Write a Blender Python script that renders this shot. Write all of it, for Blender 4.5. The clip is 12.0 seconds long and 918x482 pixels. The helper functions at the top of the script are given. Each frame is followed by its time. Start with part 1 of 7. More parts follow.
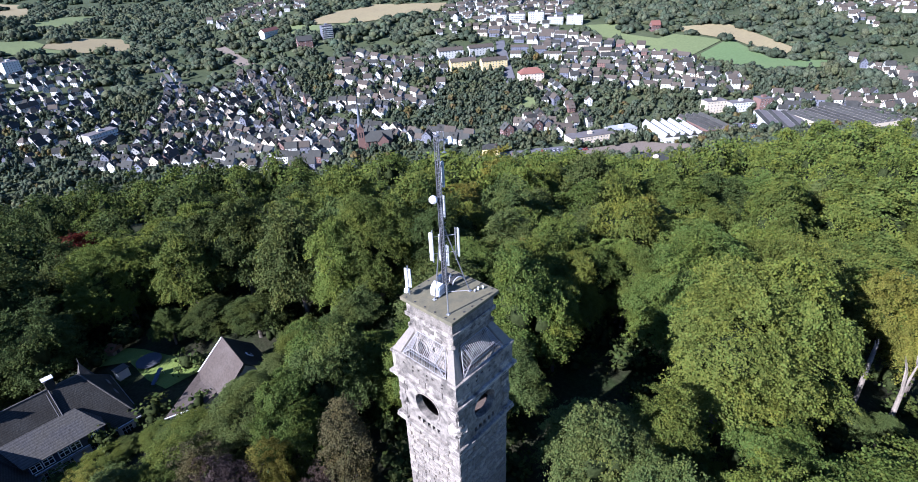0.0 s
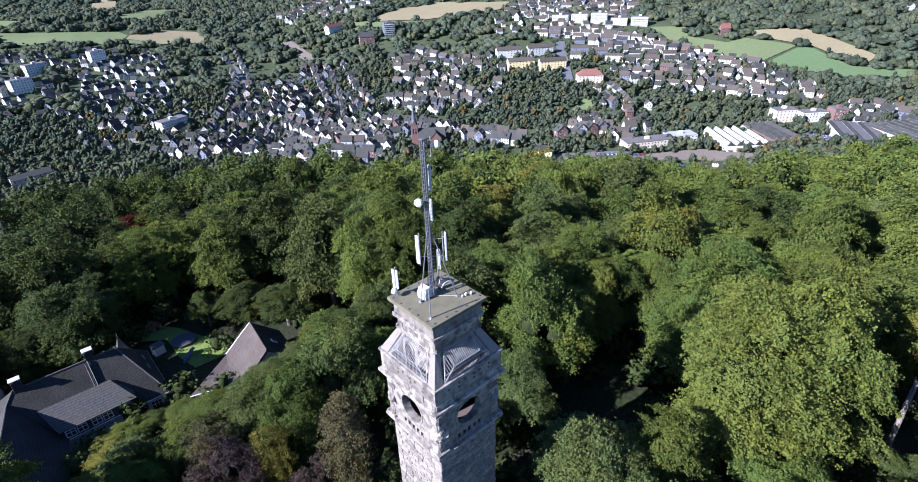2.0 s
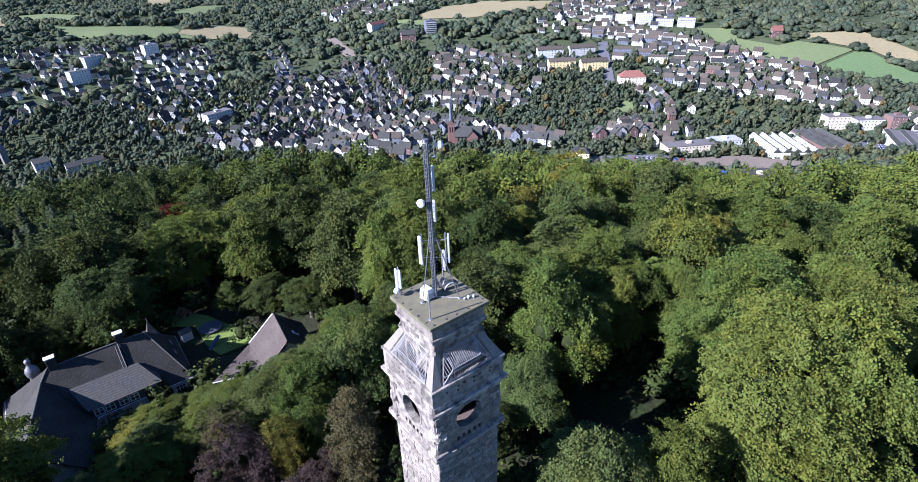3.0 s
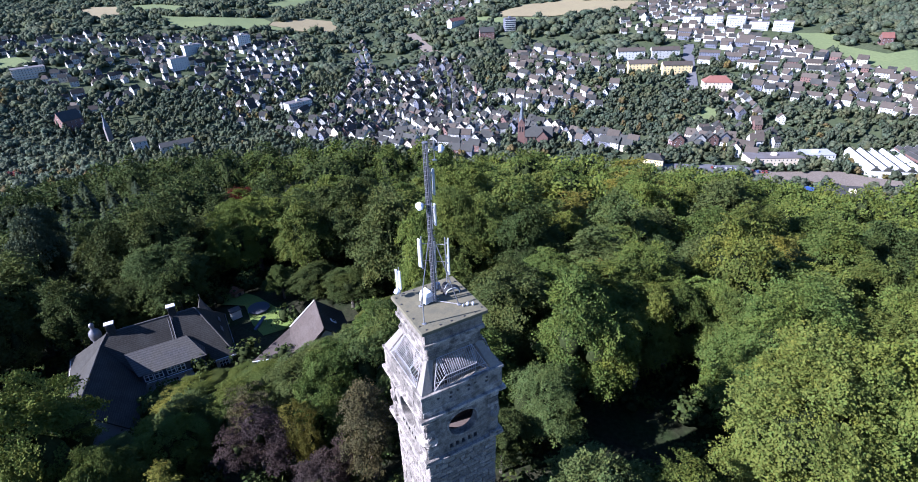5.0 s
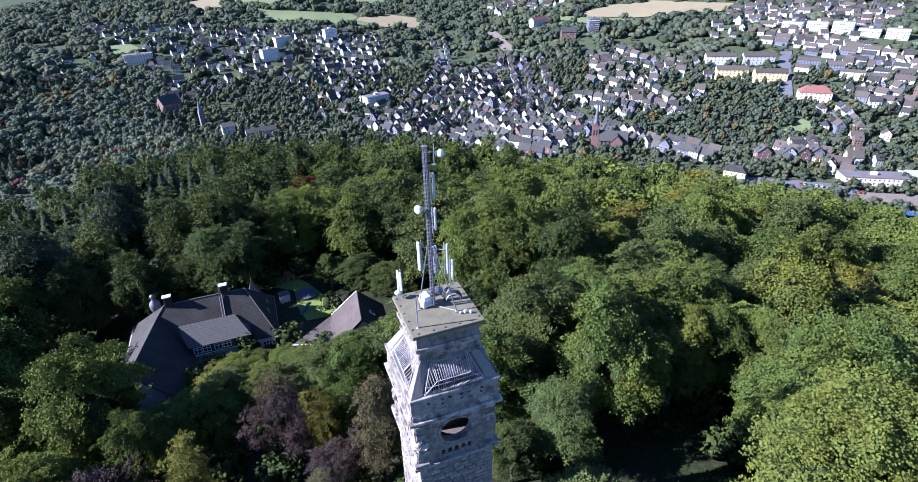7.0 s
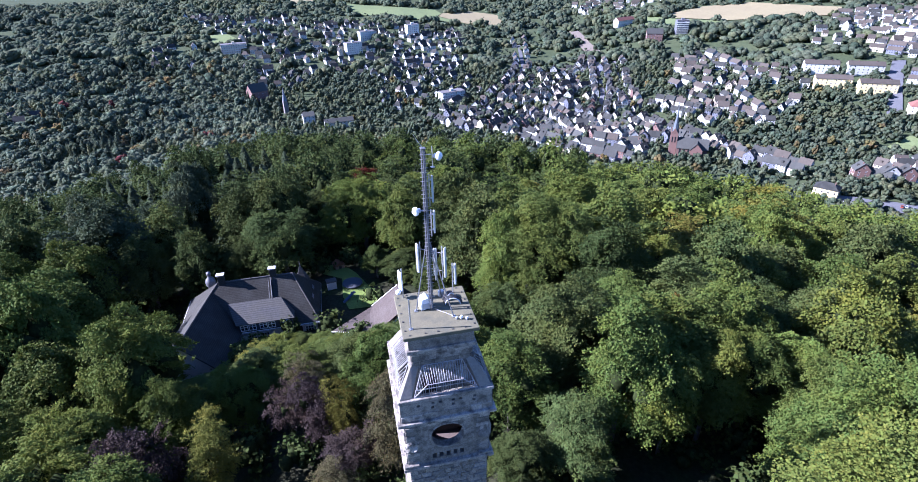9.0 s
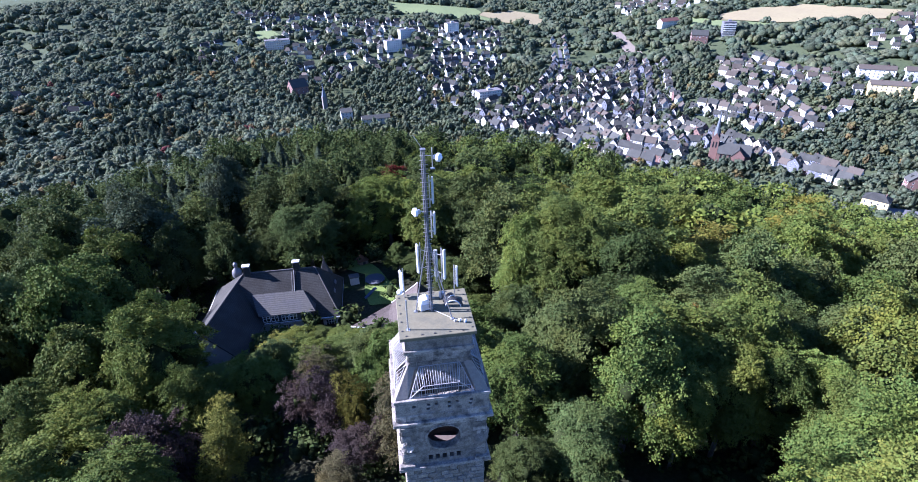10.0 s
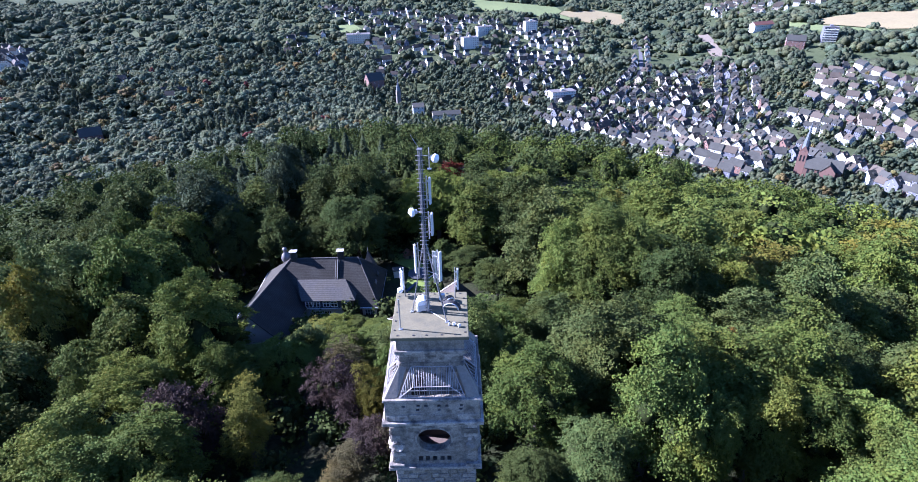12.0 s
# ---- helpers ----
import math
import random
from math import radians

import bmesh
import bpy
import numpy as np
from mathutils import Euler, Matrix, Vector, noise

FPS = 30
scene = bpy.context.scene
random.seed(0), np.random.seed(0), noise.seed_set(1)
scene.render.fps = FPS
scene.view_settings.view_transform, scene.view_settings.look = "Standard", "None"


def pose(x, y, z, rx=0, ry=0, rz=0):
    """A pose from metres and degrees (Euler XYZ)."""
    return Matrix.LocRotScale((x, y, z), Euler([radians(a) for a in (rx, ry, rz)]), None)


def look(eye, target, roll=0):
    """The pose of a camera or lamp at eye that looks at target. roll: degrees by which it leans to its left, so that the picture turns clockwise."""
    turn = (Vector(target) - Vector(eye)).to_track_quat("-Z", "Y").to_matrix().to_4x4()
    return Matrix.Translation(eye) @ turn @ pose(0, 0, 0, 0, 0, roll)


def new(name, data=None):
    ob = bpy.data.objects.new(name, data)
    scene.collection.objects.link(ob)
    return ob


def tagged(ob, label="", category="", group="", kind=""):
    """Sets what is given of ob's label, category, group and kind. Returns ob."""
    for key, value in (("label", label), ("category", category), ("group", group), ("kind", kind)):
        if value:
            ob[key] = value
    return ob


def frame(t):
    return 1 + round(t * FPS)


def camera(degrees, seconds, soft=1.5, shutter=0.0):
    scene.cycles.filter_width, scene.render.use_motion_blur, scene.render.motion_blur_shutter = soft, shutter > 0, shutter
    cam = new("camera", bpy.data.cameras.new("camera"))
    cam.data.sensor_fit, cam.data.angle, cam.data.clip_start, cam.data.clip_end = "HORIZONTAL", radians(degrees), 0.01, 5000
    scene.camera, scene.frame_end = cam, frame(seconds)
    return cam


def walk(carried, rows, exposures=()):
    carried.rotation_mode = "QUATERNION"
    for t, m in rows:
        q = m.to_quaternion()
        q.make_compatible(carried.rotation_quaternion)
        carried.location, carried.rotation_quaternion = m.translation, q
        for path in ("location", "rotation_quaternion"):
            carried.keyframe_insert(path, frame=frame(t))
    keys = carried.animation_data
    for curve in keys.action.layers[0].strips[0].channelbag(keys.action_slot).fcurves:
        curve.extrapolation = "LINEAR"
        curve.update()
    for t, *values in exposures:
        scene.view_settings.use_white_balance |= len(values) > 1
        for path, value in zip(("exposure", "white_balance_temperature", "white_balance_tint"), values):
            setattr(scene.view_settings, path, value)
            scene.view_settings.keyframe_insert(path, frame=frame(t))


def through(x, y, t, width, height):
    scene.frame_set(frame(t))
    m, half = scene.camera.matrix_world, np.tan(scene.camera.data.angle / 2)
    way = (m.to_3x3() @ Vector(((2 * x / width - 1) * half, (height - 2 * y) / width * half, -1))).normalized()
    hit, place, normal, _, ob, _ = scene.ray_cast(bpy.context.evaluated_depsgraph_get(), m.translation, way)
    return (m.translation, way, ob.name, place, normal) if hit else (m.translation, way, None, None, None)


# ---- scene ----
import collections
import itertools

# ---- the camera: a drone that circles the tower ----
cam = camera(80.8, 12.0, soft=0.9)
# seconds, eye, bearing, pitch, roll
PATH = [
    (0.0, (-22.562, -21.962, 49.736), 47.28, -29.16, -2.43),
    (0.5, (-21.755, -22.757, 49.799), 46.65, -29.15, -2.37),
    (1.0, (-20.954, -23.467, 49.823), 45.14, -29.12, -2.31),
    (1.5, (-20.124, -24.110, 49.820), 43.19, -29.09, -2.25),
    (2.0, (-19.252, -24.698, 49.802), 41.08, -29.07, -2.19),
    (2.5, (-18.338, -25.243, 49.780), 38.95, -29.06, -2.13),
    (3.0, (-17.386, -25.751, 49.761), 36.86, -29.06, -2.07),
    (3.5, (-16.404, -26.229, 49.751), 34.82, -29.06, -2.01),
    (4.0, (-15.399, -26.680, 49.752), 32.81, -29.07, -1.95),
    (4.5, (-14.377, -27.105, 49.764), 30.82, -29.06, -1.88),
    (5.0, (-13.340, -27.503, 49.784), 28.82, -29.06, -1.82),
    (5.5, (-12.289, -27.873, 49.809), 26.79, -29.05, -1.76),
    (6.0, (-11.225, -28.214, 49.836), 24.74, -29.03, -1.70),
    (6.5, (-10.147, -28.521, 49.861), 22.66, -29.02, -1.64),
    (7.0, (-9.055, -28.792, 49.881), 20.56, -29.02, -1.58),
    (7.5, (-7.951, -29.024, 49.896), 18.48, -29.02, -1.52),
    (8.0, (-6.842, -29.217, 49.906), 16.40, -29.03, -1.46),
    (8.5, (-5.733, -29.367, 49.914), 14.35, -29.05, -1.40),
    (9.0, (-4.635, -29.476, 49.922), 12.32, -29.07, -1.34),
    (9.5, (-3.555, -29.542, 49.934), 10.30, -29.09, -1.28),
    (10.0, (-2.500, -29.568, 49.951), 8.28, -29.10, -1.21),
    (10.5, (-1.465, -29.554, 49.971), 6.25, -29.11, -1.15),
    (11.0, (-0.435, -29.501, 49.984), 4.21, -29.11, -1.09),
    (11.5, (0.633, -29.410, 49.970), 2.20, -29.12, -1.02),
    (12.0, (1.812, -29.278, 49.891), 0.34, -29.19, -0.96),
]


def heading(eye, bearing, pitch):
    b, p = radians(bearing), radians(pitch)
    return Vector(eye) + 10 * Vector((math.sin(b) * math.cos(p), math.cos(b) * math.cos(p), math.sin(p)))


walk(cam, [(t, look(eye, heading(eye, bearing, pitch), roll)) for t, eye, bearing, pitch, roll in PATH],
     exposures=[(0.0, 1.42, 5250, 25), (6.0, 1.62, 5130, 28), (12.0, 2.08, 5000, 33)])

# ---- daylight: a clear autumn sky, one sun ----
SUN_FROM = Vector((-0.985, 0.17, 0.0)).normalized()   # level direction towards the sun
SUN_UP = radians(31)
world = bpy.data.worlds.new("world")
scene.world = world
world.use_nodes = True
sky = world.node_tree.nodes.new("ShaderNodeTexSky")
sky.sky_type, sky.sun_disc = "NISHITA", False
sky.sun_elevation = SUN_UP
sky.sun_rotation = math.atan2(SUN_FROM.x, SUN_FROM.y)
sky.air_density, sky.dust_density, sky.ozone_density = 1.0, 0.2, 7.5
background = world.node_tree.nodes["Background"]
background.inputs["Strength"].default_value = 0.058
world.node_tree.links.new(sky.outputs["Color"], background.inputs["Color"])
sun = new("sun", bpy.data.lights.new("sun", "SUN"))
sun.data.energy, sun.data.angle, sun.data.color = 5.0, radians(0.53), (1.0, 0.94, 0.845)
sun_way = Vector((SUN_FROM.x * math.cos(SUN_UP), SUN_FROM.y * math.cos(SUN_UP), math.sin(SUN_UP)))
sun.matrix_world = look(sun_way * 200, (0, 0, 0))

# ---- materials ----
def material(name, color, rough=0.8, metal=0.0, grain=0.0, grain_size=0.1, stain=0.0, stain_size=2.0, stain_color=(0.05, 0.05, 0.04),
             bump=0.0, courses=0.0, spread=0.0, space="Object", specular=0.5):
    """A plain surface with fine grain, larger stains and fine relief. spread: how much repeats differ from each other."""
    m = bpy.data.materials.new(name)
    m.use_nodes = True
    nodes, links = m.node_tree.nodes, m.node_tree.links
    shader = nodes["Principled BSDF"]
    shader.inputs["Roughness"].default_value = rough
    shader.inputs["Metallic"].default_value = metal
    shader.inputs["Specular IOR Level"].default_value = specular
    coord = nodes.new("ShaderNodeTexCoord")
    geometry = nodes.new("ShaderNodeNewGeometry")
    place = geometry.outputs["Position"] if space == "World" else coord.outputs["Object"]
    value = nodes.new("ShaderNodeRGB")
    value.outputs[0].default_value = (*color, 1)
    out = value.outputs[0]
    if spread:
        shift = nodes.new("ShaderNodeHueSaturation")
        span = nodes.new("ShaderNodeMapRange")
        span.inputs["To Min"].default_value, span.inputs["To Max"].default_value = 1 - spread, 1 + spread
        links.new(nodes.new("ShaderNodeObjectInfo").outputs["Random"], span.inputs["Value"])
        links.new(span.outputs[0], shift.inputs["Value"])
        links.new(out, shift.inputs["Color"])
        out = shift.outputs[0]
    if stain:
        noise_big = nodes.new("ShaderNodeTexNoise")
        noise_big.inputs["Scale"].default_value, noise_big.inputs["Detail"].default_value = 1 / stain_size, 5
        links.new(place, noise_big.inputs["Vector"])
        ramp = nodes.new("ShaderNodeMapRange")
        ramp.inputs["From Min"].default_value, ramp.inputs["From Max"].default_value = 0.42, 0.68
        ramp.inputs["To Max"].default_value = stain
        links.new(noise_big.outputs["Fac"], ramp.inputs["Value"])
        mix = nodes.new("ShaderNodeMix")
        mix.data_type = "RGBA"
        links.new(ramp.outputs[0], mix.inputs["Factor"])
        links.new(out, mix.inputs["A"])
        mix.inputs["B"].default_value = (*stain_color, 1)
        out = mix.outputs["Result"]
    if courses:
        bands = nodes.new("ShaderNodeTexWave")
        bands.bands_direction, bands.wave_profile = "Z", "SAW"
        bands.inputs["Scale"].default_value, bands.inputs["Distortion"].default_value = 0.314 / courses, 0.6
        links.new(geometry.outputs["Position"], bands.inputs["Vector"])
        span = nodes.new("ShaderNodeMapRange")
        span.inputs["To Min"].default_value, span.inputs["To Max"].default_value = 0.72, 1.22
        links.new(bands.outputs["Fac"], span.inputs["Value"])
        row = nodes.new("ShaderNodeHueSaturation")
        links.new(span.outputs[0], row.inputs["Value"])
        links.new(out, row.inputs["Color"])
        out = row.outputs[0]
    if grain or bump:
        noise_fine = nodes.new("ShaderNodeTexNoise")
        noise_fine.inputs["Scale"].default_value, noise_fine.inputs["Detail"].default_value = 1 / grain_size, 4
        links.new(place, noise_fine.inputs["Vector"])
        if grain:
            span = nodes.new("ShaderNodeMapRange")
            span.inputs["From Min"].default_value, span.inputs["From Max"].default_value = 0.25, 0.75
            span.inputs["To Min"].default_value, span.inputs["To Max"].default_value = 1 - grain, 1 + grain
            links.new(noise_fine.outputs["Fac"], span.inputs["Value"])
            shade = nodes.new("ShaderNodeHueSaturation")
            links.new(span.outputs[0], shade.inputs["Value"])
            links.new(out, shade.inputs["Color"])
            out = shade.outputs[0]
        if bump:
            relief = nodes.new("ShaderNodeBump")
            relief.inputs["Strength"].default_value, relief.inputs["Distance"].default_value = min(1, bump), grain_size * 0.5
            links.new(noise_fine.outputs["Fac"], relief.inputs["Height"])
            links.new(relief.outputs["Normal"], shader.inputs["Normal"])
    links.new(out, shader.inputs["Base Color"])
    return m


LEAF_COLOR = {}


def foliage(name, color, spread=0.16, hue=0.02, patch=5.0, through=0.18, tufts=0.0):
    """Leaves: a colour (None: the object's own), each leaf a little different, with yellower patches as large as a bough.
    tufts: size of the leaf tufts where the leaves themselves are too small to build."""
    m = bpy.data.materials.new(name)
    m.use_nodes = True
    nodes, links = m.node_tree.nodes, m.node_tree.links
    shader = nodes["Principled BSDF"]
    shader.inputs["Roughness"].default_value, shader.inputs["Specular IOR Level"].default_value = 0.75, 0.05
    geometry = nodes.new("ShaderNodeNewGeometry")
    if color is None:
        base = nodes.new("ShaderNodeObjectInfo").outputs["Color"]
    else:
        LEAF_COLOR[m] = color
        rgb = nodes.new("ShaderNodeRGB")
        rgb.outputs[0].default_value = (*color, 1)
        base = rgb.outputs[0]
    chance = geometry.outputs["Random Per Island"]
    each = nodes.new("ShaderNodeHueSaturation")
    for socket, low, high, times in (("Value", 1 - spread, 1 + spread, 1.0), ("Hue", 0.5 - hue, 0.5 + hue, 7.31)):
        fract = nodes.new("ShaderNodeMath")
        fract.operation, fract.inputs[1].default_value = "MULTIPLY", times
        links.new(chance, fract.inputs[0])
        wrap = nodes.new("ShaderNodeMath")
        wrap.operation = "FRACT"
        links.new(fract.outputs[0], wrap.inputs[0])
        span = nodes.new("ShaderNodeMapRange")
        span.inputs["To Min"].default_value, span.inputs["To Max"].default_value = low, high
        links.new(wrap.outputs[0], span.inputs["Value"])
        links.new(span.outputs[0], each.inputs[socket])
    links.new(base, each.inputs["Color"])
    patches = nodes.new("ShaderNodeTexNoise")
    patches.inputs["Scale"].default_value, patches.inputs["Detail"].default_value = 1 / patch, 3
    links.new(geometry.outputs["Position"], patches.inputs["Vector"])
    amount = nodes.new("ShaderNodeMapRange")
    amount.inputs["From Min"].default_value, amount.inputs["From Max"].default_value = 0.45, 0.70
    links.new(patches.outputs["Fac"], amount.inputs["Value"])
    yellowed = nodes.new("ShaderNodeMix")
    yellowed.data_type, yellowed.blend_type = "RGBA", "MULTIPLY"
    links.new(amount.outputs[0], yellowed.inputs["Factor"])
    links.new(each.outputs[0], yellowed.inputs["A"])
    yellowed.inputs["B"].default_value = (1.24, 1.10, 0.86, 1)
    tone = yellowed.outputs["Result"]
    if tufts:
        fine = nodes.new("ShaderNodeTexNoise")
        fine.inputs["Scale"].default_value, fine.inputs["Detail"].default_value = 1 / tufts, 3
        links.new(geometry.outputs["Position"], fine.inputs["Vector"])
        span = nodes.new("ShaderNodeMapRange")
        span.inputs["From Min"].default_value, span.inputs["From Max"].default_value = 0.3, 0.7
        span.inputs["To Min"].default_value, span.inputs["To Max"].default_value = 0.6, 1.35
        links.new(fine.outputs["Fac"], span.inputs["Value"])
        varied = nodes.new("ShaderNodeHueSaturation")
        links.new(span.outputs[0], varied.inputs["Value"])
        links.new(tone, varied.inputs["Color"])
        tone = varied.outputs[0]
        relief = nodes.new("ShaderNodeBump")
        relief.inputs["Strength"].default_value, relief.inputs["Distance"].default_value = 1.0, tufts * 0.9
        links.new(fine.outputs["Fac"], relief.inputs["Height"])
        links.new(relief.outputs["Normal"], shader.inputs["Normal"])
    links.new(tone, shader.inputs["Base Color"])
    glow = nodes.new("ShaderNodeBsdfTranslucent")
    links.new(tone, glow.inputs["Color"])
    both = nodes.new("ShaderNodeMixShader")
    both.inputs[0].default_value = through
    links.new(shader.outputs[0], both.inputs[1])
    links.new(glow.outputs[0], both.inputs[2])
    links.new(both.outputs[0], nodes["Material Output"].inputs["Surface"])
    return m


LEAF_OWN = foliage("leaves in the tree's own colour", None)
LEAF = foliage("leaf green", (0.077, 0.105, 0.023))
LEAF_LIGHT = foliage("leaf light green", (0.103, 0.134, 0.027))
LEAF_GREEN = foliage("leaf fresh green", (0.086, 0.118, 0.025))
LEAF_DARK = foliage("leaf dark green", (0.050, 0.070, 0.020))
LEAF_GREY = foliage("leaf grey green", (0.073, 0.098, 0.029))
LEAF_YELLOW = foliage("leaf yellowing", (0.126, 0.126, 0.024), hue=0.03)
LEAF_ORANGE = foliage("leaf orange", (0.20, 0.115, 0.025), hue=0.02)
LEAF_SPRUCE = foliage("spruce needles", (0.050, 0.068, 0.036))
LEAF_RED = foliage("leaf red", (0.12, 0.030, 0.018), hue=0.015)
LEAF_COPPER = foliage("leaf copper", (0.054, 0.041, 0.037), hue=0.02)
LEAF_BROWN = foliage("leaf browning", (0.076, 0.068, 0.031), hue=0.02)
# next three: leaf colour paled and greyed to stand in for distance haze
LEAF_FAR_HAZED = foliage("hazed far leaf green", (0.118, 0.145, 0.090), through=0.45, spread=0.25, hue=0.035, patch=30, tufts=1.6)
LEAF_FAR_DARK_HAZED = foliage("hazed far leaf dark green", (0.085, 0.110, 0.070), through=0.45, spread=0.25, hue=0.035, patch=30, tufts=1.6)
LEAF_VALLEY_HAZED = foliage("hazed valley leaf green", (0.140, 0.172, 0.112), through=0.45, spread=0.25, hue=0.035, patch=30, tufts=1.8)
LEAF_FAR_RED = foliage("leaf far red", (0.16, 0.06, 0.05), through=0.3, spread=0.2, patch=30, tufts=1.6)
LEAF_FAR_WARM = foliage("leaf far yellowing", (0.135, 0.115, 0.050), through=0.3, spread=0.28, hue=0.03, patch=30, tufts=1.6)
BARK = material("bark", (0.12, 0.10, 0.08), rough=0.95, grain=0.35, grain_size=0.06, stain=0.4, stain_size=0.7, bump=0.6)
BARK_PALE = material("pale bark", (0.27, 0.235, 0.19), rough=0.9, grain=0.25, grain_size=0.08, stain=0.5, stain_size=0.8, stain_color=(0.12, 0.10, 0.08), bump=0.5)
# dark colour that stands for the shade deep inside a crown
SHADE = material("crown inside dark as shade", (0.030, 0.039, 0.014), rough=1.0, grain=0.4, grain_size=0.4, specular=0.0)
SOIL = material("woodland soil", (0.036, 0.036, 0.020), rough=1.0, grain=0.4, grain_size=0.5, stain=0.8, stain_size=5, stain_color=(0.026, 0.042, 0.013), bump=0.5, space="World", specular=0.1)
ROUGH_GRASS = material("rough grass and gardens", (0.060, 0.076, 0.036), rough=1.0, grain=0.25, grain_size=3, stain=0.6, stain_size=25, stain_color=(0.085, 0.10, 0.05), space="World", specular=0.1)
LAWN = material("lawn", (0.150, 0.205, 0.050), rough=0.95, grain=0.25, grain_size=0.25, stain=0.5, stain_size=3, stain_color=(0.17, 0.2, 0.05), bump=0.3, space="World", specular=0.1)
MEADOW = material("meadow", (0.140, 0.172, 0.074), rough=1.0, grain=0.12, grain_size=3, stain=0.5, stain_size=60, stain_color=(0.18, 0.21, 0.085), space="World", specular=0.1)
MEADOW_BRIGHT = material("bright meadow", (0.115, 0.170, 0.070), rough=1.0, grain=0.10, grain_size=3, stain=0.4, stain_size=45, stain_color=(0.14, 0.18, 0.08), space="World", specular=0.1)
STUBBLE = material("stubble field", (0.255, 0.215, 0.118), rough=1.0, grain=0.10, grain_size=4, stain=0.5, stain_size=50, stain_color=(0.29, 0.252, 0.13), space="World", specular=0.1)
ASPHALT = material("asphalt", (0.11, 0.11, 0.115), rough=0.9, grain=0.2, grain_size=0.8, stain=0.4, stain_size=8, stain_color=(0.16, 0.16, 0.16), space="World")
BALLAST = material("railway ballast", (0.17, 0.14, 0.105), rough=1.0, grain=0.3, grain_size=1.0, stain=0.5, stain_size=12, stain_color=(0.16, 0.13, 0.1), space="World")
STONE = material("pale sandstone", (0.300, 0.268, 0.222), rough=0.9, grain=0.32, grain_size=0.11, stain=0.90, stain_size=0.60, stain_color=(0.085, 0.078, 0.068), bump=0.9, spread=0.4, space="World", specular=0.12)
STONE_ROUGH = material("rough sandstone", (0.275, 0.243, 0.198), rough=0.95, grain=0.40, grain_size=0.14, stain=0.7, stain_size=0.4, stain_color=(0.17, 0.155, 0.135), bump=1.0, spread=0.32, space="World", specular=0.12)
STONE_DARK = material("weathered stone", (0.15, 0.14, 0.128), rough=0.95, grain=0.25, grain_size=0.10, stain=0.6, stain_size=0.9, stain_color=(0.15, 0.14, 0.12), bump=0.6, spread=0.1, space="World")
MORTAR = material("mortar", (0.225, 0.205, 0.175), rough=1.0, grain=0.2, grain_size=0.1, stain=0.5, stain_size=0.8, bump=0.4, space="World")
STONE_SMOOTH = material("dressed pale stone", (0.225, 0.20, 0.165), rough=0.85, grain=0.15, grain_size=0.15, stain=0.45, stain_size=0.7, stain_color=(0.17, 0.155, 0.13), bump=0.3, space="World")
STONE_FLOOR = material("dusty floor", (0.12, 0.09, 0.075), rough=0.9, grain=0.2, grain_size=0.2, stain=0.4, stain_size=0.8, stain_color=(0.10, 0.075, 0.06))
ROOFING = material("roof slab screed", (0.150, 0.134, 0.078), rough=0.9, grain=0.12, grain_size=0.12, stain=0.75, stain_size=0.9, stain_color=(0.095, 0.092, 0.062), bump=0.4)
STEEL = material("galvanised steel", (0.45, 0.46, 0.47), rough=0.45, metal=0.75, grain=0.12, grain_size=0.2, stain=0.2, stain_size=0.6)
MAST_STEEL = material("dull mast steel", (0.15, 0.155, 0.165), rough=0.55, metal=0.3, grain=0.15, grain_size=0.2, stain=0.3, stain_size=0.6, stain_color=(0.14, 0.14, 0.15))
BAR = material("painted bars", (0.33, 0.32, 0.31), rough=0.5, grain=0.1, grain_size=0.1, stain=0.25, stain_size=0.8, stain_color=(0.3, 0.27, 0.24))
WHITE = material("white plastic", (0.80, 0.81, 0.82), rough=0.4, grain=0.05, grain_size=0.3, stain=0.15, stain_size=0.5, stain_color=(0.5, 0.5, 0.48))
RADOME = material("weathered pale radome plastic", (0.56, 0.565, 0.55), rough=0.5, grain=0.05, grain_size=0.3, stain=0.3, stain_size=0.5, stain_color=(0.40, 0.40, 0.38))
PANEL_GREY = material("pale grey plastic", (0.42, 0.44, 0.46), rough=0.4, grain=0.05, grain_size=0.3, stain=0.2, stain_size=0.5, stain_color=(0.45, 0.45, 0.43))
CABLE = material("cable", (0.03, 0.03, 0.032), rough=0.6)
SLATE = material("slate", (0.051, 0.0485, 0.041), rough=0.7, grain=0.25, grain_size=0.25, stain=0.5, stain_size=2.5, stain_color=(0.071, 0.071, 0.064), spread=0.2, bump=0.3, courses=0.22, specular=0.12)
SLATE_PALE = material("pale slate", (0.091, 0.087, 0.076), rough=0.6, grain=0.2, grain_size=0.3, stain=0.5, stain_size=2, stain_color=(0.08, 0.08, 0.085), bump=0.3, courses=0.22, specular=0.12)
TILE_BROWN = material("brown roof tile", (0.086, 0.070, 0.058), rough=0.85, grain=0.2, grain_size=0.3, stain=0.5, stain_size=2, stain_color=(0.115, 0.098, 0.084), bump=0.3, specular=0.12)
RENDER = material("pale plaster", (0.60, 0.58, 0.55), rough=0.9, grain=0.06, grain_size=0.3, stain=0.3, stain_size=1.8, stain_color=(0.5, 0.47, 0.42), bump=0.15)
TIMBER = material("dark timber", (0.05, 0.038, 0.03), rough=0.8, grain=0.3, grain_size=0.1, bump=0.3)
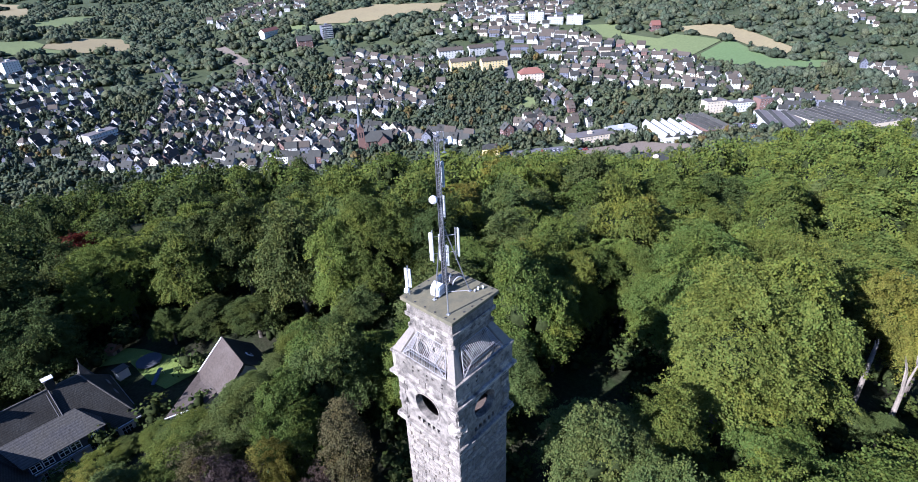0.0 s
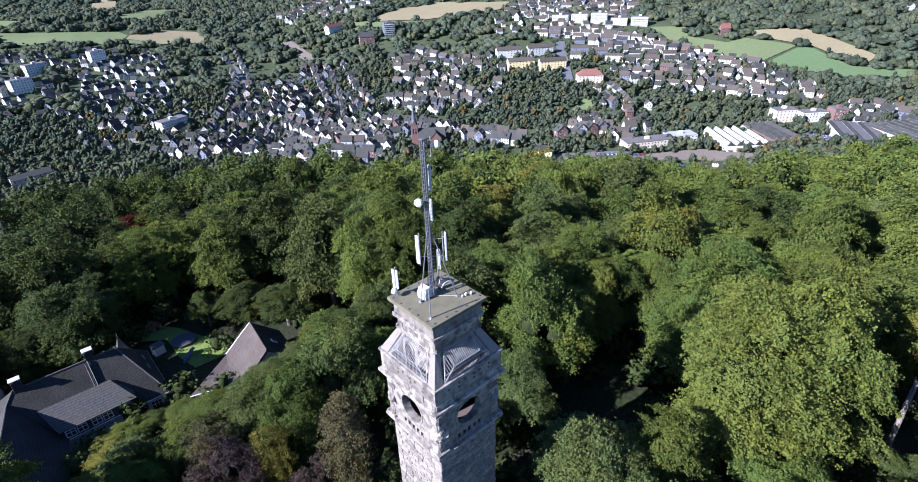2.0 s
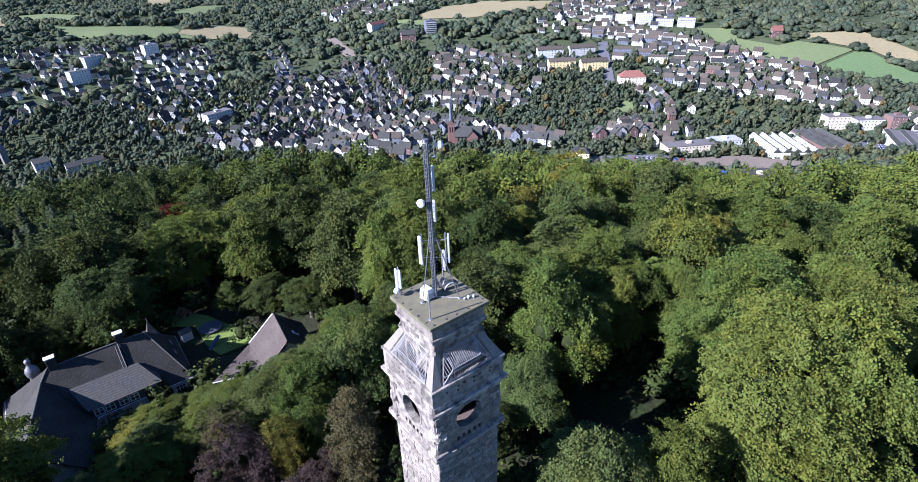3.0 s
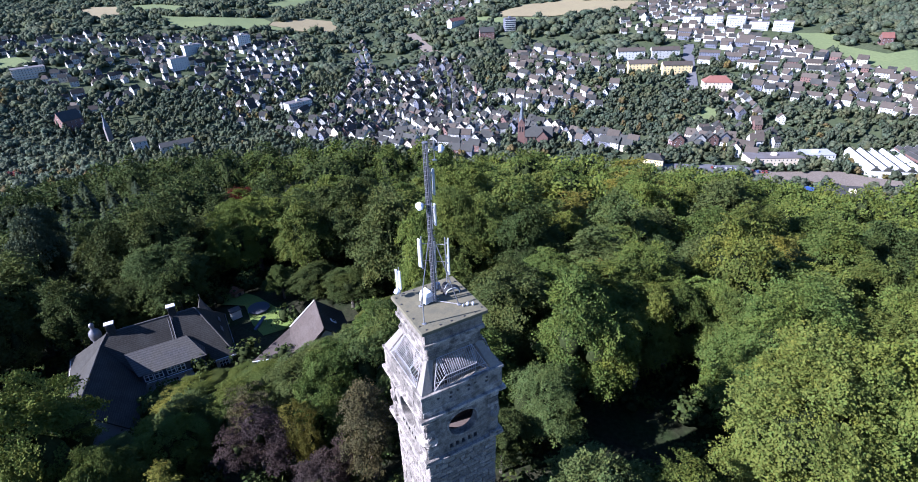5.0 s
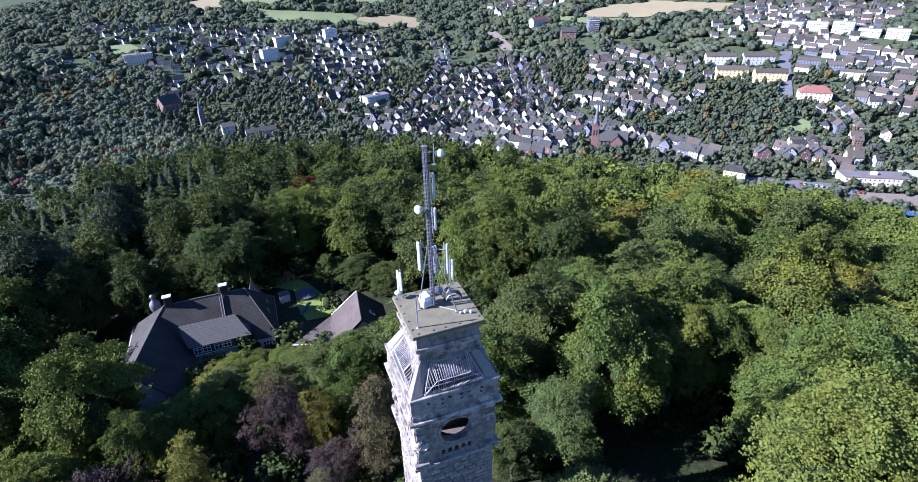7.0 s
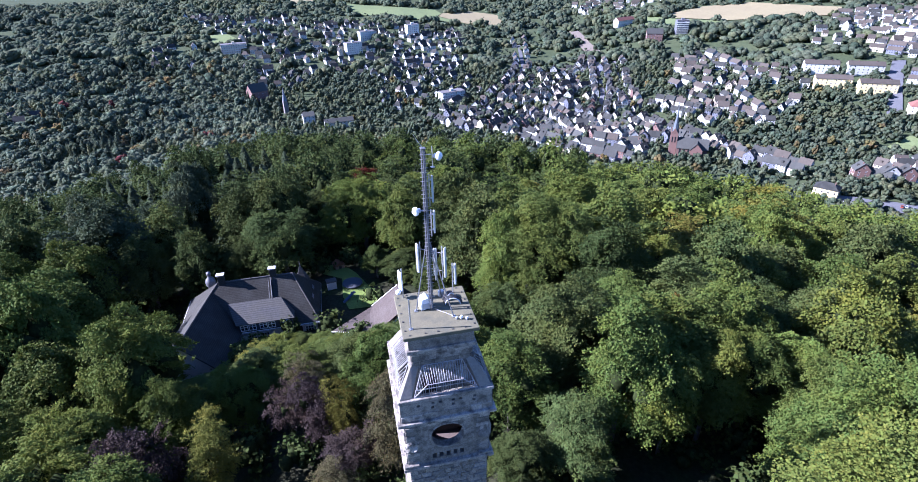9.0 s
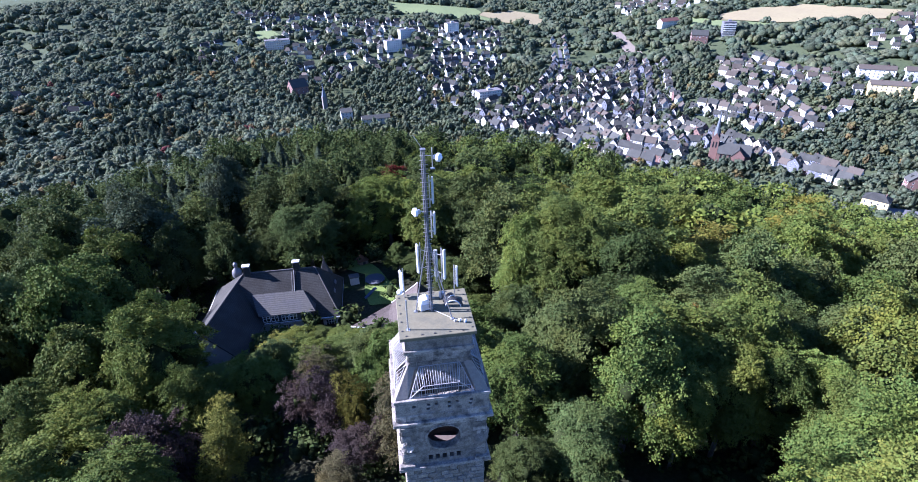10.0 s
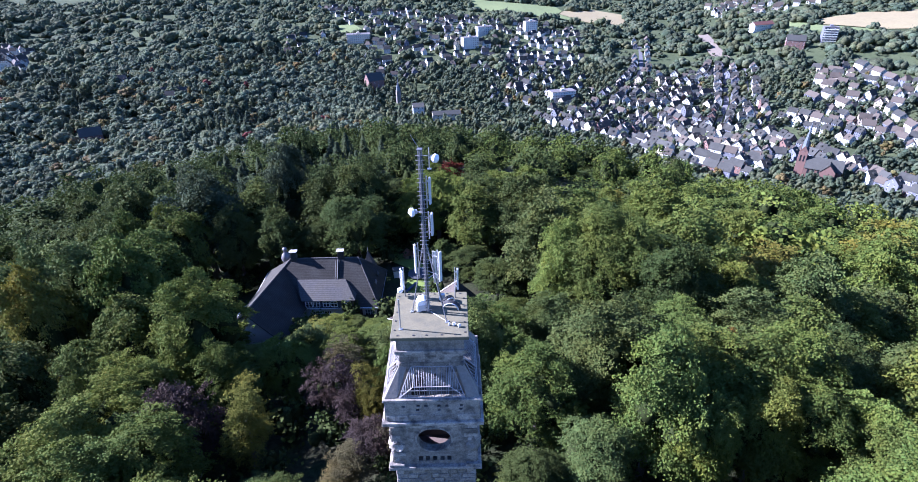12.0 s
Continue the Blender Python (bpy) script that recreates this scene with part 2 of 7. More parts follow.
BLUE_SHINGLE = material("blue grey shingle", (0.038, 0.044, 0.066), rough=0.7, grain=0.2, grain_size=0.2, stain=0.3, stain_size=1.0, stain_color=(0.05, 0.055, 0.09))
FRAME = material("white window frame", (0.80, 0.80, 0.79), rough=0.5, grain=0.03, grain_size=0.2)
GLASS = material("window glass", (0.02, 0.025, 0.03), rough=0.06, grain=0.2, grain_size=0.6, specular=0.7)
LEAD = material("sheet lead", (0.22, 0.22, 0.23), rough=0.45, metal=0.5, grain=0.15, grain_size=0.2, stain=0.4, stain_size=0.7, stain_color=(0.12, 0.12, 0.125))
BRICK = material("red brick", (0.27, 0.11, 0.075), rough=0.9, grain=0.2, grain_size=0.3, stain=0.4, stain_size=2.5, stain_color=(0.18, 0.08, 0.06), spread=0.15)

# ---- the lie of the land: a wooded hill under the tower, the town's valley, and the slopes beyond it ----
BEARINGS = [-180, -110, -40, -10, 6, 22, 36, 50, 70, 90, 130, 180]
RINGS = [0, 40, 75, 130, 200, 300, 430, 580, 720, 900, 1250, 2000, 3200, 4900]
HEIGHTS = {
    -40: [0, -9, -18, -30, -44, -82, -104, -106, -96, -76, -52, -62, -80, -60],
    -10: [0, -10, -13, -27, -37, -76, -108, -116, -104, -80, -54, -62, -80, -60],
    6: [0, -10, -13, -28, -41, -84, -118, -122, -108, -86, -58, -60, -78, -60],
    22: [0, -9, -15, -32, -50, -94, -124, -124, -112, -97, -80, -62, -78, -60],
    36: [0, -6, -15, -33, -54, -98, -125, -122, -96, -74, -50, -56, -78, -60],
    50: [0, -4, -13, -33, -56, -98, -125, -121, -88, -64, -46, -56, -78, -60],
    70: [0, -3, -12, -33, -55, -94, -125, -124, -98, -66, -50, -60, -78, -60],
    90: [0, -2, -11, -25, -37, -57, -84, -118, -112, -92, -66, -60, -78, -60],
}


def ground(x, y):
    """Height of the ground at x, y (numbers or arrays)."""
    x, y = np.asarray(x, float), np.asarray(y, float)
    r = np.hypot(x, y)
    b = np.degrees(np.arctan2(x, y))
    profile = [HEIGHTS[-40 if k < -40 else 90 if k > 90 else k] for k in BEARINGS]
    levels = np.array([np.interp(r, RINGS, p) for p in profile])
    i = np.clip(np.searchsorted(BEARINGS, b) - 1, 0, len(BEARINGS) - 2)
    edge = np.array(BEARINGS, float)
    u = (b - edge[i]) / (edge[i + 1] - edge[i])
    u = u * u * (3 - 2 * u)
    low, high = np.take_along_axis(levels, i[None], 0)[0], np.take_along_axis(levels, i[None] + 1, 0)[0]
    swell = np.sin(x / 61 + 1.3) * np.cos(y / 47) + 0.6 * np.sin((x + y) / 31)
    far = np.clip((r - 800) / 1500, 0, 1)
    hills = 22 * np.sin(x / 410 + 0.7) * np.sin(y / 530 + x / 900) * far
    ridges = 10 * np.sin(x / 90 + 2) * np.sin(y / 125 + x / 300) * np.clip((r - 360) / 200, 0, 1) * np.clip((6 - b) / 24, 0, 1) * np.clip((r - 330) / 100, 0, 1)
    return ridges + low * (1 - u) + high * u + 0.8 * swell * np.clip(r / 120, 0, 1) + hills

# ---- building kit ----
def quads_mesh(name, verts, quads, mats, index=None, smooth=True):
    """A mesh from arrays: verts n x 3, quads m x 4 (a triangle repeats no corner: pass m x 3 for triangles)."""
    me = bpy.data.meshes.new(name)
    verts, quads = np.asarray(verts, np.float32), np.asarray(quads, np.int32)
    m, k = quads.shape
    me.vertices.add(len(verts))
    me.vertices.foreach_set("co", verts.ravel())
    me.loops.add(m * k)
    me.loops.foreach_set("vertex_index", quads.ravel())
    me.polygons.add(m)
    me.polygons.foreach_set("loop_start", np.arange(0, m * k, k, dtype=np.int32))
    for mat in mats if isinstance(mats, (list, tuple)) else [mats]:
        me.materials.append(mat)
    if index is not None:
        me.polygons.foreach_set("material_index", np.asarray(index, np.int32))
    me.polygons.foreach_set("use_smooth", np.full(m, smooth, dtype=bool))
    me.update(calc_edges=True)
    return me


def part(name, me, parent, label="", m=None):
    """Links a mesh (or a bmesh with its material as a pair) as one part under a thing."""
    if isinstance(me, tuple):
        bm, mat = me
        me = bpy.data.meshes.new(name)
        bmesh.ops.recalc_face_normals(bm, faces=bm.faces)
        bm.to_mesh(me)
        bm.free()
        me.materials.append(mat)
    ob = new(name, me)
    ob.parent = parent
    if m is not None:
        ob.matrix_basis = m
    return tagged(ob, label) if label else ob


def thing(name, m, label, category, group="", kind=""):
    ob = new(name)
    ob.empty_display_size = 0.2
    ob.matrix_basis = m
    return tagged(ob, label, category, group, kind)


def box(bm, x0, x1, y0, y1, z0, z1, bevel=0.0):
    made = bmesh.ops.create_cube(bm, size=1)["verts"]
    for v in made:
        v.co = Vector(((x0 + x1) / 2 + v.co.x * (x1 - x0), (y0 + y1) / 2 + v.co.y * (y1 - y0), (z0 + z1) / 2 + v.co.z * (z1 - z0)))
    if bevel:
        edges = list({e for v in made for e in v.link_edges})
        bmesh.ops.bevel(bm, geom=edges, offset=bevel, segments=1, affect="EDGES")
    return made


def block(x0, x1, y0, y1, z0, z1, mat, bevel=0.0):
    bm = bmesh.new()
    box(bm, x0, x1, y0, y1, z0, z1, bevel)
    return bm, mat


def rod(bm, a, b, r0, r1=None, n=8):
    a, b = Vector(a), Vector(b)
    r1 = r0 if r1 is None else r1
    turn = (b - a).to_track_quat("Z", "Y").to_matrix().to_4x4()
    bmesh.ops.create_cone(bm, cap_ends=True, segments=n, radius1=r0, radius2=r1, depth=(b - a).length,
                          matrix=Matrix.Translation((a + b) / 2) @ turn)


def tube(a, b, r, mat, n=8, r1=None):
    bm = bmesh.new()
    rod(bm, a, b, r, r1, n)
    return bm, mat


def swept(points, r, n=6):
    """One smooth tube along a line of points."""
    bm = bmesh.new()
    pts = [Vector(p) for p in points]
    rings = []
    for i, p in enumerate(pts):
        way = (pts[min(i + 1, len(pts) - 1)] - pts[max(i - 1, 0)]).to_track_quat("Z", "Y").to_matrix()
        rings.append([bm.verts.new(p + way @ Vector((r * math.cos(2 * math.pi * k / n), r * math.sin(2 * math.pi * k / n), 0))) for k in range(n)])
    for a, b in zip(rings, rings[1:]):
        for k in range(n):
            bm.faces.new((a[k], a[(k + 1) % n], b[(k + 1) % n], b[k]))
    bm.faces.new(rings[0][::-1])
    bm.faces.new(rings[-1])
    for f in bm.faces:
        f.smooth = len(f.verts) == 4
    return bm


def lathe(bm, profile, n=16, m=Matrix()):
    """Turns a profile of (radius, height) round the z axis."""
    rings = []
    for r, z in profile:
        rings.append([bm.verts.new(m @ Vector((r * math.cos(2 * math.pi * i / n), r * math.sin(2 * math.pi * i / n), z))) for i in range(n)])
    for low, high in zip(rings, rings[1:]):
        for i in range(n):
            bm.faces.new((low[i], low[(i + 1) % n], high[(i + 1) % n], high[i]))
    bm.faces.new(rings[0][::-1])
    bm.faces.new(rings[-1])


def prism(bm, outline, depth, m=Matrix()):
    """Extrudes an outline of (x, z) from y = 0 to y = depth."""
    front = [bm.verts.new(m @ Vector((x, 0, z))) for x, z in outline]
    back = [bm.verts.new(m @ Vector((x, depth, z))) for x, z in outline]
    bm.faces.new(front)
    bm.faces.new(back[::-1])
    n = len(outline)
    for i in range(n):
        bm.faces.new((front[(i + 1) % n], front[i], back[i], back[(i + 1) % n]))


def pierced(bm, x0, x1, z0, z1, depth, holes, m=Matrix()):
    """A wall in the x-z plane, front at y = 0, going back by depth, with rectangular holes (x0, x1, z0, z1) right through it."""
    xs = sorted({x0, x1, *[v for h in holes for v in h[:2]]})
    zs = sorted({z0, z1, *[v for h in holes for v in h[2:]]})
    inside = lambda x, z: any(h[0] < x < h[1] and h[2] < z < h[3] for h in holes)
    solid = {}
    for i in range(len(xs) - 1):
        for j in range(len(zs) - 1):
            solid[i, j] = not inside((xs[i] + xs[i + 1]) / 2, (zs[j] + zs[j + 1]) / 2)

    def face(*corners):
        bm.faces.new([bm.verts.new(m @ Vector(c)) for c in corners])

    for (i, j), full in solid.items():
        a, b, c, d = xs[i], xs[i + 1], zs[j], zs[j + 1]
        if not full:
            continue
        face((a, 0, c), (b, 0, c), (b, 0, d), (a, 0, d))
        face((a, depth, d), (b, depth, d), (b, depth, c), (a, depth, c))
        if not solid.get((i - 1, j)):
            face((a, 0, d), (a, depth, d), (a, depth, c), (a, 0, c))
        if not solid.get((i + 1, j)):
            face((b, 0, c), (b, depth, c), (b, depth, d), (b, 0, d))
        if not solid.get((i, j - 1)):
            face((a, 0, c), (a, depth, c), (b, depth, c), (b, 0, c))
        if not solid.get((i, j + 1)):
            face((a, 0, d), (b, 0, d), (b, depth, d), (a, depth, d))

# ---- the ground: one sheet to the horizon ----
RADII = np.concatenate([np.arange(0.01, 120, 6), np.arange(120, 700, 12), np.geomspace(700, 4900, 60)])
SPOKES = np.radians(np.concatenate([np.arange(-60, 110, 1.5), np.arange(110, 300, 6)]))


def land_sheet():
    n = len(SPOKES)
    r, a = np.meshgrid(RADII, SPOKES, indexing="ij")
    x, y = (r * np.sin(a)).ravel(), (r * np.cos(a)).ravel()
    verts = np.stack([x, y, ground(x, y)], 1)
    quads = [(i * n + j, (i + 1) * n + j, (i + 1) * n + (j + 1) % n, i * n + (j + 1) % n) for i in range(len(RADII) - 1) for j in range(n)]
    open_land = [int(RADII[q[0] // n] > 330) for q in quads]
    return quads_mesh("ground", verts, quads, [SOIL, ROUGH_GRASS], open_land)


tagged(new("ground", land_sheet()), "wooded hillside and valley ground with grass and leaf litter", "ground", kind="structure")


def draped(outline, lift, step):
    """A sheet over the land inside an outline of (x, y): a grid clipped roughly to the outline."""
    xs, ys = [p[0] for p in outline], [p[1] for p in outline]
    bm = bmesh.new()
    bm.faces.new([bm.verts.new((x, y, 0)) for x, y in outline])
    for axis, lo, hi in ((0, min(xs), max(xs)), (1, min(ys), max(ys))):
        v = lo + step
        while v < hi:
            bmesh.ops.bisect_plane(bm, geom=bm.verts[:] + bm.edges[:] + bm.faces[:],
                                   plane_co=(v, 0, 0) if axis == 0 else (0, v, 0), plane_no=(1, 0, 0) if axis == 0 else (0, 1, 0))
            v += step
    for v in bm.verts:
        v.co.z = float(ground(v.co.x, v.co.y)) + lift
    bmesh.ops.recalc_face_normals(bm, faces=bm.faces)
    if sum(f.normal.z for f in bm.faces) < 0:
        bmesh.ops.reverse_faces(bm, faces=bm.faces)
    return bm


def field(name, outline, mat, label, step=30, lift=0.9):
    bm = draped(outline, lift, step)
    me = bpy.data.meshes.new(name)
    bm.to_mesh(me)
    bm.free()
    me.materials.append(mat)
    return tagged(new(name, me), label, "field", kind="structure")


FIELDS = []


def add_field(outline, mat, label, name="field", step=30, lift=0.9):
    FIELDS.append(outline)
    field(name, outline, mat, label, step, lift + 0.06 * (len(FIELDS) % 12))


add_field([(756, 417), (786, 378), (749, 354), (751, 300), (776, 288), (786, 225), (719, 237), (706, 266), (728, 395)], MEADOW, "green meadow on the slope above the town")
add_field([(715, 232), (785, 221), (789, 207), (763, 155), (795, 100), (769, 94), (704, 175)], MEADOW_BRIGHT, "smooth bright green meadow by a hedge")
add_field([(802, 300), (854, 245), (816, 143), (773, 146), (794, 206), (788, 279)], STUBBLE, "bare tan harvested field on the slope")
add_field([(528, 881), (543, 813), (595, 746), (566, 716), (493, 805)], MEADOW, "green meadow strip below a harvested field")
add_field([(554, 846), (641, 876), (720, 860), (796, 741), (737, 683), (600, 752), (546, 815)], STUBBLE, "wide tan harvested field on the hilltop")
add_field([(17, 1203), (78, 1163), (205, 1105), (210, 1066), (197, 1036), (235, 978), (97, 1043), (53, 1086)], MEADOW, "green meadow beyond the town")
add_field([(212, 1066), (271, 1095), (323, 1061), (317, 1018), (294, 960), (237, 978), (199, 1036)], STUBBLE, "pale tan harvested field beside a meadow")
add_field([(208, 1247), (345, 1438), (408, 1420), (314, 1234), (214, 1213)], MEADOW, "green field among the far woods")
add_field([(439, 2519), (467, 2328), (291, 1449), (218, 1367)], STUBBLE, "tan field far beyond the woods", step=60)
add_field([(-107, 1310), (-95, 1530), (-19, 1450), (-27, 1243), (-62, 1168)], STUBBLE, "tan field far beyond the town")
add_field([(-12, 1464), (50, 1453), (95, 1324), (74, 1243), (-9, 1316)], MEADOW, "green field far beyond the town")
add_field([(-192, 954), (-163, 949), (-138, 900), (-144, 886), (-175, 889)], MEADOW, "grassy terrace above a stepped building")
add_field([(-293, 650), (-248, 668), (-244, 648), (-288, 624)], MEADOW, "pale clearing in the wooded valley")
add_field([(465, 336), (501, 344), (506, 336), (485, 320), (459, 327)], MEADOW, "mown grass beside a school")

# ---- trees ----
def unit(v):
    return v / np.maximum(np.linalg.norm(v, axis=-1, keepdims=True), 1e-9)


def crown_arrays(seed, radius, height, boughs, sprays, leaves, leaf, loose=False):
    """A crown of flat layered boughs round a dome; leaves are small folded diamonds in sprays on the boughs. Returns verts, quads, and the inside's verts, quads."""
    rng = np.random.default_rng(seed)
    # several leaders, each with a dome of its own: x, y, radius across, foot, middle, top
    heads = 3 if loose else rng.integers(4, 7)
    turn = np.arange(heads) * 2 * math.pi / heads + rng.normal(0, 0.35, heads)
    off = radius * rng.uniform(0.32, 0.58, heads)
    off[0] *= 0.25
    wide = radius * rng.uniform(0.44, 0.62, heads)
    wide[0] = radius * 0.62
    top = height * rng.uniform(0.66, 0.97, heads)
    top[0] = height
    middle = top * rng.uniform(0.42, 0.56, heads)
    foot = height * rng.uniform(0.0, 0.16, heads)
    hub = np.stack([off * np.cos(turn), off * np.sin(turn), middle], 1)
    # boughs over the domes, none inside a neighbour
    n = boughs * 4
    head = rng.choice(heads, n, p=wide ** 2 / (wide ** 2).sum())
    up = rng.uniform(-0.62, 1, n)
    angle = rng.uniform(0, 2 * math.pi, n)
    deep = rng.uniform(0.68, 1.10, n) if not loose else rng.uniform(0.45, 1.12, n)
    flat = np.sqrt(np.clip(1 - up ** 2, 0, 1)) ** 0.85
    tall = np.where(up > 0, (top - middle)[head], (middle - foot)[head])
    way = np.stack([flat * np.cos(angle), flat * np.sin(angle), up], 1)
    centre = hub[head] + way * deep[:, None] * np.stack([wide[head], wide[head], tall], 1)
    rel = centre[:, None] - hub[None]
    span = np.stack([np.broadcast_to(wide, (n, heads)), np.broadcast_to(wide, (n, heads)), np.where(rel[:, :, 2] > 0, top - middle, middle - foot)], 2)
    within = np.linalg.norm(rel / span, axis=2)
    within[np.arange(n), head] = 9
    keep = np.flatnonzero(within.min(1) > 0.72)[: boughs * 2]
    centre, way, tall, head = centre[keep], way[keep], tall[keep], head[keep]
    n = len(keep)
    out = unit(way / np.stack([wide[head], wide[head], tall], 1))
    plate = unit(out * 0.44 + [0, 0, 0.80] + rng.normal(0, 0.26, (n, 3)))
    size = radius * rng.uniform(0.12, 0.33, n) * (0.8 if loose else 1)
    along = unit(out * [1, 1, 0.2] + rng.normal(0, 0.2, (n, 3)))
    along = unit(along - plate * (along * plate).sum(1, keepdims=True))
    cross = np.cross(plate, along)
    # sprays on the boughs, ragged at the rim and hanging a little
    which = rng.choice(n, sprays, p=size ** 2 / (size ** 2).sum())
    turn = rng.uniform(0, 2 * math.pi, sprays)
    rho = np.sqrt(rng.random(sprays))
    rim = rho * (1 + 0.30 * np.sin(5 * turn + which) + 0.24 * np.sin(8 * turn + 2.7 * which))
    s = size[which]
    place = (centre[which] + along[which] * (rim * np.cos(turn) * s * 1.2)[:, None] + cross[which] * (rim * np.sin(turn) * s)[:, None]
             + plate[which] * (s * (0.34 * (1 - rho ** 2) + rng.normal(0, 0.11, sprays)))[:, None])
    place[:, 2] -= 0.22 * s * rho ** 2
    # leaves of each spray
    k = np.repeat(np.arange(sprays), leaves)
    w = which[k]
    m = len(k)
    spot = place[k] + along[w] * rng.normal(0, 1.15, (m, 1)) * leaf + cross[w] * rng.normal(0, 0.8, (m, 1)) * leaf + plate[w] * rng.normal(0, 0.35, (m, 1)) * leaf
    face = unit(plate[w] + 0.30 * rng.normal(0, 1, (sprays, 3))[k] + rng.normal(0, 0.55, (m, 3)))
    tip = unit(along[w] + rng.normal(0, 0.6, (m, 3)))
    tip = unit(tip - face * (tip * face).sum(1, keepdims=True))
    across = np.cross(tip, face)
    scale = leaf * rng.uniform(0.65, 1.25, (m, 1))
    fold = face * scale * 0.10
    verts = np.stack([spot - tip * scale * 0.5, spot + across * scale * 0.40 + fold, spot + tip * scale * 0.55, spot - across * scale * 0.40 + fold], 1)
    # an added low rough body in each dome, dark for the shade between boughs
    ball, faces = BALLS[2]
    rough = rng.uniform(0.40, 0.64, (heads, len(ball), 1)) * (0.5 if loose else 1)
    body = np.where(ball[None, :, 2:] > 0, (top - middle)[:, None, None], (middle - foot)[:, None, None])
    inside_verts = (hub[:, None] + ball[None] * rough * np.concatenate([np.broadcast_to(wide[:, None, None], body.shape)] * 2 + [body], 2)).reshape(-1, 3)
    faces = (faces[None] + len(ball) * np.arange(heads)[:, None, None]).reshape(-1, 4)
    return verts.reshape(-1, 3), np.arange(m * 4).reshape(-1, 4), inside_verts, faces


def ball_quads(cuts=2):
    """A ball of square faces: the sides of a cube, cut and rounded."""
    verts, quads = [], []
    for axis in range(3):
        for side in (-1, 1):
            n = len(verts)
            for i in range(cuts + 1):
                for j in range(cuts + 1):
                    v = np.zeros(3)
                    v[axis], v[(axis + 1) % 3], v[(axis + 2) % 3] = side, 2 * i / cuts - 1, 2 * j / cuts - 1
                    verts.append(v)
            for i in range(cuts):
                for j in range(cuts):
                    q = [n + i * (cuts + 1) + j, n + (i + 1) * (cuts + 1) + j, n + (i + 1) * (cuts + 1) + j + 1, n + i * (cuts + 1) + j + 1]
                    quads.append(q if side > 0 else q[::-1])
    places, index = np.unique(np.round(unit(np.array(verts)), 5), axis=0, return_inverse=True)
    return places, index.ravel()[np.array(quads)]


def rhombic_ball():
    """A ball of twelve square faces."""
    verts = [np.array(v, float) for v in itertools.product((-1, 1), repeat=3)]
    quads = []
    for axis in range(3):
        for side in (-1, 1):
            v = np.zeros(3)
            v[axis] = 2 * side
            verts.append(v)
    for i, j in itertools.combinations(range(3), 2):
        for a, b in itertools.product((-1, 1), repeat=2):
            k = 3 - i - j
            ends = []
            for c in (-1, 1):
                p = [0, 0, 0]
                p[i], p[j], p[k] = a, b, c
                ends.append(list(itertools.product((-1, 1), repeat=3)).index(tuple(p)))
            q = [8 + 2 * i + (a > 0), ends[0], 8 + 2 * j + (b > 0), ends[1]]
            n = np.cross(verts[q[1]] - verts[q[0]], verts[q[2]] - verts[q[0]])
            quads.append(q if n @ (verts[q[0]] + verts[q[2]]) > 0 else q[::-1])
    return unit(np.array(verts)), np.array(quads)


BALLS = {0: rhombic_ball(), 2: ball_quads(2)}


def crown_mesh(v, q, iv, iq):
    """Leaves, and the dark body that stands for shade inside, as one crown."""
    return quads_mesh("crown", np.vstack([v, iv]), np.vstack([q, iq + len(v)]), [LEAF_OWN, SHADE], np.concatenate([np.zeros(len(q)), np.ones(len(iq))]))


def trunk_mesh(seed, height, girth, reach, mat, name="trunk"):
    rng = random.Random(seed)
    bm = bmesh.new()
    rod(bm, (0, 0, -1.0), (0, 0, height * 0.35), girth * 1.15, girth * 0.85, 8)
    rod(bm, (0, 0, height * 0.34), (reach * 0.05, 0, height * 0.62), girth * 0.85, girth * 0.25, 7)
    for i in range(7):
        a = i * 2.4 + rng.random()
        z = height * (0.28 + 0.05 * i)
        rod(bm, (0, 0, z), (math.cos(a) * reach * 0.36, math.sin(a) * reach * 0.36, min(z + reach * 0.4, height * 0.58)), girth * 0.42, girth * 0.08, 6)
    me = bpy.data.meshes.new(name)
    bm.to_mesh(me)
    bm.free()
    me.materials.append(mat)
    return me


def tinted(me, mat, made={}):
    """The same mesh with another first material; each pair is made once."""
    if (me, mat) not in made:
        made[me, mat] = me.copy()
        made[me, mat].materials[0] = mat
    return made[me, mat]


class Kind:
    """One form of tree, of crown radius 1 x scale, kept as meshes to be shared."""

    def __init__(self, seed, radius, height, boughs, sprays, leaves, leaf, stem, loose=False):
        self.radius, self.stem, self.height = radius, stem, stem + height
        verts, quads, inner, faces = crown_arrays(seed, radius, height, boughs, sprays, leaves, leaf, loose)
        self.crown = crown_mesh(verts + [0, 0, stem], quads, inner + [0, 0, stem], faces)
        self.trunk = trunk_mesh(seed, stem + height, 0.05 * radius + 0.12, radius, BARK)


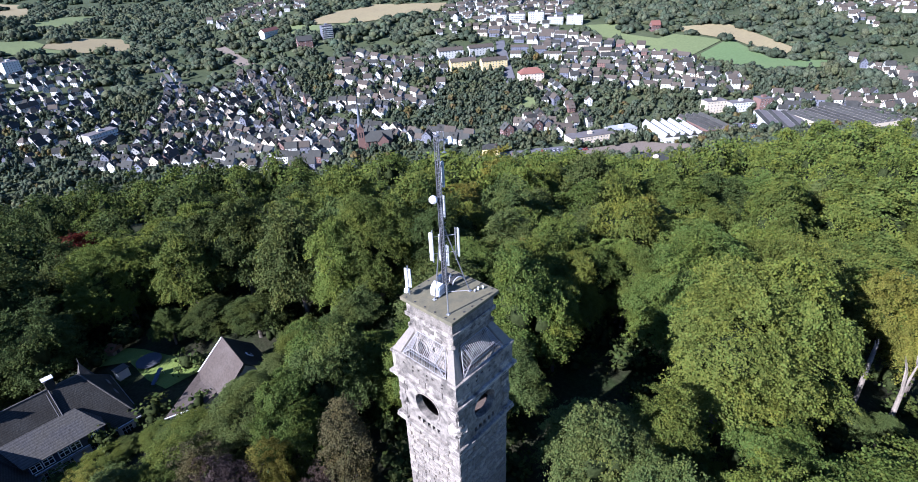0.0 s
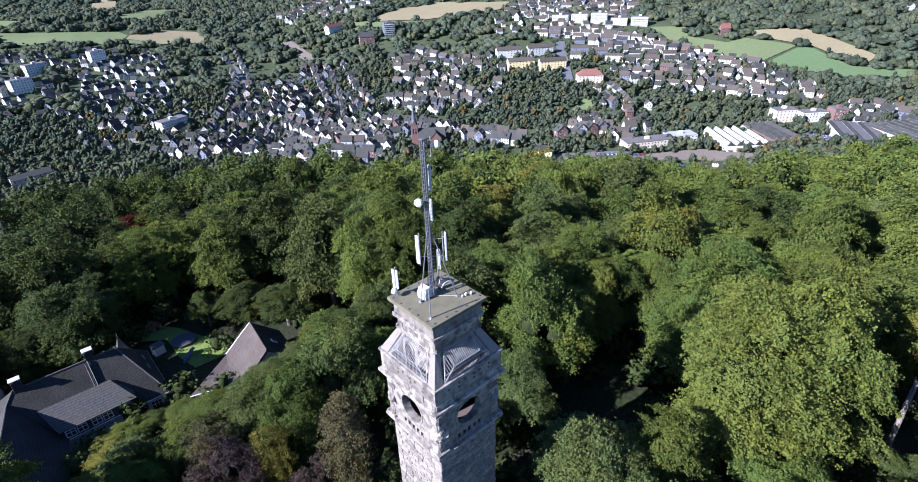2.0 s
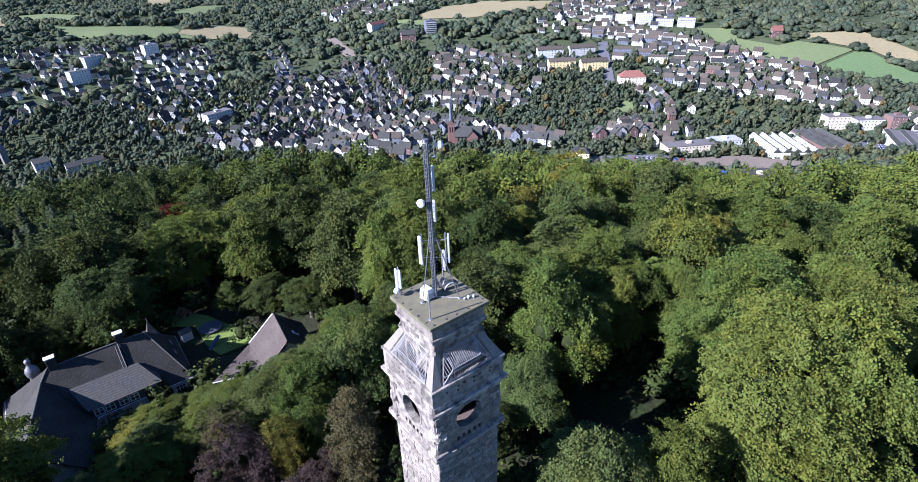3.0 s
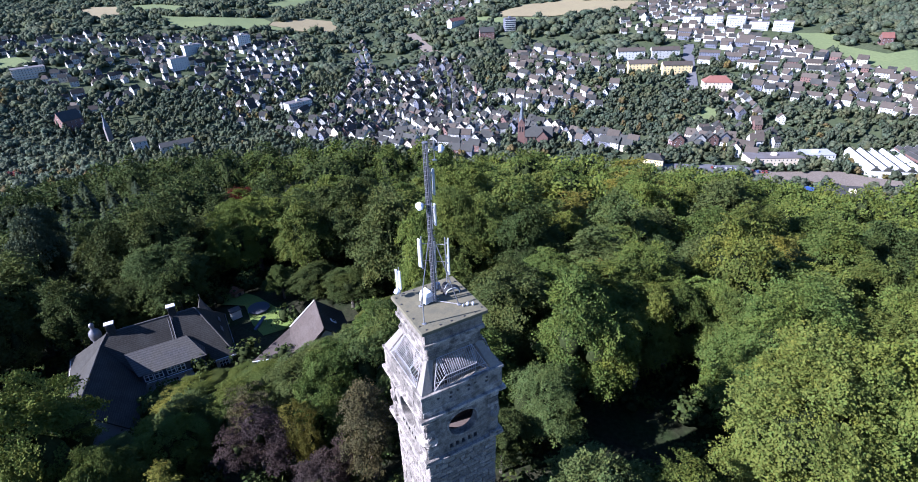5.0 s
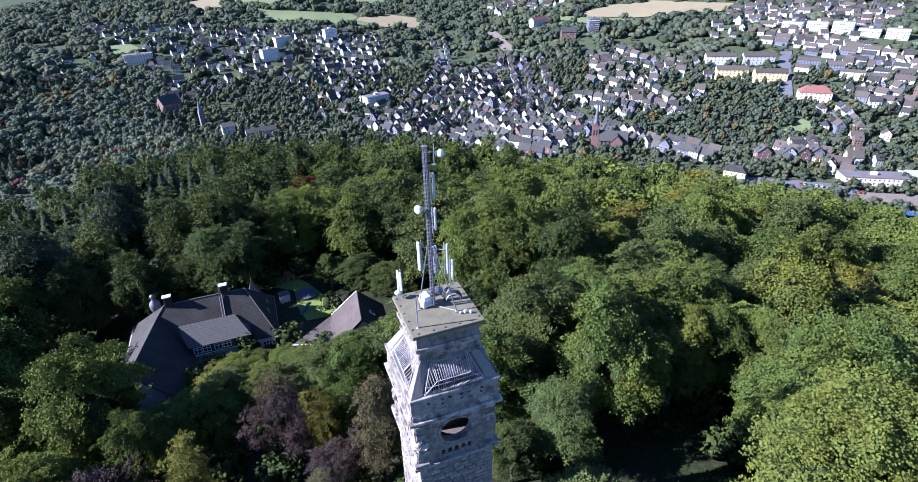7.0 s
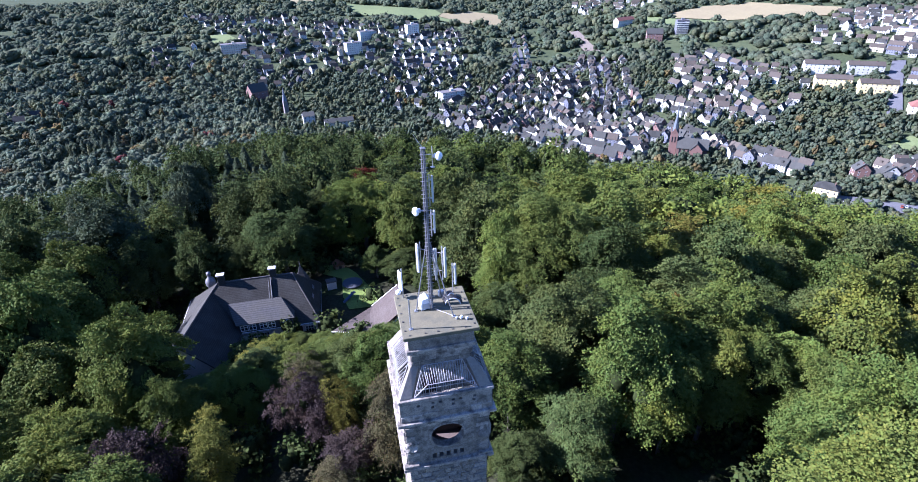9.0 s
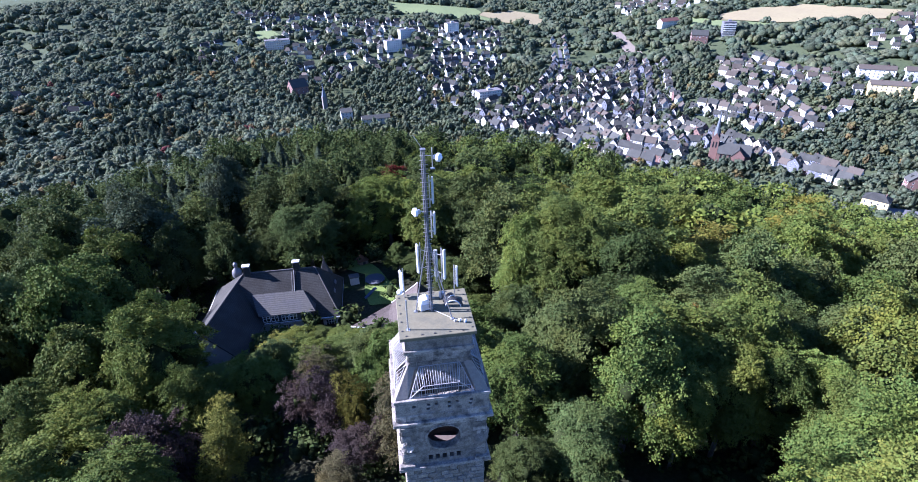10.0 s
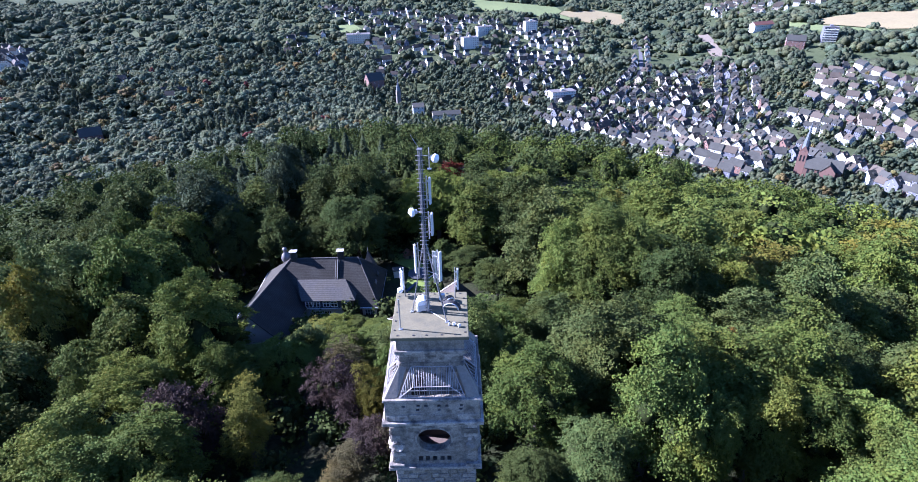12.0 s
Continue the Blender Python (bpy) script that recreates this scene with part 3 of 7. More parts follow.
KINDS_NEAR = [Kind(11 + i, 5.0, 12.5 + (i % 3), 36 + 4 * i, 4300, 13, 0.20, 3.0) for i in range(6)]
KINDS_BROAD = [Kind(31 + i, 7.5, 15.0 + i, 64 + 6 * i, 9400, 13, 0.20, 3.5) for i in range(3)]
KINDS_MID = [Kind(51 + i, 5.0, 12.0 + (i % 3), 36 + 3 * i, 2700, 9, 0.29, 3.0) for i in range(8)]
KINDS_LOOSE = [Kind(61 + i, 5.0, 13.5 + i, 60 + 4 * i, 2600, 9, 0.22, 2.5, True) for i in range(3)]
TREE_WORDS = {
    LEAF: "broad green beech tree with dense layered foliage", LEAF_LIGHT: "sunlit yellow-green beech tree with dense foliage",
    LEAF_DARK: "dark green broadleaf tree in the wood", LEAF_GREY: "grey-green oak tree with a rounded crown",
    LEAF_YELLOW: "broadleaf tree turning autumn yellow", LEAF_ORANGE: "small tree with orange autumn leaves",
    LEAF_SPRUCE: "dark spruce-green tree in the shaded wood", LEAF_RED: "tree with dark red autumn foliage", LEAF_COPPER: "purple copper beech with sparse dark foliage", LEAF_BROWN: "browning tree with thin autumn foliage",
}
TREE_SPOTS = []


def tree(x, y, top, radius, mat, rng, near=True, cap=True):
    """A tree standing at x, y whose crown reaches up to the height top; kept low on the slope in front of the villa."""
    if cap and -44 < x < 8 and 17 < y < 52:
        if -19.5 < x < -3.0 and y > 36:
            top = min(top, 47.5 - 0.757 * (y + 30))
        top = min(top, 47.6 - 0.72 * (y + 30) - rng.uniform(0.4, 2.2) + (2.8 if x < -26 else 4.0 if x > -1.5 else 0))
    kind = rng.choice(KINDS_LOOSE if near and mat in (LEAF_COPPER, LEAF_BROWN, LEAF_YELLOW, LEAF_ORANGE) else KINDS_BROAD if near and radius > 6.4 else KINDS_NEAR if near else KINDS_MID)
    if -75 < x < -36 and 44 < y < 74:
        top = min(top, -9 + (-30 - x) * 0.56)
    if -34 < x < -2 and -7 < y < 9:
        top = min(top, 3.0 - 0.55 * x)
    foot = float(ground(x, y))
    wide, tall = radius / kind.radius, (top - foot) / kind.height
    ob = thing("tree", pose(x, y, foot, rng.gauss(0, 2), rng.gauss(0, 2), rng.uniform(0, 360)) @ Matrix.Diagonal((wide * rng.uniform(0.88, 1.2), wide * rng.uniform(0.88, 1.2), tall, 1)), TREE_WORDS[mat], "tree", "trees of the wood")
    part("trunk", kind.trunk, ob)
    crown = part("crown", kind.crown, ob)
    light, warm = rng.uniform(0.86, 1.14), rng.uniform(0.93, 1.08)
    r, g, b = LEAF_COLOR[mat]
    crown.color = (r * light * warm, g * light, b * light, 1)
    TREE_SPOTS.append((x, y, radius))
    return ob


# trees round the tower that can be told apart: x, y, height of the top, crown radius, leaves
rng_trees = random.Random(5)
EAST = [
    (29.0, -13.0, 20.5, 7.5, LEAF_LIGHT), (34.5, -17.0, 20.5, 6.0, LEAF_LIGHT), (37.0, -6.0, 18.5, 7.0, LEAF), (45.0, -14.0, 18.5, 7.5, LEAF_LIGHT),
    (10.3, -7.6, 14.6, 4.8, LEAF_GREY), (14.6, -12.4, 13.4, 4.6, LEAF), (9.0, -14.6, 13.0, 4.4, LEAF_GREY), (21.0, -20.5, 10.0, 4.5, LEAF),
    (14.5, 5.5, 10.0, 4.6, LEAF_GREY), (21.0, 9.0, 17.8, 5.5, LEAF), (28.0, 12.0, 15.5, 6.0, LEAF), (10.5, 13.5, 13.0, 4.8, LEAF), (19.0, 20.0, 14.0, 6.0, LEAF_GREY),
    (24.6, 8.5, 14.2, 3.4, LEAF_YELLOW), (25.8, 6.6, 13.2, 3.2, LEAF_LIGHT), (30.8, 7.0, 13.2, 3.6, LEAF_LIGHT), (36.0, 7.0, 13.4, 4.0, LEAF), (41.5, 5.4, 12.8, 4.2, LEAF_LIGHT),
    (39.5, 3.6, 12.2, 3.8, LEAF), (31.6, 15.4, 12.4, 1.6, LEAF_ORANGE),
]
WEST = [
    (-2.8, 13.0, 11.8, 4.0, LEAF_BROWN), (-8.9, 18.6, 8.2, 2.3, LEAF_YELLOW), (-13.0, 25.5, 5.5, 3.2, LEAF_BROWN), (-20.0, 34.0, 3.4, 4.2, LEAF_GREY),
    (-29.0, 22.5, 7.0, 3.6, LEAF), (-23.2, 15.2, 7.0, 3.0, LEAF_YELLOW), (-13.4, 20.2, 6.8, 3.5, LEAF_COPPER),
    (-40.0, 14.0, 7.5, 5.5, LEAF_LIGHT), (-31.0, 10.0, 8.5, 5.0, LEAF), (-6.0, 30.0, 7.5, 4.6, LEAF_GREY), (-10.5, 9.5, 3.0, 3.0, LEAF_BROWN),
    (-37.0, 38.5, -5.0, 4.0, LEAF), (-30.5, 37.5, -6.0, 3.6, LEAF_GREY), (4.2, 40.5, -3.5, 3.6, LEAF_GREY), (9.8, 43.5, -2.0, 4.0, LEAF), (-1.0, 40.5, -3.5, 3.5, LEAF_GREY),
    (-14.5, 30.5, 5.0, 3.6, LEAF), (-30.3, 15.0, 8.6, 4.2, LEAF_COPPER), (-38.0, 21.0, 7.0, 4.6, LEAF_LIGHT), (-36.0, 5.0, 8.0, 5.0, LEAF), (-7.5, 13.5, 4.0, 2.8, LEAF_COPPER), (-46.0, 25.0, 6.0, 5.0, LEAF),
    (-4.0, 22.0, 10.5, 3.6, LEAF), (2.0, 22.0, 12.0, 4.2, LEAF_GREY), (-17.0, 5.5, 3.5, 3.6, LEAF_DARK), (-26.0, 2.0, 7.5, 4.5, LEAF),
]
for spot in EAST + WEST:
    tree(*spot, rng_trees)
for spot in ((8.8, 4.8, 8.0, 3.0, LEAF_DARK), (9.5, 57.0, -2.5, 4.4, LEAF_DARK), (4.5, 64.5, -4.0, 3.8, LEAF_DARK), (-1.0, 68.5, -5.0, 3.2, LEAF_DARK)):
    tree(*spot, rng_trees, cap=False)
tree(-33.5, 30.0, 12.0, 5.4, LEAF_LIGHT, rng_trees, cap=False)
for spot in ((-19.5, 73.5, 4.2, 5.4, LEAF_GREY), (-26.5, 73.0, -1.0, 4.4, LEAF_DARK), (-2.2, 85.0, 5.0, 7.2, LEAF_LIGHT)):
    tree(*spot, rng_trees, cap=False)
# shrubs that reach up to the villa's lower windows
for spot in ((-26.5, 46.5, -8.2, 2.8, LEAF_GREY), (-23.0, 47.8, -8.6, 2.6, LEAF), (-19.6, 47.2, -8.3, 2.7, LEAF_LIGHT), (-16.4, 48.2, -8.9, 2.4, LEAF_GREY), (-13.0, 47.0, -8.8, 2.6, LEAF), (-10.6, 44.6, -8.0, 2.6, LEAF_GREY)):
    tree(*spot, rng_trees, cap=False)

# the wood around: spaced at random, thinned by the garden, the tower's clearing and the gap in its shadow
CLEAR = [(0, 0, 4.3), (-19.5, 21, 4.6), (-18, 15, 3.0), (20.0, -3.0, 5.0), (25.5, -2.0, 4.5), (31, -3, 3.5), (26.5, -24, 3.0), (44, -27.5, 5.5), (37, -27, 4.5), (31, -26.5, 4.0), (52, -27, 3.0), (-14, 57, 7.5), (-20, 58, 8), (-28, 57, 9), (-32, 48, 8), (2, 49, 7.5), (2, 53, 6.5), (-6, 53, 6.5), (-9, 71, 6.0), (-3, 63, 6), (-18, 47, 4), (-15, 49, 4.0), (-21, 48, 3.2), (-13, 47, 3.5), (-17, 44, 3.5), (-42, 57, 5.0), (-42, 66, 5.5), (-43, 49, 3.5), (-7, 44, 3), (-8.5, 45.5, 3.5), (-5, 45, 2.5), (-12, 60, 5), (-8, 58, 4), (-18, 75, 4.5), (-28, 77, 4), (22, 1.5, 5), (-12, 9, 5.5), (7.5, 8, 3.5), (0, 62, 5), (-8, 64, 6), (-4, 70, 4.5), (-13, 69, 5)]


def free_spot(x, y, r):
    return all((x - a) ** 2 + (y - b) ** 2 > (c + r * 0.75) ** 2 for a, b, c in CLEAR) and all((x - a) ** 2 + (y - b) ** 2 > (0.77 * (c + r)) ** 2 for a, b, c in TREE_SPOTS)


WOOD_TINTS = [LEAF] * 8 + [LEAF_LIGHT] * 5 + [LEAF_DARK] * 4 + [LEAF_GREY] * 4 + [LEAF_YELLOW]
made = 0
for attempt in range(14000):
    rng_trees = random.Random(attempt * 13 + 5)
    r = 112 * math.sqrt(rng_trees.uniform(0.003, 1))
    b = radians(rng_trees.uniform(-62, 112) if r > 66 else rng_trees.uniform(-112, 162))
    x, y, size = r * math.sin(b), r * math.cos(b), rng_trees.uniform(4.4, 7.8) if math.hypot(r * math.sin(b) + 14, r * math.cos(b) - 38) > 26 else rng_trees.uniform(3.6, 5.2)
    if made >= 250:
        break
    if not free_spot(x, y, size):
        continue
    tall = rng_trees.uniform(12.5, 22) + (size - 4.5) * 1.2
    if x < -38 and y > 32:
        tall += 6
    if math.hypot(x + 6, y - 20) < 32:
        tall -= 3
    # behind the villa LEAF_DARK puts the shade of that side into the leaves
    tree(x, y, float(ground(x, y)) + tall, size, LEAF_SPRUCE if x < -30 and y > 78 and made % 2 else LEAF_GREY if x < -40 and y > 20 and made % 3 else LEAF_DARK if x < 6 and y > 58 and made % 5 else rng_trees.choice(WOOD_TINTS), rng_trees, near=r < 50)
    made += 1
tree(1.0, 131.0, -11.0, 4.5, LEAF_RED, rng_trees, near=False)


# woods farther off: too many to count, one object for each wood
def wood(name, label, spots, forms, mat, solid=False):
    """spots: rows of x, y, foot, scale across, scale up, turn. forms: (leaf verts, leaf quads, inside verts, inside tris) to choose from."""
    rng = np.random.default_rng(7)
    verts, quads, inner, tris = [], [], [], []
    nv = ni = 0
    pick = rng.integers(0, len(forms), len(spots))
    for (x, y, z, w, h, a), k in zip(spots, pick):
        v, q, iv, it = forms[k]
        c, s = math.cos(a) * w, math.sin(a) * w
        turn = np.array([[c, -s, 0], [s, c, 0], [0, 0, h]])
        verts.append(v @ turn.T + [x, y, z])
        quads.append(q + nv)
        nv += len(v)
        inner.append(iv @ turn.T + [x, y, z])
        tris.append(it + ni)
        ni += len(iv)
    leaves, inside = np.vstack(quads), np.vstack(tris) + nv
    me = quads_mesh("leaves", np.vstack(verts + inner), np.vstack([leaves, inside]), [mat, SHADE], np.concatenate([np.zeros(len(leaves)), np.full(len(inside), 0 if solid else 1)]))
    return tagged(new(name, me), label, "trees", kind="stuff")


def forms_of(seed, count, radius, height, stem, boughs, sprays, leaves, leaf):
    """Leafy crowns for a wood, as arrays."""
    made = []
    for i in range(count):
        v, q, iv, iq = crown_arrays(seed + i, radius, height, boughs, sprays, leaves, leaf)
        made.append((v + [0, 0, stem], q, iv + [0, 0, stem], iq))
    return made


def lumps_of(seed, count, radius, height, lumps, cuts, sprays, leaf):
    """Crowns for trees too far off to show leaves: a heap of rough rounded boughs, with a few tufts standing out."""
    made = []
    for i in range(count):
        rng = np.random.default_rng(seed + i)
        ball, faces = BALLS[cuts]
        k = np.arange(lumps)
        up = (k + 0.4) / lumps
        a = k * 2.39996 + rng.random()
        ring = np.sqrt(np.clip(1 - up ** 2, 0, 1)) * radius * rng.uniform(0.45, 0.72, lumps)
        size = radius * rng.uniform(0.36, 0.60, lumps) * (6 / max(6, lumps)) ** 0.45
        if lumps > 1:
            centre = np.stack([ring * np.cos(a), ring * np.sin(a), 0.22 * height + 0.58 * height * up], 1)
        else:
            centre, size = np.array([[0, 0, height * 0.5]]), np.array([radius * 0.9])
        shape = ball[None] * rng.uniform(0.72, 1.14, (lumps, len(ball), 1)) * size[:, None, None] * [1, 1, max(0.7, 0.8 * height / radius / 1.6)]
        verts = (centre[:, None] + shape).reshape(-1, 3)
        quads = (faces[None] + len(ball) * k[:, None, None]).reshape(-1, 4)
        # tufts
        w = rng.integers(0, lumps, sprays)
        way = unit(rng.normal(size=(sprays, 3)) + [0, 0, 0.5])
        spot = centre[w] + way * size[w, None] * 1.04
        face = unit(way + rng.normal(0, 0.3, (sprays, 3)))
        tip = unit(np.cross(face, rng.normal(size=(sprays, 3))))
        across = np.cross(tip, face)
        tufts = np.stack([spot - tip * leaf * 0.5, spot + across * leaf * 0.4, spot + tip * leaf * 0.5, spot - across * leaf * 0.4], 1).reshape(-1, 3)
        made.append((tufts, np.arange(sprays * 4).reshape(-1, 4), verts, quads))
    return made


def scatter(rng, count, bearings, radii, spacing, accept, size, height):
    """Random spots in a sector, no two nearer than spacing times their size."""
    cells, rows = {}, []
    for attempt in range(count * 12):
        if len(rows) >= count:
            break
        b = radians(rng.uniform(*bearings))
        r = math.sqrt(rng.uniform(radii[0] ** 2, radii[1] ** 2))
        x, y = r * math.sin(b), r * math.cos(b)
        w = rng.uniform(*size)
        key = (int(x // 16), int(y // 16))
        near = [o for i in (-1, 0, 1) for j in (-1, 0, 1) for o in cells.get((key[0] + i, key[1] + j), ())]
        if any((x - o[0]) ** 2 + (y - o[1]) ** 2 < (spacing * (w + o[2])) ** 2 for o in near) or not accept(x, y, r, math.degrees(b)):
            continue
        cells.setdefault(key, []).append((x, y, w))
        rows.append((x, y, float(ground(x, y)), w, rng.uniform(*height), rng.uniform(0, 6.28)))
    return rows


rng_wood = random.Random(23)
FORMS_SLOPE = forms_of(70, 8, 5.0, 11.5, 5.5, 28, 440, 5, 0.50)
FORMS_SLOPE_FAR = forms_of(80, 8, 5.0, 11.5, 5.5, 24, 270, 4, 0.74)
taken = list(TREE_SPOTS)
slope = scatter(rng_wood, 760, (-60, 110), (70, 330), 4.75,
                lambda x, y, r, b: all((x - a) ** 2 + (y - q) ** 2 > (0.8 * (c + 4.5)) ** 2 for a, q, c in taken) and all((x - a) ** 2 + (y - q) ** 2 > (c + 3) ** 2 for a, q, c in CLEAR),
                (0.95, 1.75), (0.68, 1.5))
under = scatter(rng_wood, 1250, (-115, 165), (5, 120), 2.3,
                lambda x, y, r, b: (r < 66 or -62 < b < 112) and all((x - a) ** 2 + (y - q) ** 2 > (0.8 * c) ** 2 for a, q, c in CLEAR[7:]) and (r > 5.4),
                (0.7, 1.3), (0.6, 1.3))
wood("undergrowth", "dark green bushes and saplings under the wood's edge", under, forms_of(60, 5, 2.6, 4.2, 0.0, 6, 40, 4, 0.50), LEAF_DARK)
NEARER = 190
def tint_for_light(i, x, y):
    """Leaf tint by place, shade and sun put into the colour: dark round to light."""
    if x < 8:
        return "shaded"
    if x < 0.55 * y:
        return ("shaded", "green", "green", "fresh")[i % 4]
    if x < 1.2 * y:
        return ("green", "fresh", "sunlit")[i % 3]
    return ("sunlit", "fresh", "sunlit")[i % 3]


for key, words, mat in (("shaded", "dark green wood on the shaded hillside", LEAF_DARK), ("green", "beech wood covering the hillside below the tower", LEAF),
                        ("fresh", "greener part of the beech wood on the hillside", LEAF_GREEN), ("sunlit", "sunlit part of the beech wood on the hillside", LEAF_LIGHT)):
    rows = [s for i, s in enumerate(slope) if tint_for_light(i, s[0], s[1]) == key]
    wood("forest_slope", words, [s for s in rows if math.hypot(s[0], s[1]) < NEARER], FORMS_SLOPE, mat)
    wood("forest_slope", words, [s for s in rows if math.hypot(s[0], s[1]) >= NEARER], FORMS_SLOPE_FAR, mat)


def spruce_forms(seed, count, n=620, twig=0.95):
    """Pointed spruces: drooping twigs in tiers round a dark cone."""
    made = []
    for i in range(count):
        rng = np.random.default_rng(seed + i)
        h = rng.random(n) ** 0.8
        a = rng.uniform(0, 2 * math.pi, n)
        tier = 0.80 + 0.28 * np.abs(np.sin(h * 24 + rng.normal(0, 0.2, n)))
        r = 3.4 * (1 - h) ** 0.9 * tier * rng.uniform(0.75, 1.05, n) + 0.1
        spot = np.stack([r * np.cos(a), r * np.sin(a), 1.5 + 17 * h], 1)
        out = unit(np.stack([np.cos(a), np.sin(a), -0.35 + 0 * a], 1) + rng.normal(0, 0.2, (n, 3)))
        side = unit(np.cross(out, [0, 0, 1.0]) + rng.normal(0, 0.2, (n, 3)))
        size = twig * (0.5 + 0.7 * (1 - h))[:, None]
        verts = np.stack([spot - out * size * 0.6, spot + side * size * 0.42, spot + out * size * 0.6, spot - side * size * 0.42], 1).reshape(-1, 3)
        ring = [(2.6 * (1 - k / 5) * math.cos(j * math.pi / 3), 2.6 * (1 - k / 5) * math.sin(j * math.pi / 3), 1.0 + 3.3 * k) for k in range(6) for j in range(6)]
        quads = [(6 * k + j, 6 * k + (j + 1) % 6, 6 * k + 6 + (j + 1) % 6, 6 * k + 6 + j) for k in range(5) for j in range(6)]
        made.append((verts, np.arange(n * 4).reshape(-1, 4), np.array(ring), np.array(quads)))
    return made


spruces = scatter(random.Random(17), 90, (-40, -8), (105, 235), 2.3, lambda x, y, r, b: abs(r - 165 + 1.4 * (b + 24)) < 42, (1.1, 1.7), (0.75, 1.05))
wood("spruce_stand", "dark pointed spruces on the ridge of the shaded wood", spruces, spruce_forms(140, 4), LEAF_SPRUCE)


# two pale bare trunks at the wood's edge
def bare_trunk(x, y, height, girth, fork, label):
    foot = float(ground(x, y))
    ob = thing("bare_tree", pose(x, y, foot), label, "tree")
    part("trunk", tube((0, 0, -0.8), (0.03 * height * fork, 0.3, height), girth, BARK_PALE, 10, girth * 0.7), ob)
    base = Vector((0.03 * height * fork, 0.3, height))
    for dx, dy, dz, r in ((-1.0, 0.4, 3.6, 0.5), (0.7, -0.3, 3.9, 0.5), (1.7, 0.5, 2.6, 0.35)):
        tip = base + Vector((dx, dy, dz)) * fork
        part("limb", tube(base - Vector((0, 0, 0.3)), tip, girth * r * 1.3, BARK_PALE, 8, girth * 0.22), ob)
        for a in (-1, 1):
            part("branch", tube(tip - Vector((0, 0, 0.1)), tip + Vector((0.5 * a, 0.4, 1.0)) * fork, girth * 0.22, BARK_PALE, 6, girth * 0.06), ob)
    return ob


for spot in ((37.5, -24.6, 3.4, 2.6, LEAF_GREY), (39.6, -28.0, 2.6, 2.2, LEAF_GREY), (28.0, -26.8, 4.6, 3.0, LEAF), (32.0, -30.2, 4.2, 2.8, LEAF_GREY), (57.0, -25.2, 12.5, 5.0, LEAF_YELLOW)):
    tree(*spot, random.Random(4), cap=False)
bare_trunk(44.0, -28.8, 7.4, 0.34, 0.95, "pale dead tree trunk with broken forked limbs")
bare_trunk(44.0, -25.0, 11.0, 0.33, 0.3, "pale smooth beech trunk at the wood's edge")

# ---- the lookout tower ----
tower = thing("tower", pose(0, 0, 0), "tall square lookout tower of pale rough stone with a flat roof", "tower")


def face_of(k):
    """Turns what is built for the side that faces -y to side k (0: -y, 1: +x, 2: +y, 3: -x)."""
    return pose(0, 0, 0, 0, 0, 90 * k)


def ring(half, z0, z1, mat, name, bevel=0.03):
    part(name, block(-half, half, -half, half, z0, z1, mat, bevel), tower)


# shaft: a core, and rough stones laid in courses on it
ring(2.80, -3.0, 16.30, MORTAR, "core", 0)
rng_stone = random.Random(3)
STONES = [bpy.data.meshes.new("stone") for i in range(10)]
for i, me in enumerate(STONES):
    bm = bmesh.new()
    box(bm, -0.5, 0.5, -1, 0.3, -0.5, 0.5)
    front = [f for f in bm.faces if f.normal.y < -0.9][0]
    inner = bmesh.ops.inset_region(bm, faces=[front], thickness=0.09, depth=0.0)["faces"]
    for v in bm.verts:
        if v.co.y < -0.9:
            v.co.y += 0.55 if abs(v.co.x) > 0.45 or abs(v.co.z) > 0.45 else rng_stone.uniform(-0.15, 0.3)
    bm.to_mesh(me)
    bm.free()
    me.materials.append(STONE_ROUGH)


def lay_courses(k, half, x_end, z0, z1, parent, course=(0.36, 0.5), length=(0.45, 1.1), proud=(0.10, 0.17), holes=(), single=lambda z: True, seed=1, mat=None):
    """Stones in courses on side k. Single ones are parts; the rest are joined into one part."""
    rng = random.Random(seed)
    joined = bmesh.new()
    z = z0
    while z < z1 - 0.12:
        h = min(rng.uniform(*course), z1 - z)
        x = -x_end
        while x < x_end - 0.05:
            w = min(rng.uniform(*length), x_end - x)
            if x_end - x - w < 0.3:
                w = x_end - x
            cx, cz = x + w / 2, z + h / 2
            if not any(a - w / 2 < cx < b + w / 2 and c - h / 2 < cz < d + h / 2 for a, b, c, d in holes):
                m = face_of(k) @ Matrix.Translation((cx, -half, cz)) @ Matrix.Diagonal((w - 0.03, rng.uniform(*proud), h - 0.03, 1)) @ pose(0, 0, 0, 0, 180 * rng.randint(0, 1), 0)
                me = rng.choice(STONES)
                if single(z):
                    ob = part("stone", me, parent, m=m)
                else:
                    n = len(joined.verts)
                    joined.from_mesh(me)
                    joined.verts.ensure_lookup_table()
                    for i in range(n, len(joined.verts)):
                        joined.verts[i].co = m @ joined.verts[i].co
            x += w
        z += h
    if len(joined.verts):
        tagged(part("stone_courses", (joined, STONE_ROUGH), parent), kind="stuff")


for k, seed in ((0, 4), (3, 9)):
    lay_courses(k, 2.80, 2.93, -2.4, 16.25, tower, single=lambda z: z > 9.6, seed=seed)
for k, seed in ((1, 5), (2, 6)):
    lay_courses(k, 2.80, 2.93, -2.4, 16.25, tower, single=lambda z: False, seed=seed)

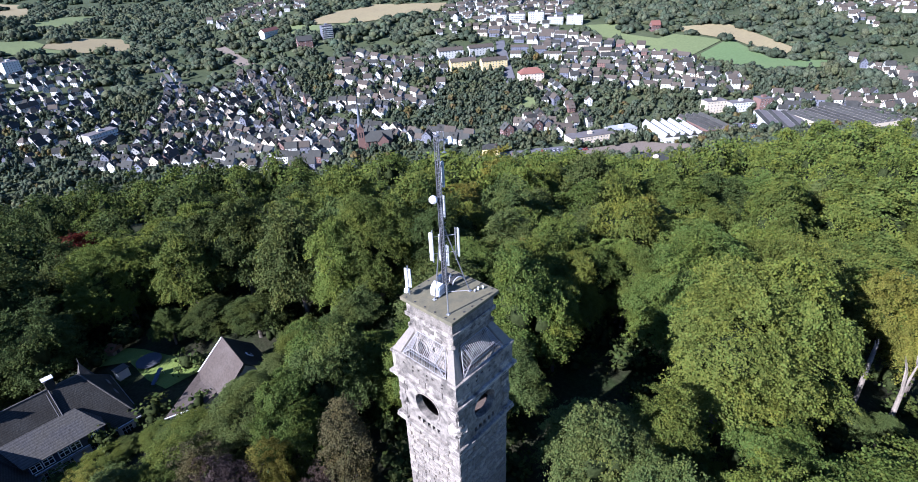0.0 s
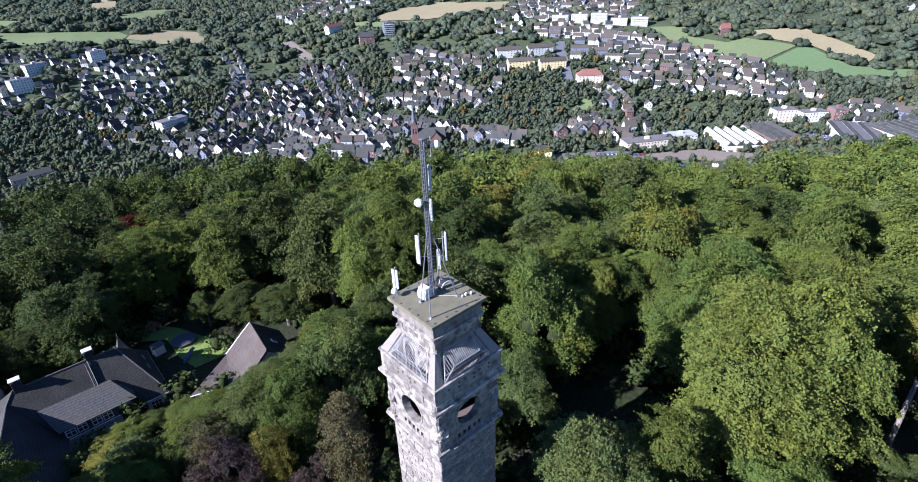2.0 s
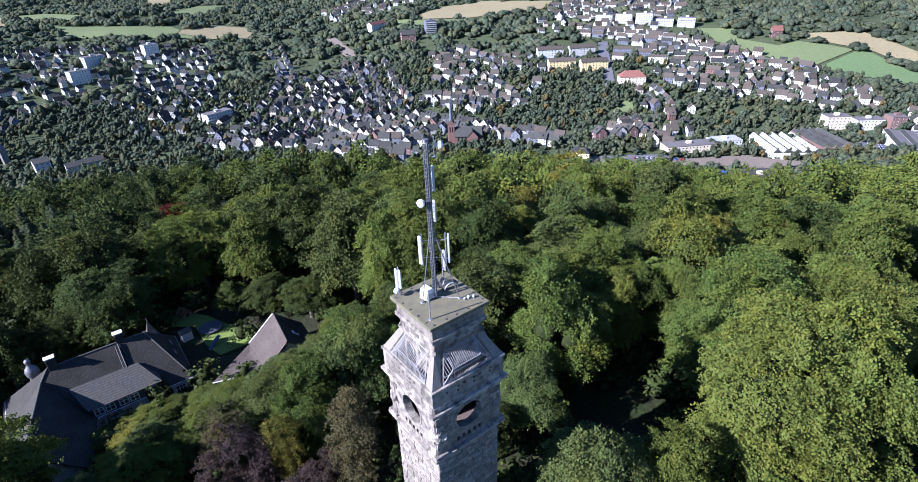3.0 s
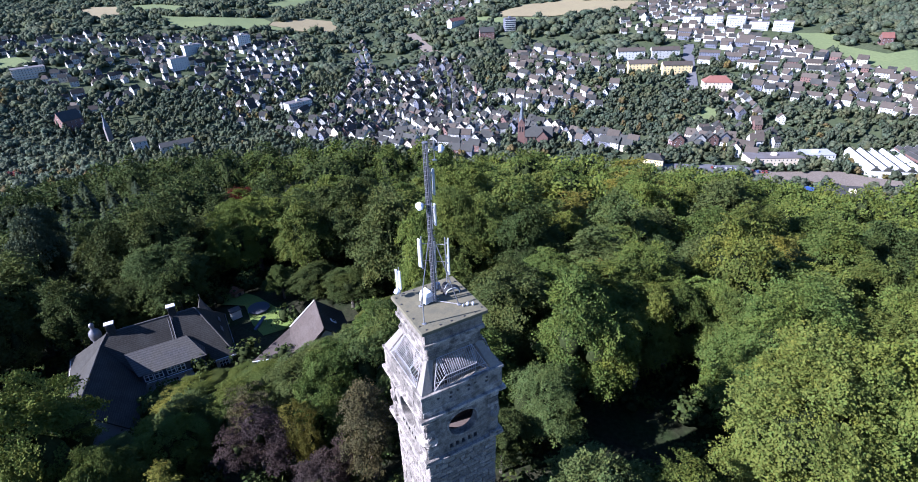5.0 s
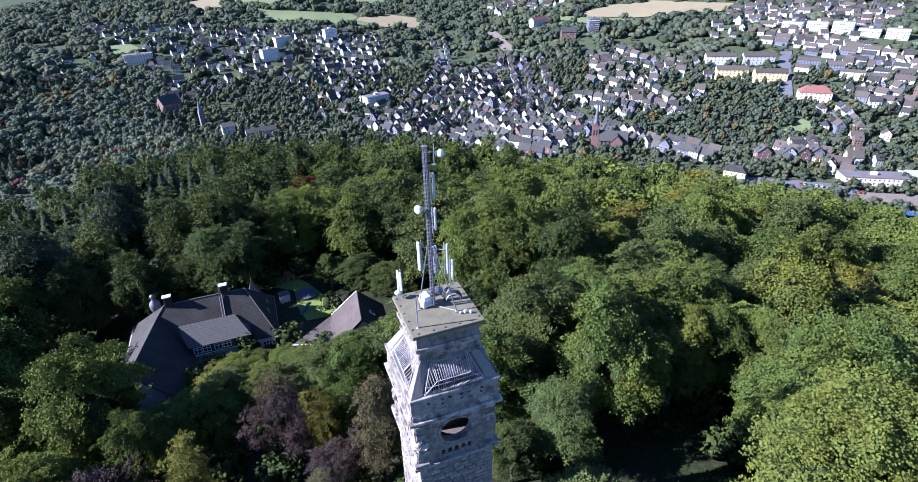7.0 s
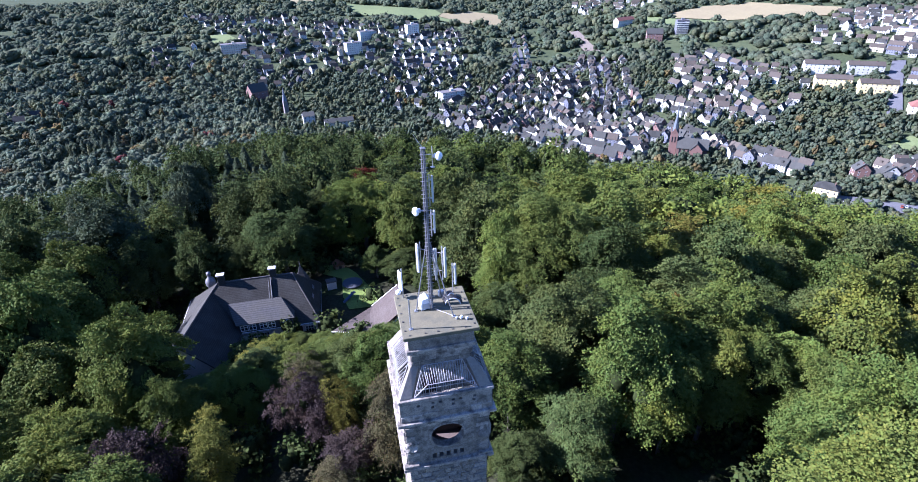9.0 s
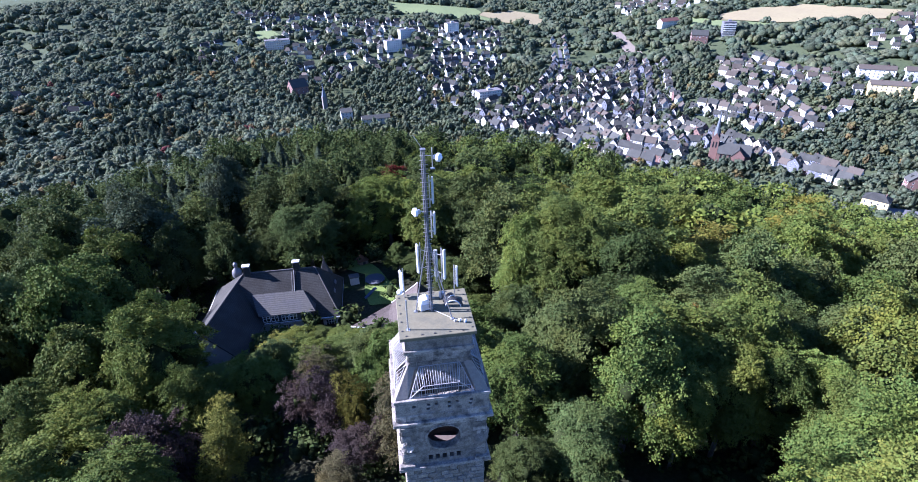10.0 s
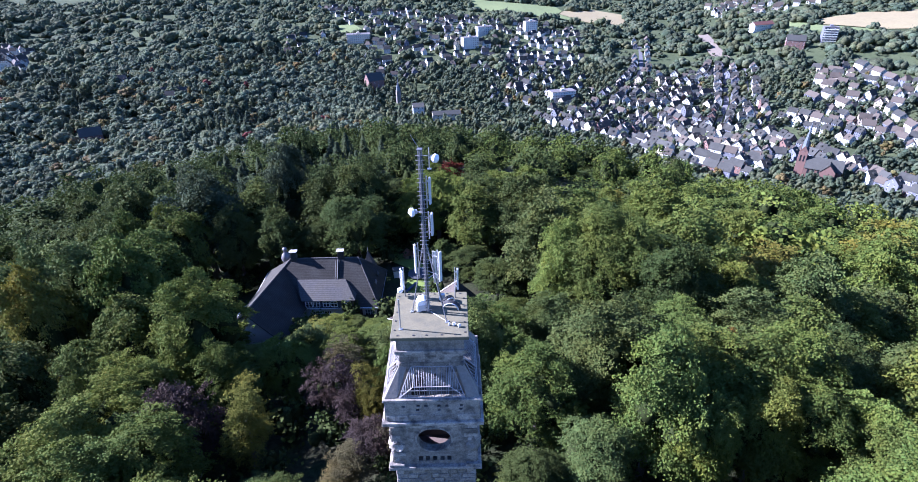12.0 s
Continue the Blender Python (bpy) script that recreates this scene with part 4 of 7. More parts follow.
# lower cornice, gallery cornice, mouldings
ring(3.08, 16.28, 16.52, STONE, "moulding")
ring(3.34, 16.52, 16.80, STONE, "cornice")
ring(3.22, 20.95, 21.15, STONE, "moulding")
ring(3.46, 21.15, 21.42, STONE, "cornice")
ring(2.15, 27.50, 27.72, STONE, "moulding")
ring(2.34, 26.42, 26.74, STONE, "cornice")


def oval_wall(k):
    """A wall of the open chamber under the gallery: a broad oval opening, a row of slots under it."""
    bm = bmesh.new()
    half, thick = 3.02, 0.55
    n, rx, rz, cz = 40, 1.18, 1.18, 19.40
    x0, x1, z0, z1 = -1.9, 1.9, 18.05, 20.95
    m = face_of(k) @ Matrix.Translation((0, -half, 0))

    def oval(i, grow=0.0):
        a = 2 * math.pi * i / n
        c, s = math.cos(a), math.sin(a)
        flat = 0.84 if s > 0 else 1.0
        return ((rx + grow) * math.copysign(abs(c) ** 0.85, c), cz + (rz + grow) * flat * s)

    def edge(i):
        a = 2 * math.pi * i / n
        c, s = math.cos(a), math.sin(a)
        t = min((x1 / abs(c)) if abs(c) > 1e-6 else 99, ((z1 - cz) / s) if s > 1e-6 else ((z0 - cz) / s if s < -1e-6 else 99))
        return (c * t, cz + s * t)

    rings = []
    for y, f in ((0, edge), (0, oval), (thick, oval), (thick, edge)):
        rings.append([bm.verts.new(m @ Vector((f(i)[0], y, f(i)[1]))) for i in range(n)])
    for a, b in zip(rings, rings[1:]):
        for i in range(n):
            bm.faces.new((a[i], a[(i + 1) % n], b[(i + 1) % n], b[i]))
    corner_fill = bmesh.new()
    bm2 = bmesh.new()
    slots = [(x - 0.15, x + 0.15, 17.15, 17.62) for x in (-1.02, -0.52, 0.0, 0.52, 1.02)]
    end = half if k % 2 == 0 else half - thick - 0.002
    pierced(bm2, -end, end, 16.78, 18.05, thick, slots, m)
    pierced(bm2, -end, -1.9, 18.05, 20.97, thick, [], m)
    pierced(bm2, 1.9, end, 18.05, 20.97, thick, [], m)
    for cx, cz2 in ((x0, z0), (x1, z0), (x1, z1), (x0, z1)):
        # corners between the oval panel's outline and the square
        pts = [edge(i) for i in range(n)]
        near = min(range(n), key=lambda i: (pts[i][0] - cx) ** 2 + (pts[i][1] - cz2) ** 2)
        for j in ((near - 1) % n, (near + 1) % n):
            if (abs(pts[near][0] - pts[j][0]) > 1e-4) and (abs(pts[near][1] - pts[j][1]) > 1e-4):
                bm2.faces.new([bm2.verts.new(m @ Vector((p[0], y, p[1]))) for p, y in ((pts[near], 0), ((cx, cz2), 0), (pts[j], 0))])
    part("wall", (bm2, STONE), tower)
    part("oval_wall", (bm, STONE), tower)
    # raised surround of the oval
    bm = bmesh.new()
    rings = []
    for y, g in ((0.02, 0.0), (-0.06, 0.01), (-0.06, 0.13), (0.02, 0.16)):
        rings.append([bm.verts.new(m @ Vector((oval(i, g)[0], y, oval(i, g)[1]))) for i in range(n)])
    for a, b in zip(rings, rings[1:]):
        for i in range(n):
            bm.faces.new((a[i], a[(i + 1) % n], b[(i + 1) % n], b[i]))
    part("oval_surround", (bm, STONE), tower)
    # blocks of the piers beside it, and a hood over the oval
    part("hood", block(-1.7, 1.7, -0.12, 0.1, 20.62, 20.90, STONE, 0.03), tower, m=m)
    lay = random.Random(40 + k)
    for side in (-1, 1):
        z = 16.85
        while z < 20.6:
            h = lay.uniform(0.36, 0.5)
            w = lay.choice((0.62, 0.9))
            xa, xb = (-2.98, -2.98 + w) if side < 0 else (2.98 - w, 2.98)
            part("quoin", block(xa, xb, -lay.uniform(0.03, 0.09), 0.05, z + 0.015, min(z + h, 20.9) - 0.015, STONE, 0.02), tower, m=m)
            z += h


for k in range(4):
    oval_wall(k)
part("floor", block(-2.45, 2.45, -2.45, 2.45, 16.85, 17.15, STONE_FLOOR), tower)
# added dark block that makes the chamber look dark through the ovals
part("stair_housing", block(-1.3, 2.0, -0.75, 2.0, 17.15, 20.74, TIMBER), tower)
part("ceiling", block(-2.46, 2.46, -2.46, 2.46, 20.75, 20.94, TIMBER), tower)


def gallery_wall(k):
    bm = bmesh.new()
    slots = [(x - 0.11, x + 0.11, z, z + 0.19) for x, z in ((-1.95, 22.62), (-1.0, 22.30), (-0.95, 22.68), (-0.42, 22.68), (0.45, 22.28), (0.45, 22.66), (0.98, 22.66), (1.9, 22.34), (1.95, 22.68))]
    m = face_of(k) @ Matrix.Translation((0, -3.20, 0))
    end = 3.2 if k % 2 == 0 else 2.858
    pierced(bm, -end, end, 21.40, 23.16, 0.34, slots, m)
    part("wall", (bm, STONE), tower)
    part("slot_backing", block(-2.8, 2.8, 0.36, 0.42, 21.45, 22.95, STONE_DARK), tower, m=m)
    rng = random.Random(60 + k)
    x = -3.18
    while x < 3.1:
        w = min(rng.uniform(0.5, 1.0), 3.18 - x)
        part("stone", block(x + 0.015, x + w - 0.015, -rng.uniform(0.02, 0.07), 0.05, 21.45, 21.45 + rng.uniform(0.45, 0.6), STONE, 0.02), tower, m=m)
        x += w
    part("coping", block(-3.30 if k % 2 == 0 else -2.78, 3.30 if k % 2 == 0 else 2.78, -0.10, 0.42, 23.16, 23.40, STONE, 0.03), tower, m=m)


for k in range(4):
    gallery_wall(k)
part("gallery_floor", block(-3.0, 3.0, -3.0, 3.0, 21.95, 22.12, STONE_DARK), tower)


def neck_wall(k):
    bm = bmesh.new()
    m = face_of(k) @ Matrix.Translation((0, -2.08, 0))
    holes = [(-1.5, -0.4, 22.15, 24.0), *[(-0.95 - w, -0.95 + w, 24.0 + 0.09 * i, 24.09 + 0.09 * i) for i, w in enumerate((0.54, 0.52, 0.47, 0.39, 0.26))], (0.05, 0.30, 24.1, 24.55)]
    end = 2.08 if k % 2 == 0 else 1.678
    pierced(bm, -end, end, 22.1, 26.45, 0.4, holes, m)
    part("neck_wall", (bm, STONE), tower)
    bm = bmesh.new()
    pts = [(0.42 * math.cos(a), 24.25 + 0.42 * math.sin(a)) for a in [math.pi * i / 10 for i in range(11)]]
    prism(bm, [(-0.62, 24.0), *[(x * 1.45, 24.25 + (z - 24.25) * 1.45) for x, z in reversed(pts)], (0.62, 24.0), (0.44, 24.0), *pts, (-0.44, 24.0)], 0.12, m @ Matrix.Translation((-0.95, -0.10, -0.22)))
    part("door_arch", (bm, STONE), tower)
    part("door", block(-1.52, -0.38, 0.36, 0.42, 22.12, 24.5, TIMBER), tower, m=m)
    # ashlars of the neck, some missing their face
    bm = bmesh.new()
    end = 2.2 if k % 2 == 0 else 1.798
    pierced(bm, -end, end, 26.74, 27.52, 0.4, [], face_of(k) @ Matrix.Translation((0, -2.2, 0)))
    part("upper_wall", (bm, STONE), tower)
    rng = random.Random(80 + k)
    for z in (24.75, 25.2, 25.65, 26.05):
        x = -2.06
        while x < 2.0:
            w = min(rng.uniform(0.5, 1.1), 2.06 - x)
            part("stone", block(x + 0.015, x + w - 0.015, -rng.uniform(0.015, 0.06), 0.05, z, z + 0.40, STONE, 0.02), tower, m=m)
            x += w


for k in range(4):
    neck_wall(k)


def corner_pier(k):
    """The sloping stone shoulder at a corner of the gallery, with a scroll against the neck."""
    bm = bmesh.new()
    m = face_of(k)
    pts = [(-1.65, -2.1, 25.2), (-2.1, -2.1, 25.4), (-2.1, -1.65, 25.2), (-2.32, -3.1, 23.44), (-3.14, -3.14, 23.44), (-3.1, -2.32, 23.44),
           (-1.75, -2.0, 23.2), (-1.9, -1.9, 23.2), (-2.0, -1.75, 23.2), (-2.45, -3.05, 23.2), (-3.05, -3.05, 23.2), (-3.05, -2.45, 23.2)]
    for p in pts:
        bm.verts.new(m @ Vector(p))
    bmesh.ops.convex_hull(bm, input=bm.verts)
    part("corner_pier", (bm, STONE_SMOOTH), tower)
    # a small scroll: rolled stone at the head of the pier
    for r, z, o in ((0.15, 25.50, 2.10),):
        part("scroll", tube(m @ Vector((-o - 0.10, -o + 0.10, z)), m @ Vector((-o + 0.10, -o - 0.10, z)), r, STONE, 10), tower)


for k in range(4):
    corner_pier(k)


def cage(k):
    """Bars over the gallery between two corner piers: upright at the parapet, then leaning back to the neck."""
    m = face_of(k)
    top, bend, foot = (-2.13, 25.25), (-3.02, 24.30), (-3.08, 23.42)
    frame_bars = [((-1.32, *top), (1.32, *top)), ((-1.22, *bend), (1.22, *bend)), ((-2.15, *foot), (2.15, *foot)),
                  ((-1.32, *top), (-1.22, *bend)), ((1.32, *top), (1.22, *bend)), ((-1.22, *bend), (-2.15, *foot)), ((1.22, *bend), (2.15, *foot)),
                  ((-1.36, *top), (-2.17, *foot)), ((1.36, *top), (2.17, *foot))]
    for a, b in frame_bars:
        part("cage_frame", tube(a, b, 0.030, BAR, 6), tower, m=m)
    n = 15
    for i in range(n):
        x = -1.12 + 2.24 * i / (n - 1)
        part("cage_bar", (swept([(x * 1.06, *top), (x, *bend), (x, *foot)], 0.032 if i % 7 == 0 else 0.021, 5), BAR), tower, m=m)
    for s in (-1, 1):
        for i in range(1, 6):
            f = i / 6
            a = Vector((1.34 * s, *top)).lerp(Vector((2.16 * s, *foot)), f)
            b = Vector((1.22 * s, *bend)).lerp(Vector((2.15 * s, *foot)), f)
            part("cage_bar", tube(a, b, 0.020, BAR, 5), tower, m=m)
            part("cage_bar", tube((1.22 * s + 0.93 * s * i / 6, bend[0] + (foot[0] - bend[0]) * f, bend[1] + (foot[1] - bend[1]) * f), (1.22 * s + 0.93 * s * i / 6, *foot), 0.020, BAR, 5), tower, m=m)
    part("gallery_rail", tube((-2.0, -2.95, 23.9), (2.0, -2.95, 23.9), 0.03, STEEL, 6), tower, m=m)


for k in range(4):
    cage(k)


def corner_figure(k):
    """A carved bird-like corner stone, worn: one plain lump with folded sides."""
    bm = bmesh.new()
    rng = random.Random(100 + k)
    m = face_of(k) @ Matrix.Translation((-2.68, -2.68, 0)) @ pose(0, 0, 0, 0, 0, -45)
    bmesh.ops.create_icosphere(bm, subdivisions=5, radius=1)
    for v in bm.verts:
        z = v.co.z
        waist = 0.46 + 0.12 * math.sin(z * 5.2 + 0.8) + (0.10 if z < -0.7 else 0)
        wing = 1 + 0.22 * math.exp(-((z - 0.05) / 0.45) ** 2) * abs(v.co.x)
        p = Vector((v.co.x * waist * wing, v.co.y * waist * 0.82 - 0.08 - 0.14 * max(0, z) ** 2, 18.5 + z * 1.55))
        v.co = m @ p
        q = v.co * 2.6
        v.co += Vector((noise.noise(q), noise.noise(q + Vector((9, 0, 0))), 0.5 * noise.noise(q + Vector((0, 9, 0))))) * 0.13
        q = v.co * 7
        v.co += Vector((noise.noise(q), noise.noise(q + Vector((9, 0, 0))), noise.noise(q + Vector((0, 9, 0))))) * 0.05
    part("corner_carving", (bm, STONE), tower)
    part("carving_foot", block(-0.55, 0.55, -0.55, 0.55, 16.80, 17.02, STONE, 0.03), tower, m=face_of(k) @ Matrix.Translation((-2.74, -2.74, 0)))


for k in range(4):
    corner_figure(k)

# flat roof
part("roof_slab", block(-2.5, 2.5, -2.5, 2.5, 27.72, 28.0, ROOFING, 0.03), tower, "grey screeded roof slab")
rng_roof = random.Random(8)
for k in range(4):
    for i in range(5):
        x = -2.0 + i * 0.92 + rng_roof.uniform(-0.06, 0.06)
        part("roof_fixing", block(x - 0.06, x + 0.06, -2.32, -2.22, 27.99, 28.035, CABLE), tower, m=face_of(k))


# ---- things on the roof ----
def ground_pole(x, y, z0, z1, r, label, name="pole"):
    ob = thing(name, pose(x, y, z0), label, "pole")
    part("tube", tube((0, 0, 0), (0, 0, z1 - z0), r, STEEL, 8), ob)
    part("base_plate", block(-0.12, 0.12, -0.12, 0.12, 0, 0.03, STEEL), ob)
    return ob


mast = thing("radio_mast", pose(-0.18, 0.22, 28.0), "slim steel lattice radio mast with step rungs", "mast")
W, TOP = 0.105, 11.45
for sx, sy in ((-1, -1), (1, -1), (1, 1), (-1, 1)):
    part("leg", tube((sx * W, sy * W, 0), (sx * W, sy * W, TOP), 0.024, MAST_STEEL, 6), mast)
for side in range(4):
    turn = pose(0, 0, 0, 0, 0, 90 * side)
    for i in range(38):
        z, s = 0.1 + i * 0.295, 1 if i % 2 else -1
        part("brace", tube((-s * W, -W, z), (s * W, -W, z + 0.295), 0.010, MAST_STEEL, 5), mast, m=turn)
part("climbing_rail", tube((0, -0.17, 0.1), (0, -0.17, TOP), 0.045, MAST_STEEL, 8), mast)
for i in range(40):
    z = 0.3 + i * 0.278
    part("step_rung", tube((-0.25, -0.17, z), (0.25, -0.17, z), 0.017, BAR, 5), mast)
part("top_plate", block(-0.16, 0.16, -0.20, 0.14, TOP, TOP + 0.07, MAST_STEEL, 0.02), mast)
part("whip", tube((0, 0, TOP), (-0.5, 0.1, TOP + 0.85), 0.012, STEEL, 5), mast)
for foot in ((-1.05, 0.03, 0), (1.28, -1.18, 0), (0.95, 1.2, 0)):
    part("stay", tube(foot, (foot[0] * 0.08, foot[1] * 0.08, 5.3), 0.040, MAST_STEEL, 8), mast)
    part("stay_foot", block(foot[0] - 0.12, foot[0] + 0.12, foot[1] - 0.12, foot[1] + 0.12, 0, 0.05, STEEL), mast)
for i in range(4):
    part("cable", tube((0.045 * i - 0.07, 0.07, 0.1), (0.04 * i - 0.06, 0.06, TOP - 1.5), 0.018, CABLE, 5), mast)
part("ground_bar", tube((-1.05, 0.03, 0.06), (-0.2, -0.05, 0.06), 0.035, CABLE, 6), mast)
part("ground_bar", tube((0.2, -0.1, 0.06), (1.28, -1.18, 0.06), 0.03, BAR, 6), mast)
ground_pole(-1.88, -1.62, 28.0, 30.35, 0.05, "bare upright steel pole near the roof's corner")


def panel_antenna(x, y, z0, z1, turn, label, width=0.28, lean=0.0, to=None, post=True):
    """A tall panel aerial on its own post; to: where its brackets reach."""
    ob = thing("panel_antenna", pose(x, y, z0, 0, 0, turn), label, "antenna", "aerials on the tower's roof")
    h = z1 - z0
    bm = bmesh.new()
    prism(bm, [(-width / 2, 0), (width / 2, 0), (width / 2, h), (-width / 2, h)], 0.13, Matrix.Translation((0, -0.06, 0)))
    bmesh.ops.bevel(bm, geom=bm.edges[:], offset=0.035, segments=2, affect="EDGES")
    part("radome", (bm, RADOME), ob)
    if post:
        part("post", tube((0, 0.20, -0.25), (0, 0.20, h + 0.08), 0.04, STEEL, 7), ob)
        for f in (0.15, 0.85):
            part("clamp", block(-0.05, 0.05, 0.05, 0.22, h * f - 0.04, h * f + 0.04, STEEL), ob)
    if to:
        inv = ob.matrix_basis.inverted()
        for f in (0.2, 0.8):
            part("bracket", tube((0, 0.20, h * f), inv @ Vector((to[0], to[1], z0 + h * f)), 0.028, BAR, 6), ob)
    return ob


panel_antenna(-0.85, 0.62, 30.85, 33.0, -75, "long white panel antenna on arms from the mast", 0.30, to=(-0.18, 0.3))
panel_antenna(0.78, -0.35, 30.8, 33.0, 60, "long white panel antenna on arms from the mast", 0.26, to=(-0.05, 0.2))
panel_antenna(0.35, 0.95, 30.2, 32.3, 170, "white panel antenna behind the mast", 0.26, to=(-0.1, 0.3))
panel_antenna(0.30, 0.30, 35.95, 37.7, 80, "slim white panel antenna high on the mast", 0.24, to=(-0.1, 0.25))
panel_antenna(0.34, 0.42, 33.75, 35.3, 80, "white panel antenna with a box half way up the mast", 0.30, to=(-0.1, 0.25))
ob = panel_antenna(1.86, 1.78, 28.7, 30.4, 90, "white panel antenna on a post at the roof's edge", 0.26)
part("tall_post", tube((0, 0.20, -0.7), (0, 0.20, 0), 0.045, STEEL, 7), ob)
ob = panel_antenna(-2.06, 2.06, 28.75, 30.3, -80, "pair of white panel antennas on a post at the roof's corner", 0.24)
part("tall_post", tube((0, 0.20, -0.75), (0, 0.20, 0), 0.045, STEEL, 7), ob)
part("second_radome", block(0.16, 0.34, 0.02, 0.14, 0.0, 1.5, WHITE, 0.03), ob)


def dish(x, y, z, turn, r, label, to):
    ob = thing("dish_antenna", pose(x, y, z, 0, 0, turn), label, "antenna", "aerials on the tower's roof")
    bm = bmesh.new()
    lathe(bm, [(0.06, 0.2), (r * 0.55, 0.16), (r, 0.06), (r, -0.10), (r * 0.85, -0.13), (0.02, -0.15)], 18, pose(0, 0, 0, 90, 0, 0))
    part("drum", (bm, WHITE), ob)
    part("radio_unit", block(-0.10, 0.10, 0.18, 0.34, -0.12, 0.12, PANEL_GREY, 0.02), ob)
    inv = ob.matrix_basis.inverted()
    part("bracket", tube((0, 0.25, 0), inv @ Vector(to), 0.04, STEEL, 7), ob)
    return ob


dish(-0.86, 0.16, 35.5, -70, 0.27, "white round microwave dish on a bracket", (-0.2, 0.2, 35.5))
dish(0.72, -0.05, 39.0, 55, 0.26, "small white dish near the top of the mast", (0.34, 0.1, 39.0))
ob = ground_pole(0.34, 0.1, 38.3, 39.6, 0.03, "short steel pole on an arm near the mast's top", "antenna_pole")
part("arm", tube((0, 0, 0.8), (-0.5, 0.1, 0.8), 0.025, STEEL, 6), ob)
dish(-2.2, 1.98, 28.55, -40, 0.2, "small white dish at the foot of a roof antenna", (-2.06, 2.06, 28.55))

cabinet = thing("equipment_cabinet", pose(-0.55, 0.55, 28.0, 0, 0, 8), "white equipment housing with a sloping lid", "cabinet")
bm = bmesh.new()
prism(bm, [(-0.42, 0.05), (0.42, 0.05), (0.42, 0.62), (0.10, 0.95), (-0.30, 0.82), (-0.42, 0.5)], 0.75, Matrix.Translation((0, -0.37, 0)))
bmesh.ops.bevel(bm, geom=bm.edges[:], offset=0.025, segments=1, affect="EDGES")
part("body", (bm, WHITE), cabinet)
part("plinth", block(-0.38, 0.38, -0.33, 0.33, 0, 0.06, STEEL), cabinet)
part("door", block(-0.30, 0.30, -0.395, -0.37, 0.12, 0.55, PANEL_GREY, 0.01), cabinet)


def cable_arch(x, y, turn, r, label):
    """Black feeder cables bent over in an arch from the roof."""
    ob = thing("cable_loop", pose(x, y, 28.0, 0, 0, turn), label, "cables")
    for j in range(4):
        k = r * (1 + 0.07 * j)
        pts = [(k * math.cos(math.pi * i / 16), 0.08 * j, 0.03 + 0.95 * k * math.sin(math.pi * i / 16)) for i in range(17)]
        part("cable", (swept(pts, 0.042, 7), CABLE if j else PANEL_GREY), ob)
    return ob


cable_arch(1.35, 0.35, -10, 0.52, "thick grey and black cables arched over the roof")
cable_arch(1.3, 1.1, 35, 0.40, "black feeder cables looped on the roof")
for x, y, w, h, words in ((1.55, -1.35, 0.20, 0.26, "pale radio unit clamped low on the roof"), (1.9, -1.5, 0.18, 0.24, "white radio unit by the roof's edge"), (1.25, -1.3, 0.16, 0.2, "small grey radio unit on the roof"), (0.75, 1.55, 0.4, 0.5, "dark grey equipment case on the roof")):
    ob = thing("radio_unit", pose(x, y, 28.0, 0, 0, 20 * x), words, "equipment", "units on the tower's roof")
    part("case", block(-w / 2, w / 2, -w * 0.35, w * 0.35, 0.06, h, WHITE if "white" in words or "pale" in words else PANEL_GREY, 0.03), ob)
    part("foot", block(-w / 2.5, w / 2.5, -w * 0.3, w * 0.3, 0, 0.07, STEEL), ob)
    part("cooling_rib", block(-w * 0.42, w * 0.42, w * 0.35, w * 0.42, 0.1, h - 0.04, PANEL_GREY), ob)

# ---- the house below the tower, its annexe and garden ----
def plate(bm, corners, thick=0.18):
    """A sloping slab: the outline given is its top side."""
    pts = [Vector(c) for c in corners]
    n = (pts[1] - pts[0]).cross(pts[2] - pts[0]).normalized()
    if n.z < 0:
        n = -n
    up, down = [bm.verts.new(p) for p in pts], [bm.verts.new(p - n * thick) for p in pts]
    bm.faces.new(up)
    bm.faces.new(down[::-1])
    for i in range(len(pts)):
        j = (i + 1) % len(pts)
        bm.faces.new((up[j], up[i], down[i], down[j]))


def roof_plane(parent, corners, mat, name="roof_plane", thick=0.18):
    bm = bmesh.new()
    plate(bm, corners, thick)
    return part(name, (bm, mat), parent)


def casement(parent, x, y, z, w, h, turn=0, bars=3):
    """A white window with panes, set on a wall that faces -y before its turn."""
    m = pose(x, y, z, 0, 0, turn)
    ob = part("window", block(-w / 2, w / 2, -0.03, 0.06, 0, h, GLASS), parent, m=m)
    for i in range(bars + 1):
        xx = -w / 2 + w * i / bars
        part("frame_bar", block(xx - 0.05, xx + 0.05, -0.075, 0.0, -0.05, h + 0.05, FRAME), ob)
    for zz in (0.0, h * 0.62, h):
        part("frame_bar", block(-w / 2, w / 2, -0.07, 0.0, zz - 0.04, zz + 0.04, FRAME), ob)
    return ob


FLOOR = -12.9


def wing_gable():
    bm = bmesh.new()
    prism(bm, [(-5.2, EAVE), (5.2, EAVE), (0, -3.6)], 0.4, Matrix.Translation((-33.0, 43.2, 0)))
    return bm


villa = thing("villa", pose(0, 0, 0), "large old villa with steep dark slate roofs and white window frames", "house")
RIDGE, EAVE = -1.9, -8.75
